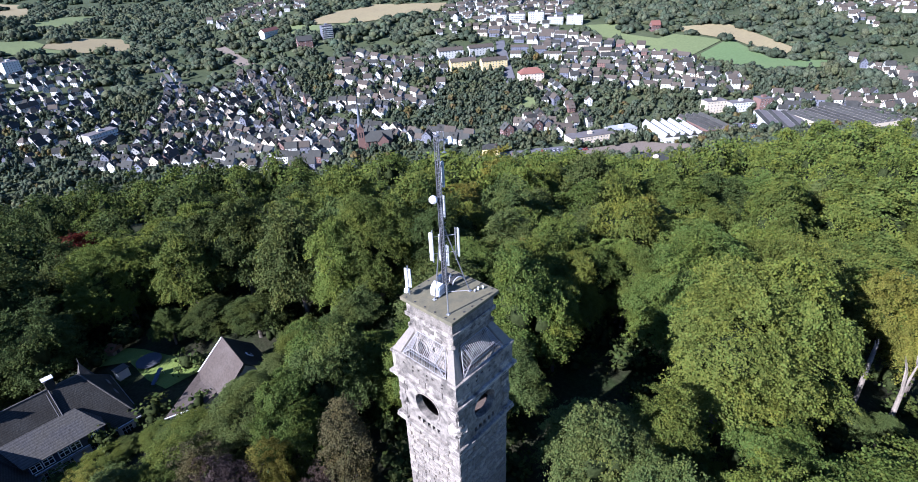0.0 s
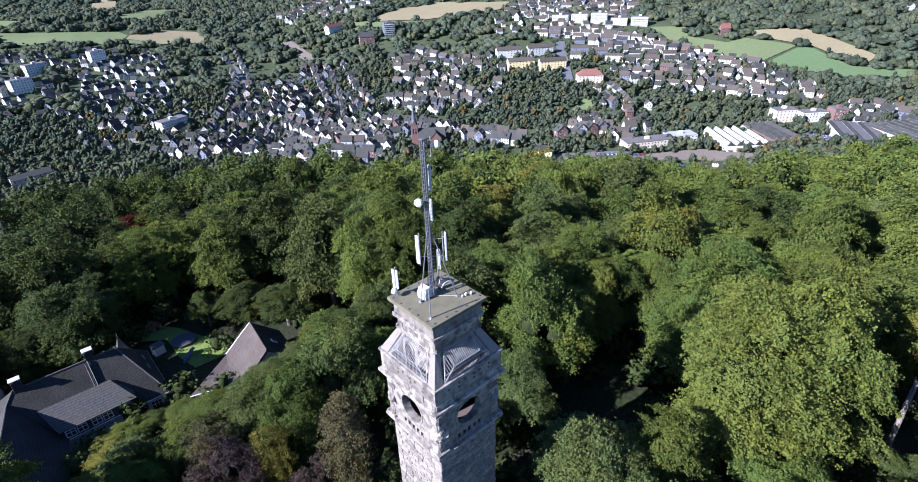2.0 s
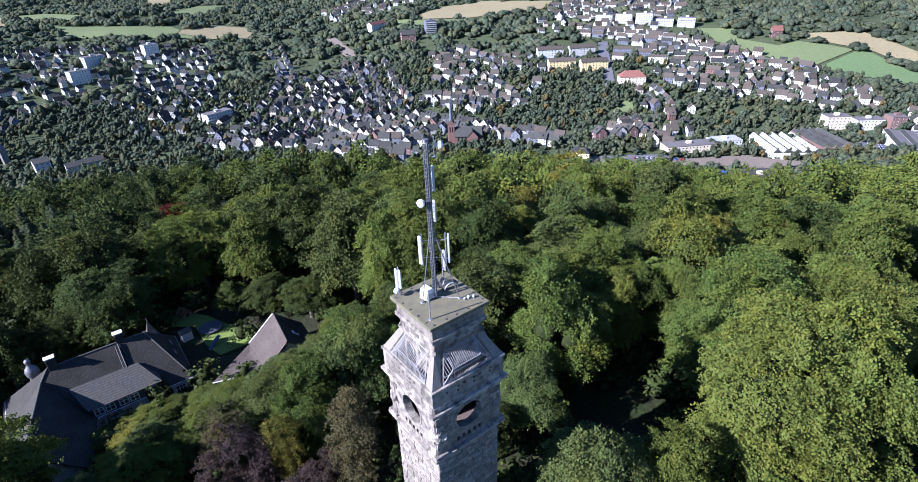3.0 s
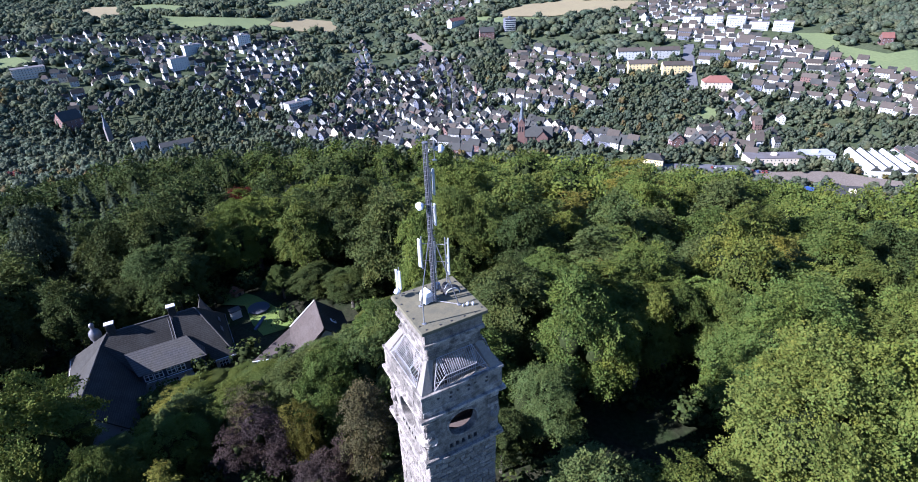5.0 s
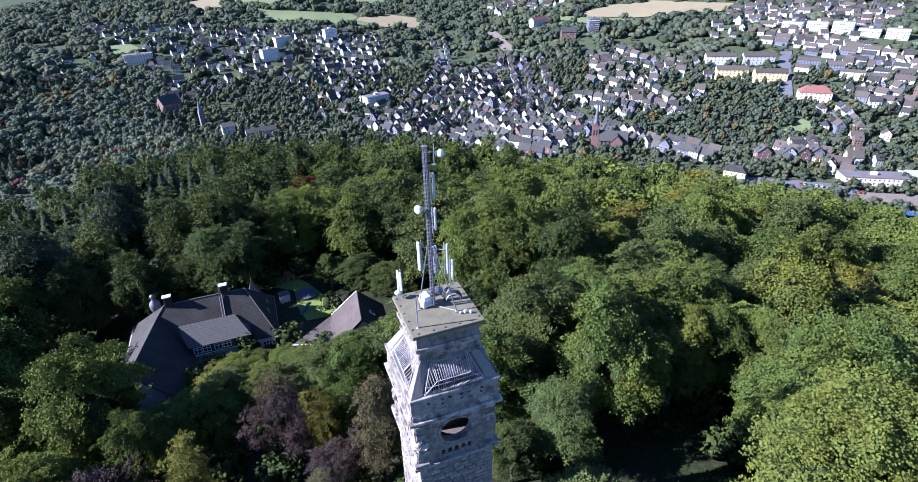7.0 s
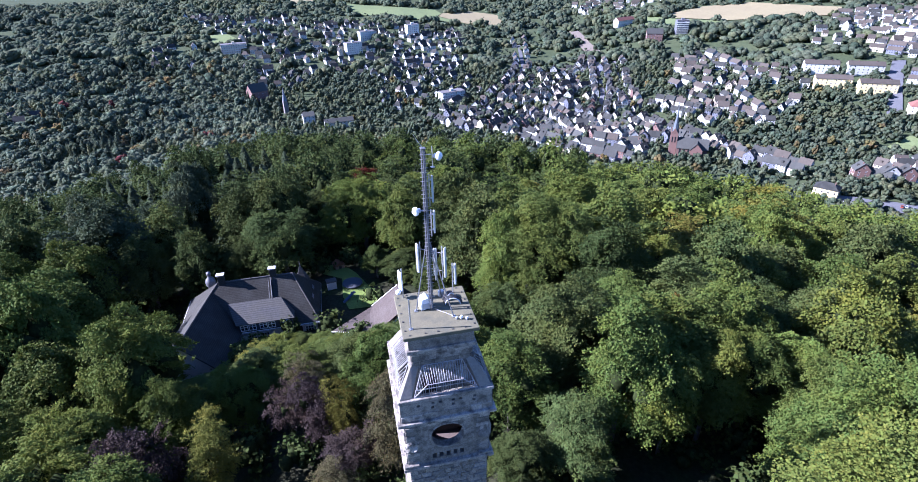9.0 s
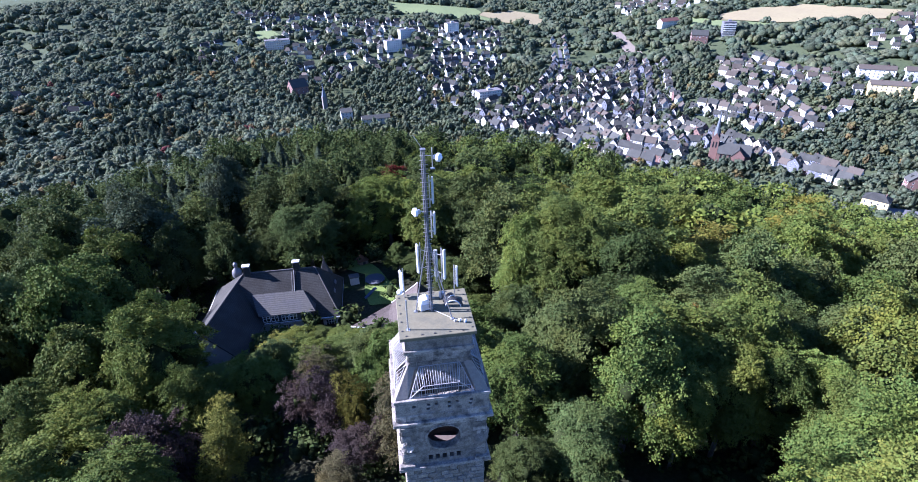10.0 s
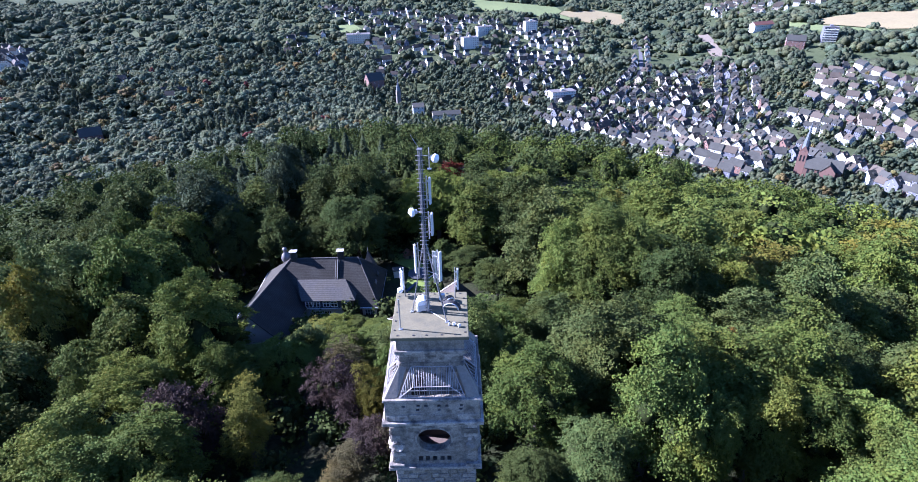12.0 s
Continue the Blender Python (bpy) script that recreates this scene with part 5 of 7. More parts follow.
# walls
part("wall", block(-36.5, -13.4, 52.4, 63.6, FLOOR - 2, EAVE + 0.25, RENDER), villa)
part("wing_wall", block(-37.8, -28.0, 43.25, 52.38, FLOOR - 2, EAVE + 0.25, RENDER), villa)
part("gable_wall", (wing_gable(), RENDER), villa)
# main roof: ridge along x, hipped at both ends
roof_plane(villa, [(-12.6, 51.6, EAVE - 0.1), (-16.6, 57.9, RIDGE), (-29.3, 57.9, RIDGE), (-30.5, 56.8, -3.1), (-25.9, 51.6, EAVE - 0.1)], SLATE)
roof_plane(villa, [(-12.6, 51.6, EAVE - 0.1), (-12.6, 64.4, EAVE - 0.1), (-16.6, 57.9, RIDGE)], SLATE)
roof_plane(villa, [(-12.6, 64.4, EAVE - 0.1), (-36.8, 64.4, EAVE - 0.1), (-29.3, 57.9, RIDGE), (-16.6, 57.9, RIDGE)], SLATE)
roof_plane(villa, [(-29.3, 57.9, RIDGE), (-36.8, 64.4, EAVE - 0.1), (-30.5, 56.8, -3.1)], SLATE)
roof_plane(villa, [(-36.8, 64.4, EAVE - 0.1), (-36.8, 57.0, EAVE - 0.1), (-30.5, 56.8, -3.1)], SLATE)
# front wing: ridge running towards -y and a little west, a gable at its end
roof_plane(villa, [(-30.5, 56.8, -3.1), (-33.2, 42.5, -3.1), (-27.6, 42.0, EAVE - 0.3), (-25.9, 51.6, EAVE - 0.1)], SLATE)
roof_plane(villa, [(-33.2, 42.5, -3.1), (-30.5, 56.8, -3.1), (-36.8, 57.0, EAVE - 0.1), (-39.0, 42.8, EAVE - 0.3)], SLATE)
for a, b in (((-16.6, 57.9, RIDGE), (-29.3, 57.9, RIDGE)), ((-30.5, 56.8, -3.1), (-33.2, 42.5, -3.1)), ((-16.6, 57.9, RIDGE), (-12.6, 51.6, EAVE - 0.1)), ((-16.6, 57.9, RIDGE), (-12.6, 64.4, EAVE - 0.1)), ((-29.3, 57.9, RIDGE), (-30.5, 56.8, -3.1))):
    part("ridge_cap", tube(a, b, 0.12, SLATE_PALE, 8), villa)
# long dormer
roof_plane(villa, [(-16.8, 51.45, -7.15), (-18.9, 55.0, -4.75), (-27.9, 55.0, -4.75), (-26.6, 51.45, -7.15)], SLATE_PALE, "dormer_roof", 0.22)
roof_plane(villa, [(-16.8, 51.45, -7.15), (-16.8, 53.3, -6.95), (-18.9, 55.0, -4.75)], SLATE_PALE, "dormer_roof", 0.15)
part("dormer_wall", block(-26.2, -17.2, 51.72, 55.2, -8.95, -7.3, BLUE_SHINGLE), villa)
for x in (-25.4, -24.0, -22.2, -20.8, -18.3):
    casement(villa, x, 51.72, -8.62, 1.15, 1.12, bars=2)
# ground floor front
part("eaves_board", block(-25.9, -12.7, 51.55, 51.7, EAVE - 0.45, EAVE - 0.15, FRAME), villa)
for x in (-24.5, -22.3, -18.8):
    casement(villa, x, 52.4, -11.6, 1.3, 1.5)
# flat dark panel on the wall, in place of the shade in a porch
part("porch", block(-18.0, -15.9, 52.34, 52.6, FLOOR, -9.6, TIMBER), villa, "flat dark panel standing for a porch in shade")
casement(villa, -14.7, 52.4, -11.4, 1.4, 1.4)
for y in (54.5, 57.5, 60.5):
    casement(villa, -13.4, y, -11.5, 1.3, 1.5, 90)
for x in (-28.6, -34.5):
    casement(villa, x, 43.2, -11.6, 1.3, 1.5)
# gutters
part("gutter", tube((-12.5, 51.45, EAVE - 0.22), (-25.7, 51.45, EAVE - 0.22), 0.07, LEAD, 6), villa)
part("gutter", tube((-12.45, 51.5, EAVE - 0.22), (-12.45, 64.4, EAVE - 0.22), 0.07, LEAD, 6), villa)


def chimney(x, y, top, label, pale):
    """A chimney stack with a pale cap plate on short legs."""
    ob = part("chimney", block(x - 0.55, x + 0.55, y - 0.40, y + 0.40, RIDGE - 1.6, top - 0.35, SLATE if not pale else BRICK, 0.03), villa, label)
    for dx, dy in ((-0.4, -0.28), (0.4, -0.28), (0.4, 0.28), (-0.4, 0.28)):
        part("cap_leg", block(x + dx - 0.05, x + dx + 0.05, y + dy - 0.05, y + dy + 0.05, top - 0.35, top - 0.12, LEAD), ob)
    part("cap", block(x - 0.68, x + 0.68, y - 0.5, y + 0.5, top - 0.12, top, RENDER, 0.02), ob)


chimney(-28.6, 57.9, -0.25, "slate-clad chimney with a pale cap", False)
chimney(-19.9, 58.1, -0.35, "slate-clad chimney with a pale cap", False)
part("flue_pipe", tube((-20.35, 57.6, -1.95), (-20.35, 53.7, -6.28), 0.12, CABLE, 6), villa)
part("flue_pipe", tube((-20.75, 57.4, -2.2), (-20.75, 53.8, -6.2), 0.09, CABLE, 6), villa)
# small pointed turret behind the ridge, and the metal bulb at the west end
bm = bmesh.new()
lathe(bm, [(2.1, -8.6), (1.75, -6.8), (0.8, -4.9), (0.05, -3.1)], 4, pose(-15.6, 62.6, 0, 0, 0, 45))
part("turret_roof", (bm, SLATE_PALE), villa)
part("finial", tube((-15.6, 62.6, -3.2), (-15.6, 62.6, -2.3), 0.06, LEAD, 6, 0.02), villa)
bm = bmesh.new()
lathe(bm, [(1.05, -7.2), (0.95, -4.4), (0.72, -3.7), (0.62, -3.3), (0.86, -2.8), (0.92, -2.2), (0.74, -1.6), (0.32, -1.15), (0.28, -0.9), (0.42, -0.55), (0.36, -0.2), (0.05, 0.0)], 14, pose(-31.6, 62.0, -1.75))
ob = part("bulb_turret", (bm, LEAD), villa, "bulbous lead-covered turret")
ob.data.polygons.foreach_set("use_smooth", np.ones(len(ob.data.polygons), dtype=bool))
# skylight slits on the east slope
for y in (56.6, 59.6):
    part("skylight", block(-0.25, 0.25, -0.6, 0.6, 0, 0.08, LEAD), villa, m=pose(-13.6, y, -6.6, 0, 61, 0))

# annexe: a steep gable roof with a long low skirt on its west side
annexe = thing("annexe", pose(0, 0, 0), "low annexe with a steep brown gable roof and a long lean-to", "house")
part("wall", block(-2.25, 5.2, 45.0, 52.8, FLOOR - 3, -8.75, RENDER), annexe)
bm = bmesh.new()
foot = [bm.verts.new((x, y, z)) for z in (FLOOR - 3, -9.12) for x, y in ((-10.1, 48.3), (-5.5, 46.9), (-2.3, 46.9), (-2.3, 52.2))]
bmesh.ops.convex_hull(bm, input=foot)
part("wall", (bm, RENDER), annexe)
BACK, FRONT = (1.8, 53.3, -4.5), (0.75, 44.5, -4.5)
for y in (45.0, 52.4):
    bm = bmesh.new()
    prism(bm, [(-2.25, -8.75), (5.2, -8.75), (1.3, -5.1)], 0.38, Matrix.Translation((0, y, 0)))
    part("gable_wall", (bm, RENDER), annexe)
roof_plane(annexe, [BACK, FRONT, (-3.6, 44.5, -8.3), (-3.3, 52.7, -8.05)], TILE_BROWN)
roof_plane(annexe, [FRONT, BACK, (6.3, 53.4, -8.8), (5.6, 44.5, -8.8)], SLATE)
roof_plane(annexe, [(-3.2, 52.6, -7.98), (-10.65, 48.3, -9.0), (-5.5, 46.5, -9.0), (-3.4, 46.5, -8.12)], TILE_BROWN)
part("ridge_cap", tube(BACK, FRONT, 0.11, TILE_BROWN, 8), annexe)
part("verge", tube((-3.3, 52.75, -8.0), BACK, 0.09, FRAME, 6), annexe)
part("verge", tube((-10.7, 48.25, -9.05), (-5.5, 46.45, -9.05), 0.09, FRAME, 6), annexe)
part("roof_window", block(-0.55, 0.55, -0.42, 0.42, 0, 0.16, FRAME, 0.02), annexe, "white-framed roof window", m=pose(3.2, 48.0, -6.25, 0, 45, 0))
part("roof_window_pane", block(-0.38, 0.38, -0.28, 0.28, 0.14, 0.18, GLASS), annexe, m=pose(3.2, 48.0, -6.25, 0, 45, 0))
front = pose(-7.8, 47.6, 0, 0, 0, -17)
part("door", block(-0.6, 0.5, -0.08, 0.1, FLOOR - 0.3, -10.3, material("red brown door", (0.13, 0.045, 0.035), rough=0.6, grain=0.2, grain_size=0.1)), annexe, "red-brown wooden door", m=front)
part("window", block(0.9, 1.9, -0.06, 0.1, -11.6, -10.2, GLASS), annexe, m=front)
part("window", block(-1.9, -1.0, -0.06, 0.1, -11.6, -10.2, GLASS), annexe, m=front)

# garden
add_field([(-13, 80), (-9, 78.5), (-5.5, 72), (-3.5, 66), (-1, 60), (-2, 56.5), (-7.5, 56.8), (-8.5, 62), (-8.5, 70), (-12.5, 73.5)], LAWN, "mown garden lawn between villa and annexe", "lawn", 3, 0.05)
play = thing("playhouse", pose(-9.0, 75.8, float(ground(-9.0, 75.8)) + 0.1, 0, 0, 25), "small wooden playhouse with an orange roof on the lawn", "playhouse")
part("wall", block(-1.0, 1.0, -0.8, 0.8, 0, 1.3, material("pale timber", (0.28, 0.2, 0.13), rough=0.8, grain=0.2, grain_size=0.15)), play)
bm = bmesh.new()
prism(bm, [(-1.2, 1.2), (1.2, 1.2), (0, 2.1)], 2.0, Matrix.Translation((0, -1.0, 0)))
part("roof", (bm, material("orange roof", (0.20, 0.09, 0.045), rough=0.7, grain=0.15, grain_size=0.2)), play)
part("door", block(-0.3, 0.3, -0.84, -0.78, 0.05, 1.0, TIMBER), play)
tramp = thing("trampoline", pose(-6.4, 66.4, float(ground(-6.4, 66.4)) + 0.1), "round grey garden trampoline on legs", "trampoline")
bm = bmesh.new()
lathe(bm, [(1.9, 0.62), (2.05, 0.66), (2.05, 0.74), (1.9, 0.76), (0.02, 0.72)], 24)
part("mat", (bm, material("grey mat", (0.07, 0.075, 0.085), rough=0.7, grain=0.2, grain_size=0.2)), tramp)
for i in range(6):
    a = math.pi * i / 3
    part("leg", tube((2 * math.cos(a), 2 * math.sin(a), -0.1), (2 * math.cos(a), 2 * math.sin(a), 0.66), 0.04, STEEL, 6), tramp)
toy = thing("slide", pose(-7.2, 60.6, float(ground(-7.2, 60.6)) + 0.1, 0, 0, 30), "blue plastic garden slide on the lawn", "slide")
bm = bmesh.new()
prism(bm, [(-1.4, 0.0), (-0.9, 0.05), (0.9, 1.2), (1.3, 1.2), (1.3, 1.35), (0.8, 1.35), (-1.4, 0.15)], 0.6, Matrix.Translation((0, -0.3, 0)))
part("chute", (bm, material("blue plastic", (0.05, 0.07, 0.12), rough=0.4, grain=0.05, grain_size=0.2)), toy)
for y in (-0.27, 0.27):
    part("ladder_leg", tube((1.25, y, -0.1), (1.1, y, 1.3), 0.03, STEEL, 6), toy)
shed_box = thing("garden_shed", pose(-10.6, 66.8, float(ground(-10.6, 66.8)) + 0.05, 0, 0, 10), "small white garden hut beside the lawn", "shed")
part("wall", block(-0.9, 0.9, -0.7, 0.7, -0.2, 1.7, RENDER), shed_box)
part("roof", block(-1.05, 1.05, -0.85, 0.85, 1.7, 1.82, SLATE_PALE, 0.02), shed_box)

# ---- the town in the valley ----
WALL_WHITE = material("white house wall", (0.54, 0.55, 0.49), rough=0.9, grain=0.05, grain_size=0.6, stain=0.25, stain_size=5, stain_color=(0.34, 0.325, 0.31), spread=0.22, space="World")
WALL_CREAM = material("cream house wall", (0.66, 0.57, 0.42), rough=0.9, grain=0.05, grain_size=0.6, stain=0.25, stain_size=5, stain_color=(0.5, 0.43, 0.33), spread=0.12, space="World")
WALL_YELLOW = material("yellow house wall", (0.70, 0.57, 0.27), rough=0.9, grain=0.05, grain_size=0.6, stain=0.2, stain_size=5, stain_color=(0.55, 0.45, 0.24), space="World")
WALL_SLATE = material("slate hung wall", (0.13, 0.14, 0.17), rough=0.8, grain=0.15, grain_size=0.6, stain=0.3, stain_size=5, stain_color=(0.2, 0.2, 0.22), spread=0.25, space="World")
WALL_BRICK = material("brick house wall", (0.155, 0.092, 0.074), rough=0.9, grain=0.15, grain_size=0.5, stain=0.3, stain_size=5, stain_color=(0.15, 0.085, 0.066), spread=0.2, space="World")
ROOF_SLATE = material("slate house roof", (0.047, 0.048, 0.042), rough=0.9, grain=0.15, grain_size=0.7, stain=0.4, stain_size=5, stain_color=(0.080, 0.080, 0.071), spread=0.35, specular=0.25, space="World")
ROOF_BROWN = material("brown house roof", (0.080, 0.067, 0.052), rough=0.85, grain=0.15, grain_size=0.7, stain=0.4, stain_size=5, stain_color=(0.098, 0.084, 0.066), spread=0.25, specular=0.25, space="World")
ROOF_RED = material("red house roof", (0.20, 0.085, 0.06), rough=0.85, grain=0.15, grain_size=0.7, stain=0.4, stain_size=5, stain_color=(0.23, 0.10, 0.07), spread=0.2, space="World")
ROOF_FLAT = material("flat grey roof", (0.125, 0.112, 0.102), rough=0.85, grain=0.12, grain_size=1.5, stain=0.4, stain_size=8, stain_color=(0.17, 0.17, 0.18), space="World")
ROOF_PALE = material("pale sheet roof", (0.36, 0.365, 0.375), rough=0.6, grain=0.08, grain_size=1.5, stain=0.3, stain_size=6, stain_color=(0.45, 0.45, 0.46), space="World")
SPIRE = material("spire slate", (0.105, 0.125, 0.14), rough=0.6, grain=0.2, grain_size=0.5, stain=0.3, stain_size=3, stain_color=(0.12, 0.14, 0.16), space="World")


def window_mesh(w, h):
    """A window to set on a wall that faces -y: a proud frame round a set-back pane, all of one piece."""
    bm = bmesh.new()
    box(bm, -w / 2, w / 2, -0.06, 0.05, 0, h)
    front = [f for f in bm.faces if f.normal.y < -0.9]
    bmesh.ops.inset_region(bm, faces=front, thickness=0.11, depth=-0.045)
    front[0].material_index = 1
    me = bpy.data.meshes.new("window")
    bm.to_mesh(me)
    bm.free()
    me.materials.append(FRAME)
    me.materials.append(GLASS)
    return me


WINDOW = window_mesh(1.15, 1.45)


def roof_outline(d, h, rise, over=0.45):
    slope = rise / (d / 2)
    return [(-d / 2 - over, h - over * slope), (0, h + rise), (d / 2 + over, h - over * slope), (d / 2 + over, h - over * slope + 0.28), (0, h + rise + 0.32), (-d / 2 - over, h - over * slope + 0.28)]


class House:
    """A form of gabled house: w along its ridge (x), d across, walls h high, roof rising by rise."""

    def __init__(self, w, d, h, rise, storeys, bays, chimneys=1, dormers=0, hip=0.0):
        self.w, self.d = w, d
        bm = bmesh.new()
        base = -3.0
        hip_x = min(hip, w / 2 - 0.2)
        if hip:
            box(bm, -w / 2, w / 2, -d / 2, d / 2, base, h)
        else:
            prism(bm, [(-d / 2, base), (d / 2, base), (d / 2, h), (0, h + rise), (-d / 2, h)], w, Matrix.Translation((-w / 2, 0, 0)) @ pose(0, 0, 0, 0, 0, 90) @ Matrix.Scale(-1, 4, (0, 1, 0)))
        self.wall = bm
        bm = bmesh.new()
        if hip:
            over, slope = 0.5, rise / (d / 2)
            e = h - over * slope
            x, y = w / 2 + over, d / 2 + over
            low = [bm.verts.new(p) for p in ((-x, -y, e), (x, -y, e), (x, y, e), (-x, y, e))]
            a, b = bm.verts.new((-w / 2 + hip_x, 0, h + rise)), bm.verts.new((w / 2 - hip_x, 0, h + rise))
            for f in ((low[0], low[1], b, a), (low[2], low[3], a, b), (low[1], low[2], b), (low[3], low[0], a), low[::-1]):
                bm.faces.new(f)
        else:
            prism(bm, roof_outline(d, h, rise), w + 0.8, Matrix.Translation((-w / 2 - 0.4, 0, 0)) @ pose(0, 0, 0, 0, 0, 90) @ Matrix.Scale(-1, 4, (0, 1, 0)))
        for i in range(dormers):
            x = (i - (dormers - 1) / 2) * w / dormers * 0.8
            for s in (-1, 1):
                box(bm, x - 0.9, x + 0.9, min(s * d * 0.12, s * d * 0.36), max(s * d * 0.12, s * d * 0.36), h + rise * 0.2, h + rise * 0.72)
        self.roof = bm
        self.stacks = []
        for i in range(chimneys):
            x = (-0.28 + 0.5 * i) * w
            bm = bmesh.new()
            box(bm, x - 0.35, x + 0.35, 0.3, 1.0, h + rise * 0.6, h + rise + 0.9)
            self.stacks.append(bm)
        self.windows = []
        for k in range(storeys):
            z = 0.9 + k * (h - 0.4) / storeys
            for i in range(bays):
                x = (i - (bays - 1) / 2) * w / bays
                self.windows += [(x, -d / 2, z, 0), (x, d / 2, z, 180)]
            for y in (-d * 0.22, d * 0.22):
                self.windows += [(w / 2, y, z, 90), (-w / 2, y, z, -90)]
        if not hip and rise > 3:
            self.windows += [(w / 2, 0, h + rise * 0.2, 90), (-w / 2, 0, h + rise * 0.2, -90)]
        # meshes for houses built as things
        self.meshes = {}
        for name, bm, mat in (("wall", self.wall, WALL_WHITE), ("roof", self.roof, ROOF_SLATE), *((f"chimney {i}", bm, WALL_BRICK) for i, bm in enumerate(self.stacks))):
            bmesh.ops.recalc_face_normals(bm, faces=bm.faces)
            me = bpy.data.meshes.new(name)
            bm.to_mesh(me)
            me.materials.append(mat)
            self.meshes[name] = me

    def arrays(self):
        """All as triangles with a material number (0 wall, 1 roof, 2 chimney, 3 window), for far rows of houses."""
        verts, tris, index = [], [], []
        n = 0
        for k, bm in ((0, self.wall), (1, self.roof), *((2, bm) for bm in self.stacks)):
            bm = bm.copy()
            bmesh.ops.triangulate(bm, faces=bm.faces)
            bm.verts.index_update()
            verts += [tuple(v.co) for v in bm.verts]
            for f in bm.faces:
                tris.append([v.index + n for v in f.verts])
                index.append(k)
            n += len(bm.verts)
            bm.free()
        for x, y, z, a in self.windows:
            m = pose(x, y, z, 0, 0, a)
            verts += [tuple(m @ Vector(p)) for p in ((-0.55, -0.05, 0), (0.55, -0.05, 0), (0.55, -0.05, 1.4), (-0.55, -0.05, 1.4))]
            tris += [[n, n + 1, n + 2], [n, n + 2, n + 3]]
            index += [3, 3]
            n += 4
        return np.array(verts), np.array(tris), np.array(index)


FAR_PLOTS = {}


def place_house(form, x, y, turn, wall, roof, label, group="houses of the town", name="house", windows=True, lift=0.0, scale=1.0):
    if group == "houses of the town" and math.hypot(x, y) > 530 and roof in TINTS:
        FAR_PLOTS.setdefault((wall if wall in (WALL_WHITE, WALL_SLATE, WALL_BRICK) else WALL_CREAM, roof), []).append(((x, y, turn), form))
        HOUSES.append((x, y, 0.46 * max(form.w, form.d)))
        return None
    ob = thing(name, pose(x, y, float(ground(x, y)) + 0.6 + lift, 0, 0, turn) @ Matrix.Scale(scale, 4), label, "house", group)
    for key, me in form.meshes.items():
        kind = key.split()[0]
        part(kind, tinted(me, {"wall": wall, "roof": roof, "chimney": WALL_BRICK}[kind]), ob)
    if windows:
        for wx, wy, wz, a in form.windows:
            part("window", WINDOW, ob, m=pose(wx, wy, wz, 0, 0, a))
    HOUSES.append((x, y, 0.46 * max(form.w, form.d)))
    return ob


HOUSES = []
TINTS = (ROOF_SLATE, ROOF_BROWN)
COTTAGE = House(9.5, 8.0, 5.0, 4.4, 2, 3)
VILLA_FORM = House(12, 10.5, 6.2, 5.4, 2, 3, hip=3.5)
TOWNHOUSE = House(9, 11, 8.2, 5.2, 3, 3, dormers=1)
GABLE = House(13, 9, 7.2, 5.4, 2, 3)
ROW = House(21, 9.5, 6.0, 4.6, 2, 6, chimneys=2)
FLATS = House(34, 11, 9.2, 3.4, 3, 8, chimneys=2)
FORM_WORDS = {COTTAGE: "small detached house", VILLA_FORM: "broad hip-roofed house", TOWNHOUSE: "narrow three-storey town house", GABLE: "steep gabled house", ROW: "row of terraced houses", FLATS: "long block of flats"}
WALL_WORDS = {WALL_WHITE: "white walls", WALL_CREAM: "cream walls", WALL_SLATE: "slate-hung walls", WALL_BRICK: "red brick walls", WALL_YELLOW: "yellow walls"}
ROOF_WORDS = {ROOF_SLATE: "a slate roof", ROOF_BROWN: "a brown roof", ROOF_RED: "a red roof"}


def keeps_clear(x, y, r):
    return all((x - a) ** 2 + (y - b) ** 2 > (r + c) ** 2 for a, b, c in HOUSES)


def inside(outline, x, y):
    odd = False
    for (a, b), (c, d) in zip(outline, outline[1:] + outline[:1]):
        if (b > y) != (d > y) and x < (c - a) * (y - b) / (d - b) + a:
            odd = not odd
    return odd


def in_field(x, y):
    return any(inside(o, x, y) for o in FIELDS)


# streets and open ground
add_field([(618, 482), (628, 474), (579, 431), (527, 378), (515, 384), (568, 439)], ASPHALT, "straight asphalt street climbing the slope", "road")
add_field([(396, 885), (410, 880), (389, 787), (378, 705), (358, 712), (372, 792)], BALLAST, "strip of brown railway ballast", "railway")
add_field([(318, 262), (330, 282), (362, 262), (392, 232), (440, 176), (434, 170), (385, 222), (352, 248)], ASPHALT, "asphalt yard and road beside the station", "road")
add_field([(376, 252), (392, 238), (403, 229), (412, 200), (398, 206), (384, 226), (370, 244)], ASPHALT, "station car park with faded asphalt", "road")
add_field([(383, 210), (392, 220), (456, 181), (470, 140), (456, 131), (427, 166)], BALLAST, "railway sidings on brown ballast", "railway")
add_field([(520, 116), (548, 128), (553, 108), (520, 92)], ASPHALT, "works yard with parked cars", "road")

rng_town = random.Random(31)
GROVES = [(362, 565, 26), (395, 655, 38), (405, 395, 24), (549, 214, 32), (470, 470, 22), (345, 610, 16)]


def in_grove(x, y):
    return any((x - a) ** 2 + (y - b) ** 2 < c * c for a, b, c in GROVES)


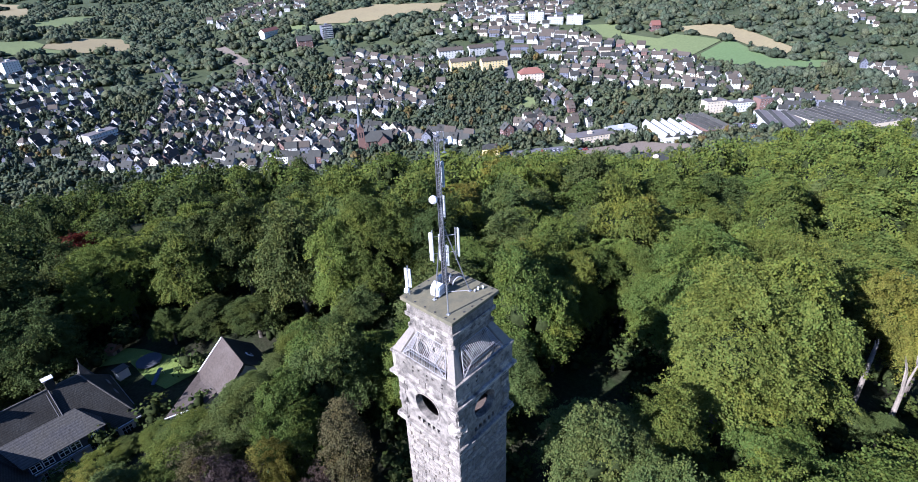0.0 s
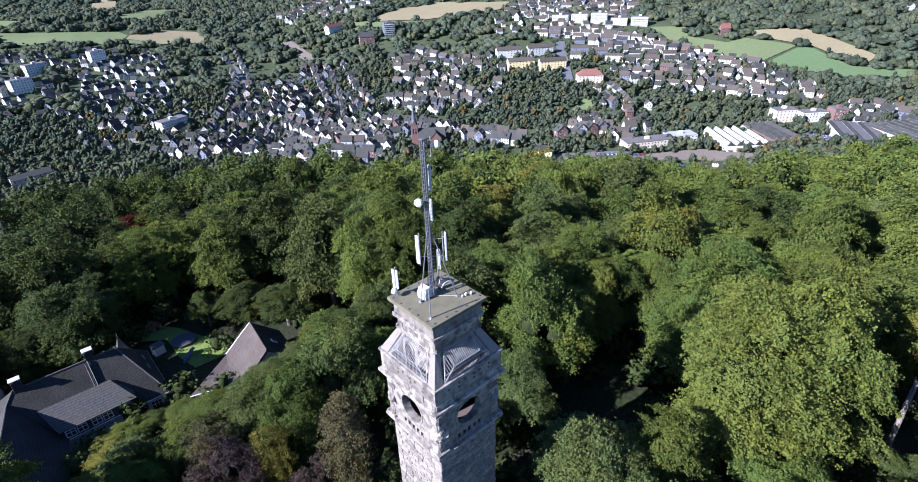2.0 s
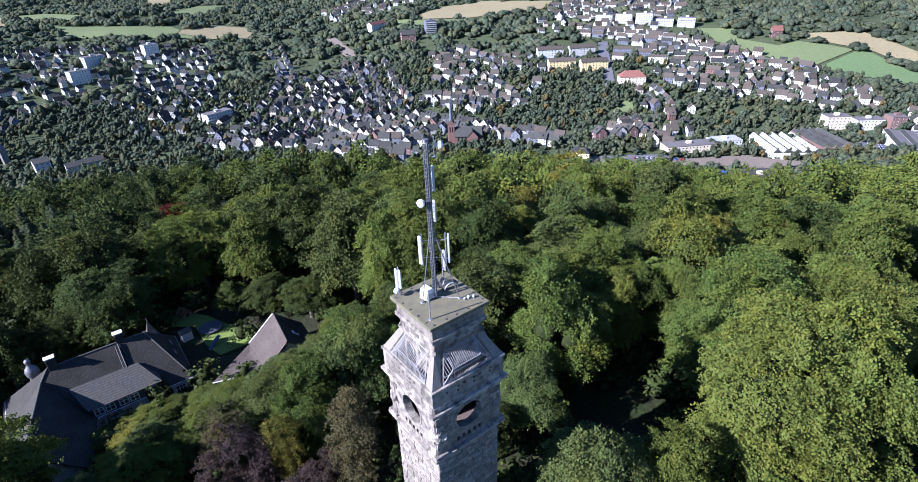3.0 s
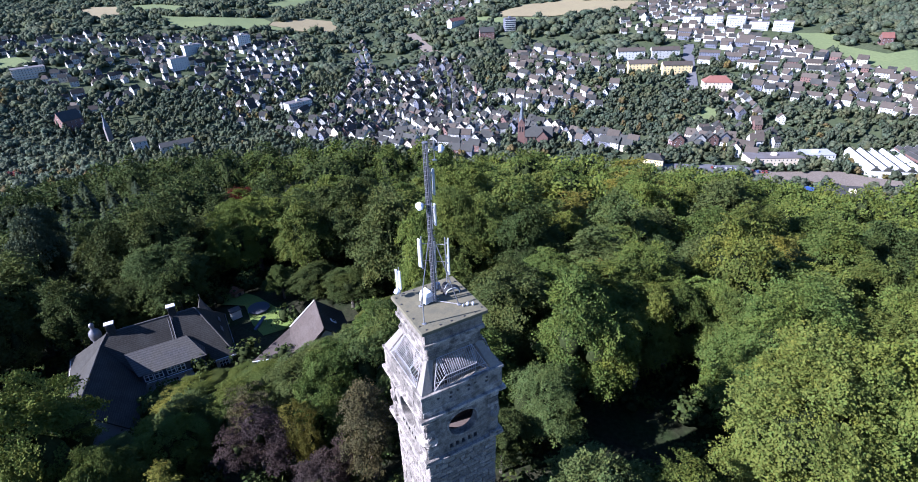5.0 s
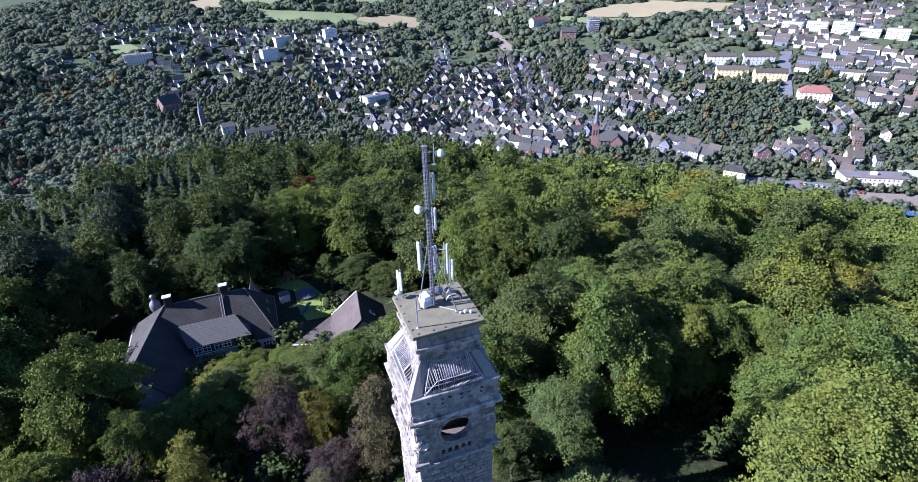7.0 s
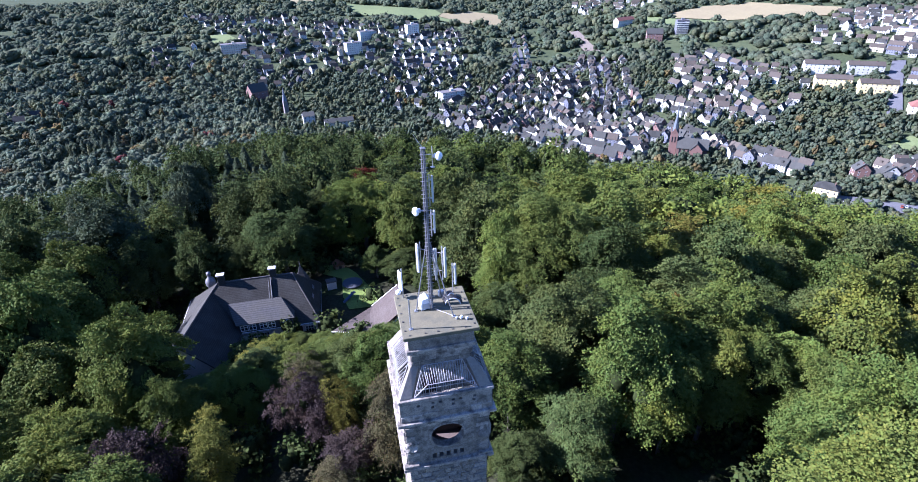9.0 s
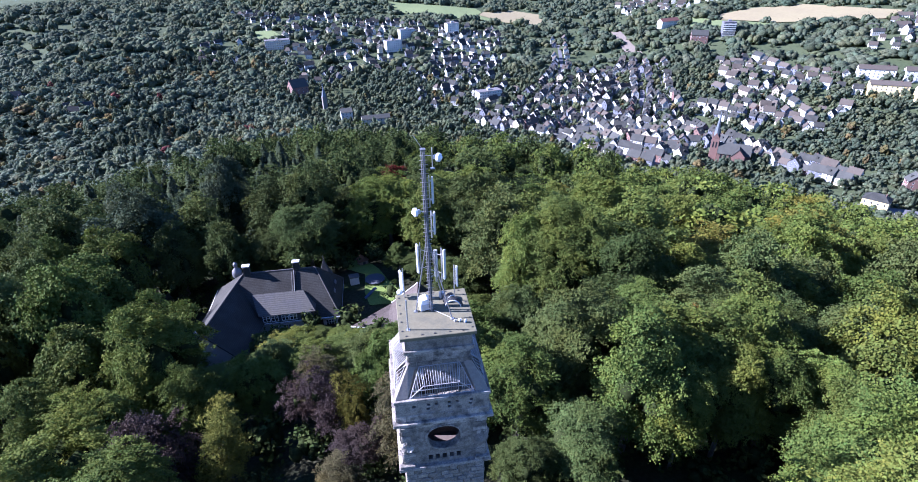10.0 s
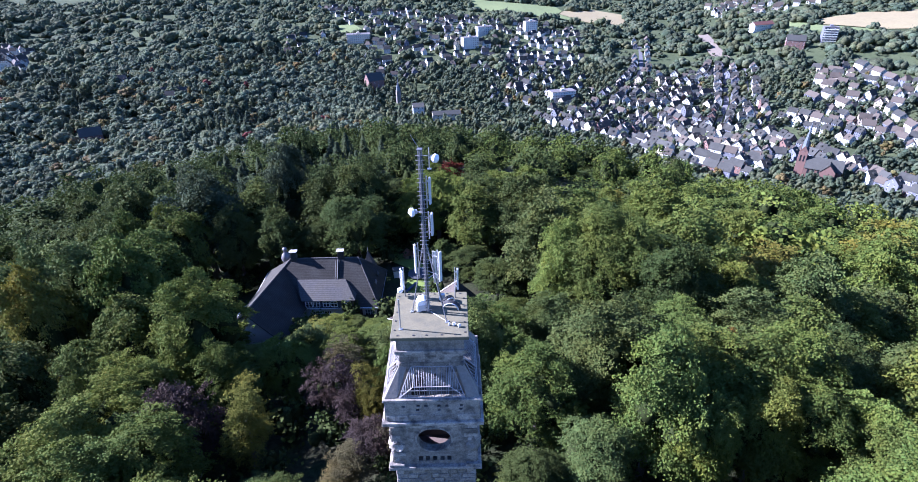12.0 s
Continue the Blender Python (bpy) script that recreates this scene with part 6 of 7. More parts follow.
# streets lined with houses: points of the middle line, forms, share of plots built
OLD = [TOWNHOUSE, TOWNHOUSE, GABLE, COTTAGE]
HILL = [COTTAGE, GABLE, VILLA_FORM, ROW]
STREETS = [
    ([(299, 478), (311, 435), (328, 402), (337, 368), (349, 339), (360, 312)], OLD, 0.95),
    ([(354, 686), (307, 568), (268, 502)], OLD, 1.0), ([(243, 559), (263, 487), (276, 461)], OLD, 0.95),
    ([(167, 471), (188, 434), (217, 402), (236, 380)], OLD, 0.95), ([(156, 565), (216, 646), (255, 712)], OLD, 0.75),
    ([(99, 552), (129, 497), (173, 524)], OLD, 0.8), ([(297, 862), (254, 706)], HILL, 0.6),
    ([(394, 552), (396, 511), (402, 482)], HILL, 0.9), ([(430, 605), (457, 573)], HILL, 0.9), ([(340, 514), (361, 484), (375, 450)], OLD, 0.9),
    ([(291, 665), (318, 654), (347, 699)], OLD, 0.8), ([(219, 548), (216, 470), (226, 436)], OLD, 0.95), ([(373, 673), (329, 568), (319, 519)], OLD, 0.9),
    ([(471, 621), (468, 565), (472, 534)], HILL, 0.85), ([(427, 500), (418, 444)], HILL, 0.75),
    ([(687, 330), (712, 264), (705, 208)], HILL, 0.85), ([(605, 280), (616, 230), (622, 184), (644, 143)], [GABLE, ROW, VILLA_FORM], 0.9),
    ([(620, 322), (645, 260), (644, 200)], HILL, 0.9), ([(539, 346), (517, 307)], [GABLE, VILLA_FORM], 0.9), ([(626, 103), (634, 73), (651, 40), (684, 8)], [ROW, GABLE, TOWNHOUSE], 0.95),
    ([(408, 296), (423, 264), (434, 242)], [TOWNHOUSE, GABLE, ROW], 0.9), ([(636, 528), (664, 460), (695, 393)], [ROW, ROW, GABLE], 0.9), ([(571, 450), (611, 395), (657, 333)], [FLATS, ROW, ROW], 0.9),
    ([(190, 480), (255, 425), (283, 412)], OLD, 0.9), ([(180, 600), (240, 590), (300, 610)], OLD, 0.8), ([(120, 600), (165, 640)], HILL, 0.7), ([(250, 520), (190, 520)], OLD, 0.85),
]
WALLS = [WALL_WHITE] * 8 + [WALL_SLATE] * 3 + [WALL_CREAM] * 2 + [WALL_BRICK]
for line, forms, share in STREETS:
    for side in (-1, 1):
        spare = 0.0
        for (x0, y0), (x1, y1) in zip(line, line[1:]):
            run = math.hypot(x1 - x0, y1 - y0)
            ux, uy = (x1 - x0) / run, (y1 - y0) / run
            s = spare
            while s < run:
                form = rng_town.choice(forms)
                scale = rng_town.uniform(0.72, 0.90)
                across = form.w > 12 or rng_town.random() < 0.6
                front, depth = (form.w, form.d) if across else (form.d, form.w)
                front, depth = front * scale, depth * scale
                c, off = s + front / 2, side * (4.2 + depth / 2 + rng_town.uniform(0, 1.5))
                x, y = x0 + ux * c - uy * off, y0 + uy * c + ux * off
                if rng_town.random() < share and math.hypot(x - 288, y - 384) > 24 and not in_field(x, y) and keeps_clear(x, y, 0.28 * max(front, depth)):
                    wall, roof = rng_town.choice(WALLS), rng_town.choice([ROOF_SLATE] * 4 + [ROOF_BROWN] if forms is OLD else [ROOF_BROWN, ROOF_BROWN, ROOF_SLATE])
                    place_house(form, x, y, math.degrees(math.atan2(uy, ux)) + (0 if across else 90) + rng_town.gauss(0, 2.5), wall, roof,
                                f"{FORM_WORDS[form]} with {WALL_WORDS[wall]} and {ROOF_WORDS[roof]}", windows=math.hypot(x, y) < 560, scale=scale)
                s += front + (0.3 if forms is OLD else rng_town.uniform(1.5, 6))
            spare = s - run
    for (x0, y0), (x1, y1) in zip(line, line[1:]):
        run = math.hypot(x1 - x0, y1 - y0)
        nx, ny = -(y1 - y0) / run * 2.6, (x1 - x0) / run * 2.6
        add_field([(x0 + nx, y0 + ny), (x1 + nx, y1 + ny), (x1 - nx, y1 - ny), (x0 - nx, y0 - ny)], ASPHALT, "narrow asphalt street lined with houses", "road", 20, 0.4)

# ---- buildings that stand out in the valley ----
def church(x, y, turn):
    z = float(ground(x, y))
    ob = thing("church", pose(x, y, z, 0, 0, turn), "red brick church with a tall slender slate spire", "church")
    part("tower", block(-3.2, 3.2, -3.2, 3.2, -3, 20, WALL_BRICK, 0.2), ob)
    for a in range(4):
        bm = bmesh.new()
        prism(bm, [(-3.1, 20), (3.1, 20), (0, 25)], 0.6, pose(0, 0, 0, 0, 0, 90 * a) @ Matrix.Translation((0, -3.2, 0)))
        part("gable", (bm, WALL_BRICK), ob)
        for dx in (-1.2, 1.2):
            w = part("belfry_window", block(-0.5, 0.5, -0.08, 0.1, 12, 17, GLASS), ob, m=pose(0, 0, 0, 0, 0, 90 * a) @ Matrix.Translation((dx, -3.22, 0)))
    bm = bmesh.new()
    lathe(bm, [(3.3, 20), (2.1, 25), (1.1, 34), (0.10, 44)], 8)
    part("spire", (bm, SPIRE), ob)
    bm = bmesh.new()
    prism(bm, [(-6.5, -3), (6.5, -3), (6.5, 9), (0, 16), (-6.5, 9)], 26, pose(3.2, 0, 0, 0, 0, -90) @ Matrix.Scale(-1, 4, (0, 1, 0)) @ Matrix.Scale(-1, 4, (0, 1, 0)))
    part("nave", (bm, WALL_BRICK), ob)
    bm = bmesh.new()
    prism(bm, roof_outline(13, 9, 7.2, 0.7), 26.5, pose(3.2, 0, 0, 0, 0, -90))
    part("roof", (bm, ROOF_SLATE), ob)
    bm = bmesh.new()
    prism(bm, [(-5, -3), (5, -3), (5, 9), (0, 14.5), (-5, 9)], 22, pose(20, -11, 0))
    part("transept", (bm, WALL_BRICK), ob)
    bm = bmesh.new()
    prism(bm, roof_outline(10, 9, 5.7, 0.6), 22.6, pose(20, -11.3, 0))
    part("transept_roof", (bm, ROOF_SLATE), ob)
    for s in (-1, 1):
        for i in range(3):
            part("window", block(-0.7, 0.7, -0.08, 0.1, 3, 8, GLASS), ob, m=pose(6.5 + 3.6 * i, s * 6.53, 0))
    HOUSES.extend([(x, y, 9), (x + 12, y - 6, 14)])
    return ob


church(286, 385, -35)
# a second, smaller church among trees
ob = thing("church", pose(-63, 612, float(ground(-63, 612)), 0, 0, 20), "small dark stone church with a pointed spire", "church")
part("tower", block(-2.4, 2.4, -2.4, 2.4, -2, 15, STONE_DARK), ob)
bm = bmesh.new()
lathe(bm, [(2.9, 15), (1.2, 22), (0.06, 30)], 8)
part("spire", (bm, SPIRE), ob)
HOUSES.append((-63, 612, 8))


def slab_block(x, y, turn, w, d, storeys, wall, label, name="apartment_block", bays=None, roof=ROOF_FLAT, balconies=False):
    """A flat-roofed block with rows of windows and a parapet."""
    z = float(ground(x, y))
    h = storeys * 2.9 + 0.6
    ob = thing(name, pose(x, y, z, 0, 0, turn), label, "building")
    part("wall", block(-w / 2, w / 2, -d / 2, d / 2, -3, h, wall, 0.1), ob)
    part("roof", block(-w / 2 - 0.2, w / 2 + 0.2, -d / 2 - 0.2, d / 2 + 0.2, h, h + 0.35, roof), ob)
    part("lift_house", block(-2, 2, -1.6, 1.6, h + 0.35, h + 2.6, wall), ob)
    bays = bays or int(w / 3.2)
    for k in range(storeys):
        for i in range(bays):
            bx = (i - (bays - 1) / 2) * w / bays
            part("window", WINDOW, ob, m=pose(bx, -d / 2, 1.1 + 2.9 * k))
        if balconies:
            part("balcony", block(-w / 2 + 0.4, w / 2 - 0.4, -d / 2 - 1.2, -d / 2, 0.3 + 2.9 * k, 1.2 + 2.9 * k, WALL_WHITE), ob)
    HOUSES.append((x, y, 0.55 * max(w, d)))
    return ob


slab_block(128, 899, 15, 20, 12, 6, WALL_WHITE, "white six-storey block of flats among trees")
slab_block(28, 826, 20, 24, 12, 5, WALL_WHITE, "white five-storey block of flats among trees")
slab_block(53, 884, 20, 26, 12, 5, WALL_WHITE, "pale block of flats behind trees")
slab_block(-142, 848, 10, 36, 14, 4, WALL_CREAM, "broad terraced concrete building on the slope", balconies=True)
slab_block(502, 722, -20, 17, 12, 6, WALL_SLATE, "grey high block with white balconies", balconies=True)
slab_block(130, 610, 15, 30, 13, 4, WALL_WHITE, "white four-storey building with balconies", balconies=True)
slab_block(578, 158, -38, 22, 12, 4, WALL_CREAM, "plain four-storey office block by the works")
slab_block(592, 136, -38, 26, 11, 3, WALL_WHITE, "white row with attic gables by the works")
slab_block(604, 118, -38, 14, 12, 4, WALL_BRICK, "red brick block beside the works")
for i in range(5):
    slab_block(700 + 14 * i, 540 - 26 * i, -62, 24, 12, 3 + (i % 3), WALL_WHITE, "white stepped block of flats with balconies", balconies=True)
place_house(FLATS, 540, 424, 148, WALL_YELLOW, ROOF_BROWN, "long yellow apartment house with a brown roof", "large houses of the valley")
place_house(FLATS, 515, 455, 148, WALL_YELLOW, ROOF_BROWN, "long yellow apartment house with a brown roof", "large houses of the valley")
place_house(FLATS, 560, 462, 148, WALL_WHITE, ROOF_BROWN, "long white apartment house with a brown roof", "large houses of the valley")
place_house(FLATS, 530, 490, 148, WALL_WHITE, ROOF_BROWN, "long white apartment house with a brown roof", "large houses of the valley")
SCHOOL = House(30, 14, 10, 6, 3, 7, chimneys=2, hip=7)
place_house(SCHOOL, 540, 366, 140, WALL_CREAM, ROOF_RED, "large cream school house with a red tiled hip roof", "large houses of the valley")
place_house(House(16, 11, 8, 3.6, 2, 4, hip=5), 343, 271, 125, WALL_YELLOW, ROOF_SLATE, "pale yellow station house with a hipped roof", "large houses of the valley")
place_house(House(30, 9, 6, 3, 2, 8), -6, 549, 8, WALL_WHITE, ROOF_SLATE, "long low white school building", "large houses of the valley")
place_house(House(12, 12, 12, 3, 4, 3), -37, 560, 8, WALL_WHITE, ROOF_SLATE, "white gabled building beside a school", "large houses of the valley")
place_house(House(38, 11, 8, 4, 2, 9), 477, 848, 20, WALL_WHITE, ROOF_RED, "long white institution with a red roof", "large houses of the valley")
place_house(House(20, 16, 12, 8, 3, 4), -97, 660, 30, WALL_BRICK, ROOF_SLATE, "large red brick gabled hall among trees", "large houses of the valley")


def shed(x, y, turn, w, d, h, bays, label, tooth=2.6, roof=ROOF_SLATE, pale=ROOF_PALE, wall=WALL_WHITE):
    """A works hall with a saw-tooth roof, each tooth dark on its long side and glazed pale on its steep side."""
    z = float(ground(x, y))
    ob = thing("factory_hall", pose(x, y, z, 0, 0, turn), label, "factory")
    part("wall", block(-w / 2, w / 2, -d / 2, d / 2, -4, h, wall), ob)
    step = w / bays
    for i in range(bays):
        x0 = -w / 2 + i * step
        bm = bmesh.new()
        prism(bm, [(x0, h), (x0 + step * 0.98, h), (x0 + step * 0.3, h + tooth)], d, Matrix.Translation((0, -d / 2, 0)))
        part("roof_tooth", (bm, roof), ob)
        bm = bmesh.new()
        prism(bm, [(x0 + 0.02, h + 0.1), (x0 + step * 0.28, h + tooth + 0.05), (x0 + step * 0.28 - 0.12, h + tooth + 0.1), (x0 - 0.10, h + 0.15)], d * 0.96, Matrix.Translation((0, -d / 2 * 0.96, 0)))
        part("skylight", (bm, pale), ob)
    HOUSES.append((x, y, 0.5 * max(w, d)))
    return ob


shed(495, 165, -41, 42, 50, 6, 5, "works hall with a grey and white saw-tooth roof", 3.0)
shed(525, 146, -36, 30, 50, 6.5, 4, "grey saw-tooth works hall beside another", 2.2, ROOF_FLAT, ROOF_SLATE, wall=WALL_BRICK)
shed(603, 41, -34, 92, 60, 7, 12, "long works hall with a low ribbed roof", 1.4, ROOF_FLAT, ROOF_SLATE, wall=WALL_CREAM)
shed(552, 84, -60, 36, 70, 6, 3, "dark flat works hall with pale edges", 1.0, ROOF_FLAT, ROOF_SLATE)
slab_block(433, 222, -31, 46, 15, 2, WALL_CREAM, "long low workshop with a pale flat roof", "workshop", roof=ROOF_FLAT)
slab_block(469, 208, -31, 28, 15, 2, WALL_WHITE, "low workshop with a pale flat roof", "workshop", roof=ROOF_PALE)
slab_block(420, 150, -45, 40, 26, 1, WALL_CREAM, "low shed with a dark flat roof", "workshop", roof=ROOF_SLATE)


for x, y, wall, words in ((410, 281, WALL_WHITE, "white"), (421, 276, WALL_BRICK, "red brick"), (432, 272, WALL_SLATE, "dark slate-hung"), (393, 291, WALL_BRICK, "dark red brick")):
    place_house(TOWNHOUSE, x, y, 62, wall, ROOF_SLATE, f"three-storey {words} town house near the station", "large houses of the valley")
place_house(GABLE, 783, 320, -40, WALL_BRICK, ROOF_RED, "red-roofed farmhouse among trees by a meadow", "large houses of the valley")
place_house(House(22, 12, 11, 6, 3, 5, chimneys=2), 455, 715, -25, WALL_BRICK, ROOF_SLATE, "large red brick house among trees on the slope", "large houses of the valley")

place_house(House(18, 12, 9, 6, 3, 4), -336, 462, 30, WALL_BRICK, ROOF_SLATE, "large brick house with a slate roof in the wooded valley", "large houses of the valley")
for x, y, turn in ((-384, 617, 20), (-372, 606, 70), (-308, 569, 10), (-318, 580, 60), (-300, 582, 25)):
    place_house(COTTAGE, x, y, turn, WALL_WHITE, ROOF_SLATE, "small white house among the trees of the valley", "houses of the wooded valley")

# ---- outlying rows of houses, too many to count ----
def rows_of_houses(name, label, spots, forms, wall, roof):
    verts, tris, index = [], [], []
    n = 0
    ready = {f: f.arrays() for f in set(forms)}
    for (x, y, turn), form in zip(spots, forms):
        v, t, k = ready[form]
        a = radians(turn)
        m = np.array([[math.cos(a), -math.sin(a), 0], [math.sin(a), math.cos(a), 0], [0, 0, 1]])
        verts.append(v @ m.T * (0.68 + 0.16 * math.sin(x * 7.1) ** 2) + [x, y, float(ground(x, y)) + 0.6])
        tris.append(t + n)
        index.append(k)
        n += len(v)
    return tagged(new(name, quads_mesh(name, np.vstack(verts), np.vstack(tris), [wall, roof, WALL_BRICK, GLASS], np.concatenate(index), smooth=False)), label, "houses", kind="stuff")


# houses between the streets: outline, how many, turn of the rows, forms, walls, roofs
PLAIN = [WALL_WHITE] * 6 + [WALL_CREAM, WALL_SLATE]
DARK, MIXED = [ROOF_SLATE] * 6 + [ROOF_BROWN], [ROOF_BROWN, ROOF_BROWN, ROOF_SLATE]
ZONES = [
    ([(219, 676), (280, 683), (357, 659), (323, 538), (313, 482), (353, 393), (242, 385), (147, 468), (96, 524), (154, 590)], 66, 25, [TOWNHOUSE, TOWNHOUSE, GABLE, COTTAGE], WALLS, DARK),
    ([(135, 992), (213, 919), (165, 723), (168, 624), (98, 530), (46, 625)], 70, 40, [GABLE, GABLE, COTTAGE, VILLA_FORM], PLAIN, DARK),
    ([(-260, 1130), (-128, 1072), (0, 998), (81, 1006), (193, 923), (202, 800), (125, 651), (54, 697), (-33, 755), (-57, 691), (-114, 710), (-131, 866), (-178, 971)], 190, 15, [COTTAGE, COTTAGE, GABLE, VILLA_FORM], PLAIN, DARK),
    ([(426, 631), (494, 530), (523, 515), (490, 455), (422, 420), (391, 425), (341, 499), (396, 526)], 46, -40, [COTTAGE, GABLE, GABLE], PLAIN, MIXED),
    ([(661, 653), (814, 707), (994, 548), (753, 471), (666, 441), (628, 508), (593, 567)], 150, -38, [COTTAGE, COTTAGE, GABLE, ROW], PLAIN, MIXED),
    ([(664, 525), (715, 425), (698, 336), (694, 278), (666, 147), (631, 136), (586, 275), (569, 347), (612, 396)], 85, -62, [COTTAGE, GABLE, GABLE, ROW], PLAIN, MIXED),
    ([(639, 121), (717, 1), (664, -5), (591, 98)], 22, -57, [TOWNHOUSE, GABLE, ROW], PLAIN + [WALL_BRICK], MIXED),
    ([(1117, 185), (1136, 141), (978, 76), (979, 104)], 22, -70, [COTTAGE, GABLE], PLAIN, MIXED),
    ([(1200, 133), (1233, 64), (1110, 50), (1124, 103)], 26, -70, [COTTAGE, GABLE, ROW], PLAIN, MIXED),
    ([(812, 79), (784, 10), (728, 2), (776, 49)], 18, -70, [COTTAGE, GABLE], PLAIN, MIXED),
    ([(496, 1104), (680, 1216), (691, 1098), (652, 970), (559, 956), (478, 1005)], 75, -30, [COTTAGE, GABLE], PLAIN, MIXED),
    ([(-650, 794), (-596, 781), (-522, 668), (-555, 660)], 20, 35, [COTTAGE, GABLE], PLAIN, MIXED),
    ([(-259, 871), (-197, 863), (-174, 743), (-219, 726)], 14, 20, [COTTAGE, GABLE], PLAIN, MIXED),
    ([(510, 335), (553, 292), (443, 228), (383, 290), (416, 316)], 15, -40, [GABLE, TOWNHOUSE, VILLA_FORM], PLAIN + [WALL_BRICK], MIXED),
]
for outline, count, turn, forms, walls, roofs in ZONES:
    xs, ys = [p[0] for p in outline], [p[1] for p in outline]
    made = 0
    for attempt in range(count * 40):
        if made >= count:
            break
        x, y = rng_town.uniform(min(xs), max(xs)), rng_town.uniform(min(ys), max(ys))
        form = rng_town.choice(forms)
        if not inside(outline, x, y) or in_grove(x, y) or in_field(x, y) or math.hypot(x - 288, y - 384) < 26 or not keeps_clear(x, y, 0.36 * max(form.w, form.d)):
            continue
        wall, roof = rng_town.choice(walls), rng_town.choice(roofs)
        place_house(form, x, y, turn + rng_town.choice((0, 0, 90, 180)) + rng_town.gauss(0, 15), wall, roof,
                    f"{FORM_WORDS[form]} with {WALL_WORDS[wall]} and {ROOF_WORDS[roof]}", windows=math.hypot(x, y) < 540, scale=rng_town.uniform(0.78, 0.95))
        made += 1
for (wall, roof), rows in FAR_PLOTS.items():
    rows_of_houses("houses_outlying", f"distant houses with {WALL_WORDS[wall]} and roofs like {ROOF_WORDS[roof]}", [p for p, f in rows], [f for p, f in rows], wall, roof)


# ---- trees of the valley and the far woods ----
def bare(x, y, r, b):
    return not in_field(x, y)


CELLS = {}
for a, b, c in HOUSES:
    CELLS.setdefault((int(a // 30), int(b // 30)), []).append((a, b, c))


def off_houses(x, y, margin):
    k = (int(x // 30), int(y // 30))
    return all((x - a) ** 2 + (y - b) ** 2 > (c * 0.62 + margin) ** 2 for i in (-1, 0, 1) for j in (-1, 0, 1) for a, b, c in CELLS.get((k[0] + i, k[1] + j), ()))


FORMS_TOWN = lumps_of(90, 10, 5.0, 8.0, 8, 0, 44, 0.95)
FORMS_VALLEY = lumps_of(130, 12, 5.5, 9.5, 13, 0, 110, 1.15)
VALLEY_SPRUCES = spruce_forms(160, 5, 150, 1.5)
FORMS_FAR = lumps_of(110, 5, 6.0, 9.0, 2, 0, 8, 1.2)
FORMS_CLUMP = lumps_of(120, 8, 13.0, 7.0, 9, 0, 22, 1.6)
town_trees = scatter(rng_wood, 5600, (-12, 100), (320, 740), 2.6, lambda x, y, r, b: bare(x, y, r, b) and off_houses(x, y, 2.3) and (((x - 275) / 105) ** 2 + ((y - 490) / 115) ** 2 > 1 or math.sin(x * 12.9 + y * 78.2) > -0.3), (0.4, 1.3), (0.5, 1.4))
valley_wood = scatter(rng_wood, 2700, (-60, -8), (310, 820), 2.5, lambda x, y, r, b: bare(x, y, r, b) and off_houses(x, y, 3), (0.6, 2.3), (0.7, 1.6))
clumps = scatter(rng_wood, 5600, (-58, 98), (710, 1700), 5.6, lambda x, y, r, b: bare(x, y, r, b) and off_houses(x, y, 8), (0.55, 1.3), (0.6, 1.6))
far_trees = scatter(rng_wood, 2600, (-20, 98), (700, 1500), 5.0, lambda x, y, r, b: bare(x, y, r, b) and off_houses(x, y, 3.5), (0.5, 1.0), (0.5, 1.1))
# groves: kinds of tree stand together
groves = collections.defaultdict(list)
for i, row in enumerate(valley_wood):
    grove = math.sin(row[0] / 31 + 1.3 * math.sin(row[1] / 47)) + math.sin(row[1] / 37 + row[0] / 90) + rng_wood.gauss(0, 0.55)
    kind = "red" if i % 130 == 0 else "warm" if i % 15 == 0 else "spruce" if grove < -1.5 else "dark" if grove < -1.05 else "green" if grove < -0.5 else "pale"
    groves[kind].append(row)
for kind, words, mat in (("pale", "rounded pale grey-green trees of the wooded valley side", LEAF_VALLEY_HAZED), ("dark", "dark green trees of the wooded valley side", LEAF_FAR_DARK_HAZED), ("green", "green trees of the wooded valley side", LEAF_FAR_HAZED),
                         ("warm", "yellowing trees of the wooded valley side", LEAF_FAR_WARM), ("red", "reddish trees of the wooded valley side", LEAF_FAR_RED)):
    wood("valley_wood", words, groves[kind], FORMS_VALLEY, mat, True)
wood("valley_wood", "dark pointed spruces of the wooded valley side", [(x, y, z, w * 0.9, h * 0.52, a) for x, y, z, w, h, a in groves["spruce"]], VALLEY_SPRUCES, LEAF_FAR_DARK_HAZED, True)
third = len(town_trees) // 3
wood("valley_trees", "mixed green trees among the houses of the valley", town_trees[third:], FORMS_TOWN, LEAF_FAR_HAZED, True)
wood("valley_trees", "dark green trees among the houses of the valley", town_trees[:third - 170], FORMS_TOWN, LEAF_FAR_DARK_HAZED, True)
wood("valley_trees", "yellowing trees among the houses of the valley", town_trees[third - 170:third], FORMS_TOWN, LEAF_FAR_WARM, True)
wood("far_wood", "single trees among the houses on the far slopes", far_trees, FORMS_FAR, LEAF_FAR_DARK_HAZED, True)
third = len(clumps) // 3
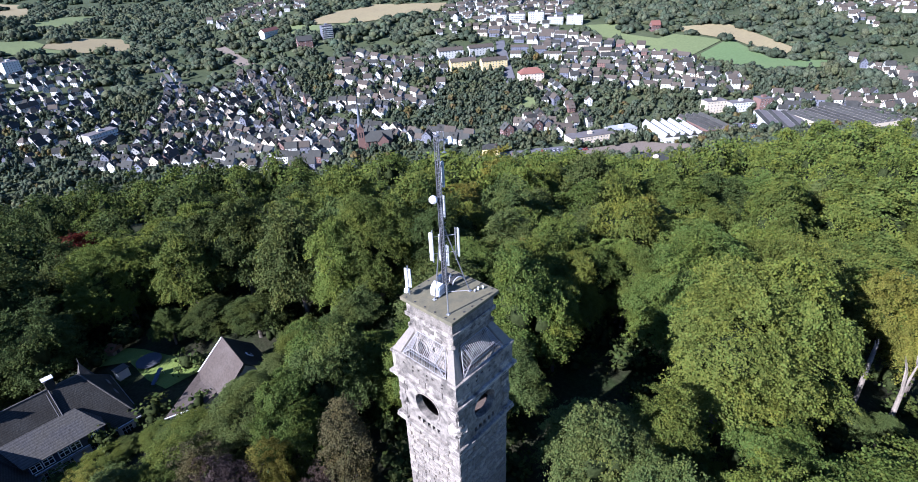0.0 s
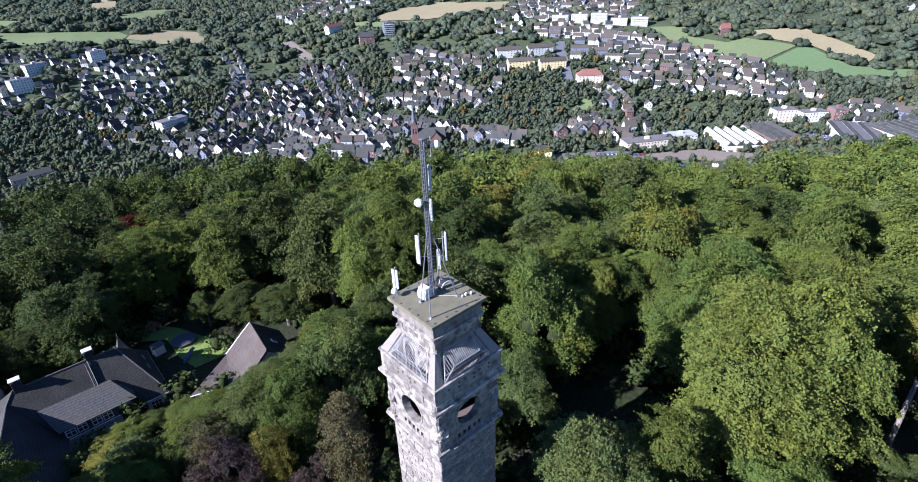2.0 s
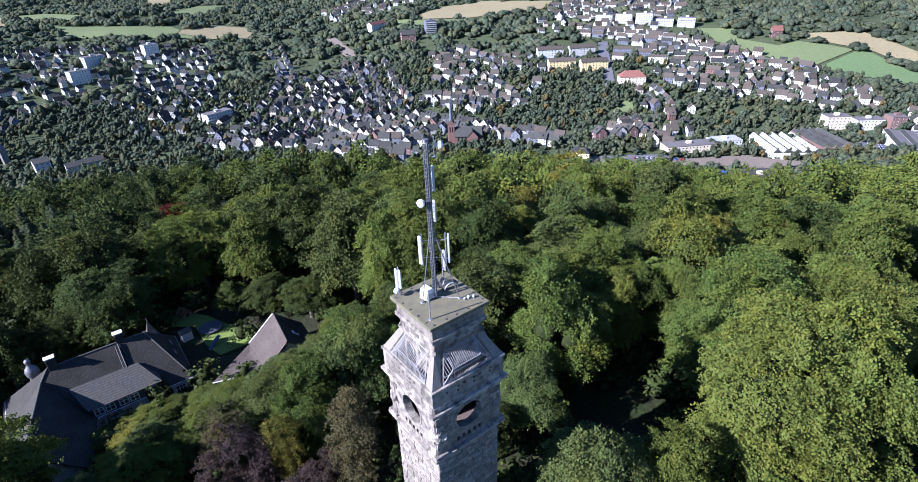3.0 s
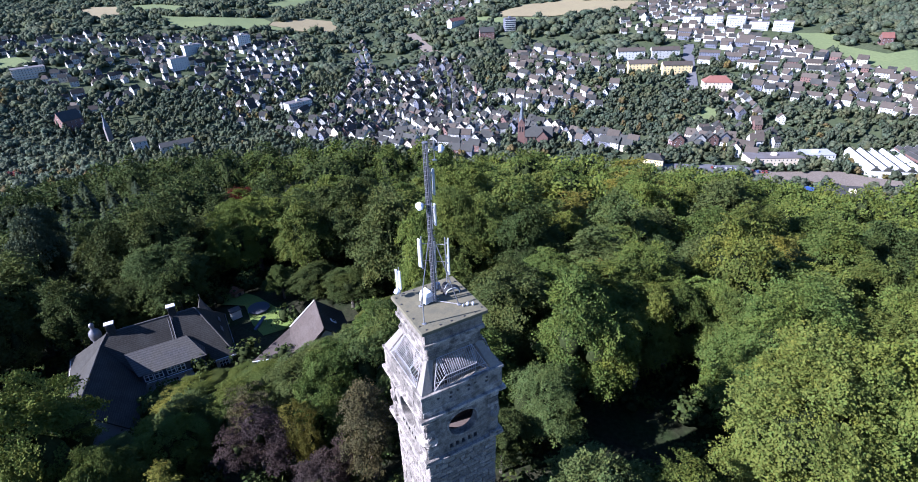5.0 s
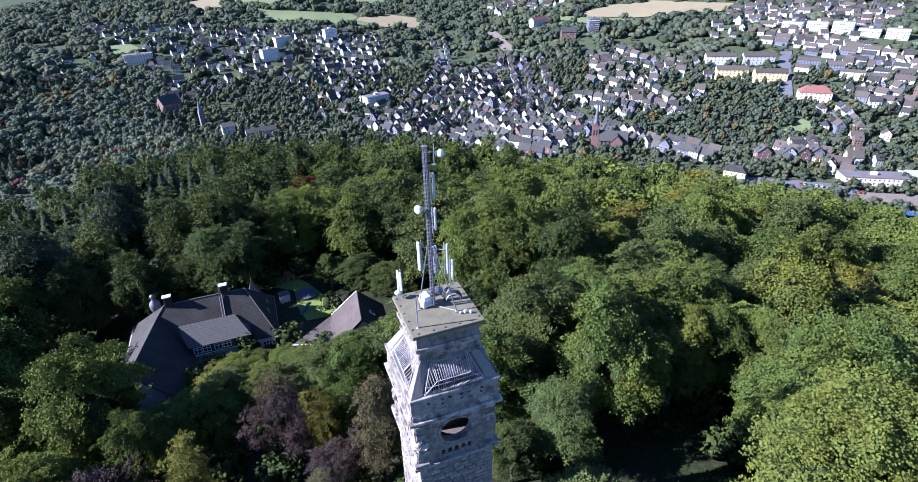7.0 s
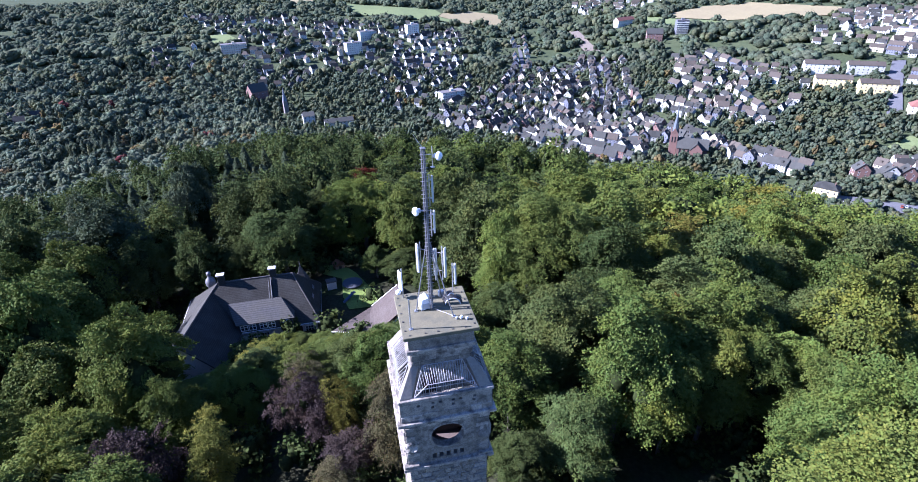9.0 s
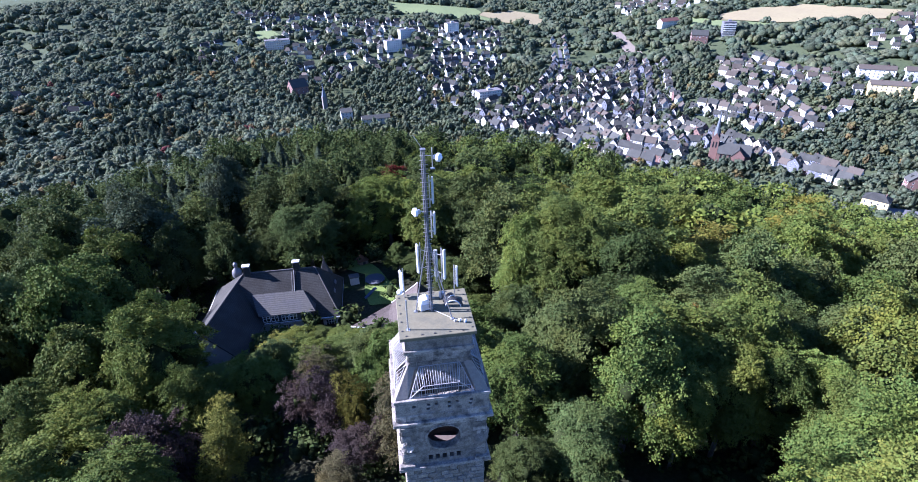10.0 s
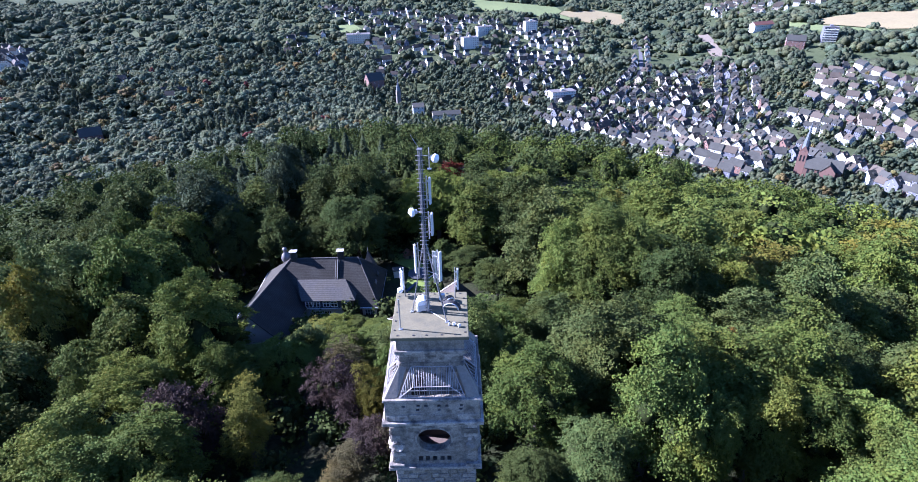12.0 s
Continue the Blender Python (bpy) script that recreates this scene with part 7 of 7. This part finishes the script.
wood("far_wood", "green woods on the far slopes", clumps[third:], FORMS_CLUMP, LEAF_FAR_HAZED, True)
wood("far_wood", "darker woods on the far slopes", clumps[:third], FORMS_CLUMP, LEAF_FAR_DARK_HAZED, True)
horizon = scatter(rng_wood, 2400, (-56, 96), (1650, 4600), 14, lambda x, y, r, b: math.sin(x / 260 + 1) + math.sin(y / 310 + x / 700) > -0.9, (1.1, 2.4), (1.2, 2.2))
wood("far_wood", "woods on the hills at the horizon", horizon, FORMS_CLUMP, LEAF_FAR_DARK_HAZED, True)

# ---- vehicles in the valley ----
def car(x, y, turn, paint, label, length=4.3, height=1.45, group="parked cars"):
    ob = thing("car", pose(x, y, float(ground(x, y)) + 1.55, 0, 0, turn), label, "car", group)
    half = length / 2
    bm = bmesh.new()
    prism(bm, [(-half, 0.3), (half, 0.3), (half, 0.75), (half * 0.55, 0.9), (-half * 0.8, 0.95), (-half, 0.8)], 1.75, Matrix.Translation((0, -0.87, 0)))
    bmesh.ops.bevel(bm, geom=bm.edges[:], offset=0.06, segments=1, affect="EDGES")
    part("body", (bm, paint), ob)
    bm = bmesh.new()
    prism(bm, [(-half * 0.72, 0.9), (half * 0.5, 0.9), (half * 0.18, height), (-half * 0.5, height)], 1.55, Matrix.Translation((0, -0.77, 0)))
    part("cabin", (bm, GLASS), ob)
    part("roof", block(-half * 0.5, half * 0.18, -0.72, 0.72, height - 0.02, height + 0.04, paint), ob)
    for wx in (-half * 0.62, half * 0.62):
        for wy in (-0.8, 0.8):
            part("wheel", tube((wx, wy - 0.1, 0.3), (wx, wy + 0.1, 0.3), 0.31, CABLE, 10), ob)
    return ob


PAINTS = {}
for word, color in (("silver", (0.42, 0.43, 0.45)), ("white", (0.7, 0.7, 0.7)), ("black", (0.03, 0.03, 0.032)), ("red", (0.27, 0.055, 0.035)), ("blue", (0.05, 0.10, 0.28)), ("grey", (0.18, 0.18, 0.19))):
    PAINTS[word] = material(f"{word} car paint", color, rough=0.3, grain=0.04, grain_size=0.5, specular=0.5)
rng_cars = random.Random(77)
for i in range(16):
    word = rng_cars.choice(list(PAINTS))
    row, slot = divmod(i, 8)
    car(523 + 3.0 * slot + 3 * row, 100 + 1.2 * slot + 9 * row, 40 + rng_cars.gauss(0, 3), PAINTS[word], f"{word} car parked in the works yard")
for i in range(12):
    word = rng_cars.choice(list(PAINTS))
    car(378 + 2.6 * i, 240 - 2.9 * i + rng_cars.gauss(0, 0.6), 40 + rng_cars.gauss(0, 4), PAINTS[word], f"{word} car parked in the station car park")
for i in range(7):
    word = rng_cars.choice(("silver", "white", "black", "grey", "blue"))
    car(326 + 5.5 * i, 276 - 5.2 * i + rng_cars.gauss(0, 1.5), -44 + rng_cars.gauss(0, 8), PAINTS[word], f"{word} car parked by the station")


def lorry(x, y, turn, paint, label):
    ob = thing("lorry", pose(x, y, float(ground(x, y)) + 1.55, 0, 0, turn), label, "lorry")
    part("box_body", block(-4.2, 2.2, -1.25, 1.25, 0.9, 3.4, paint, 0.08), ob)
    part("cab", block(2.4, 4.2, -1.2, 1.2, 0.6, 2.9, paint, 0.15), ob)
    part("windscreen", block(4.15, 4.24, -1.05, 1.05, 1.7, 2.6, GLASS), ob)
    part("chassis", block(-4.1, 4.0, -1.0, 1.0, 0.55, 0.9, CABLE), ob)
    for wx in (-3.0, -1.8, 3.2):
        for wy in (-1.05, 1.05):
            part("wheel", tube((wx, wy - 0.16, 0.5), (wx, wy + 0.16, 0.5), 0.5, CABLE, 12), ob)
    return ob


lorry(353, 250, -50, PAINTS["red"], "red box lorry standing in the station yard")
lorry(401, 172, -45, PAINTS["blue"], "blue box lorry beside the railway yard")
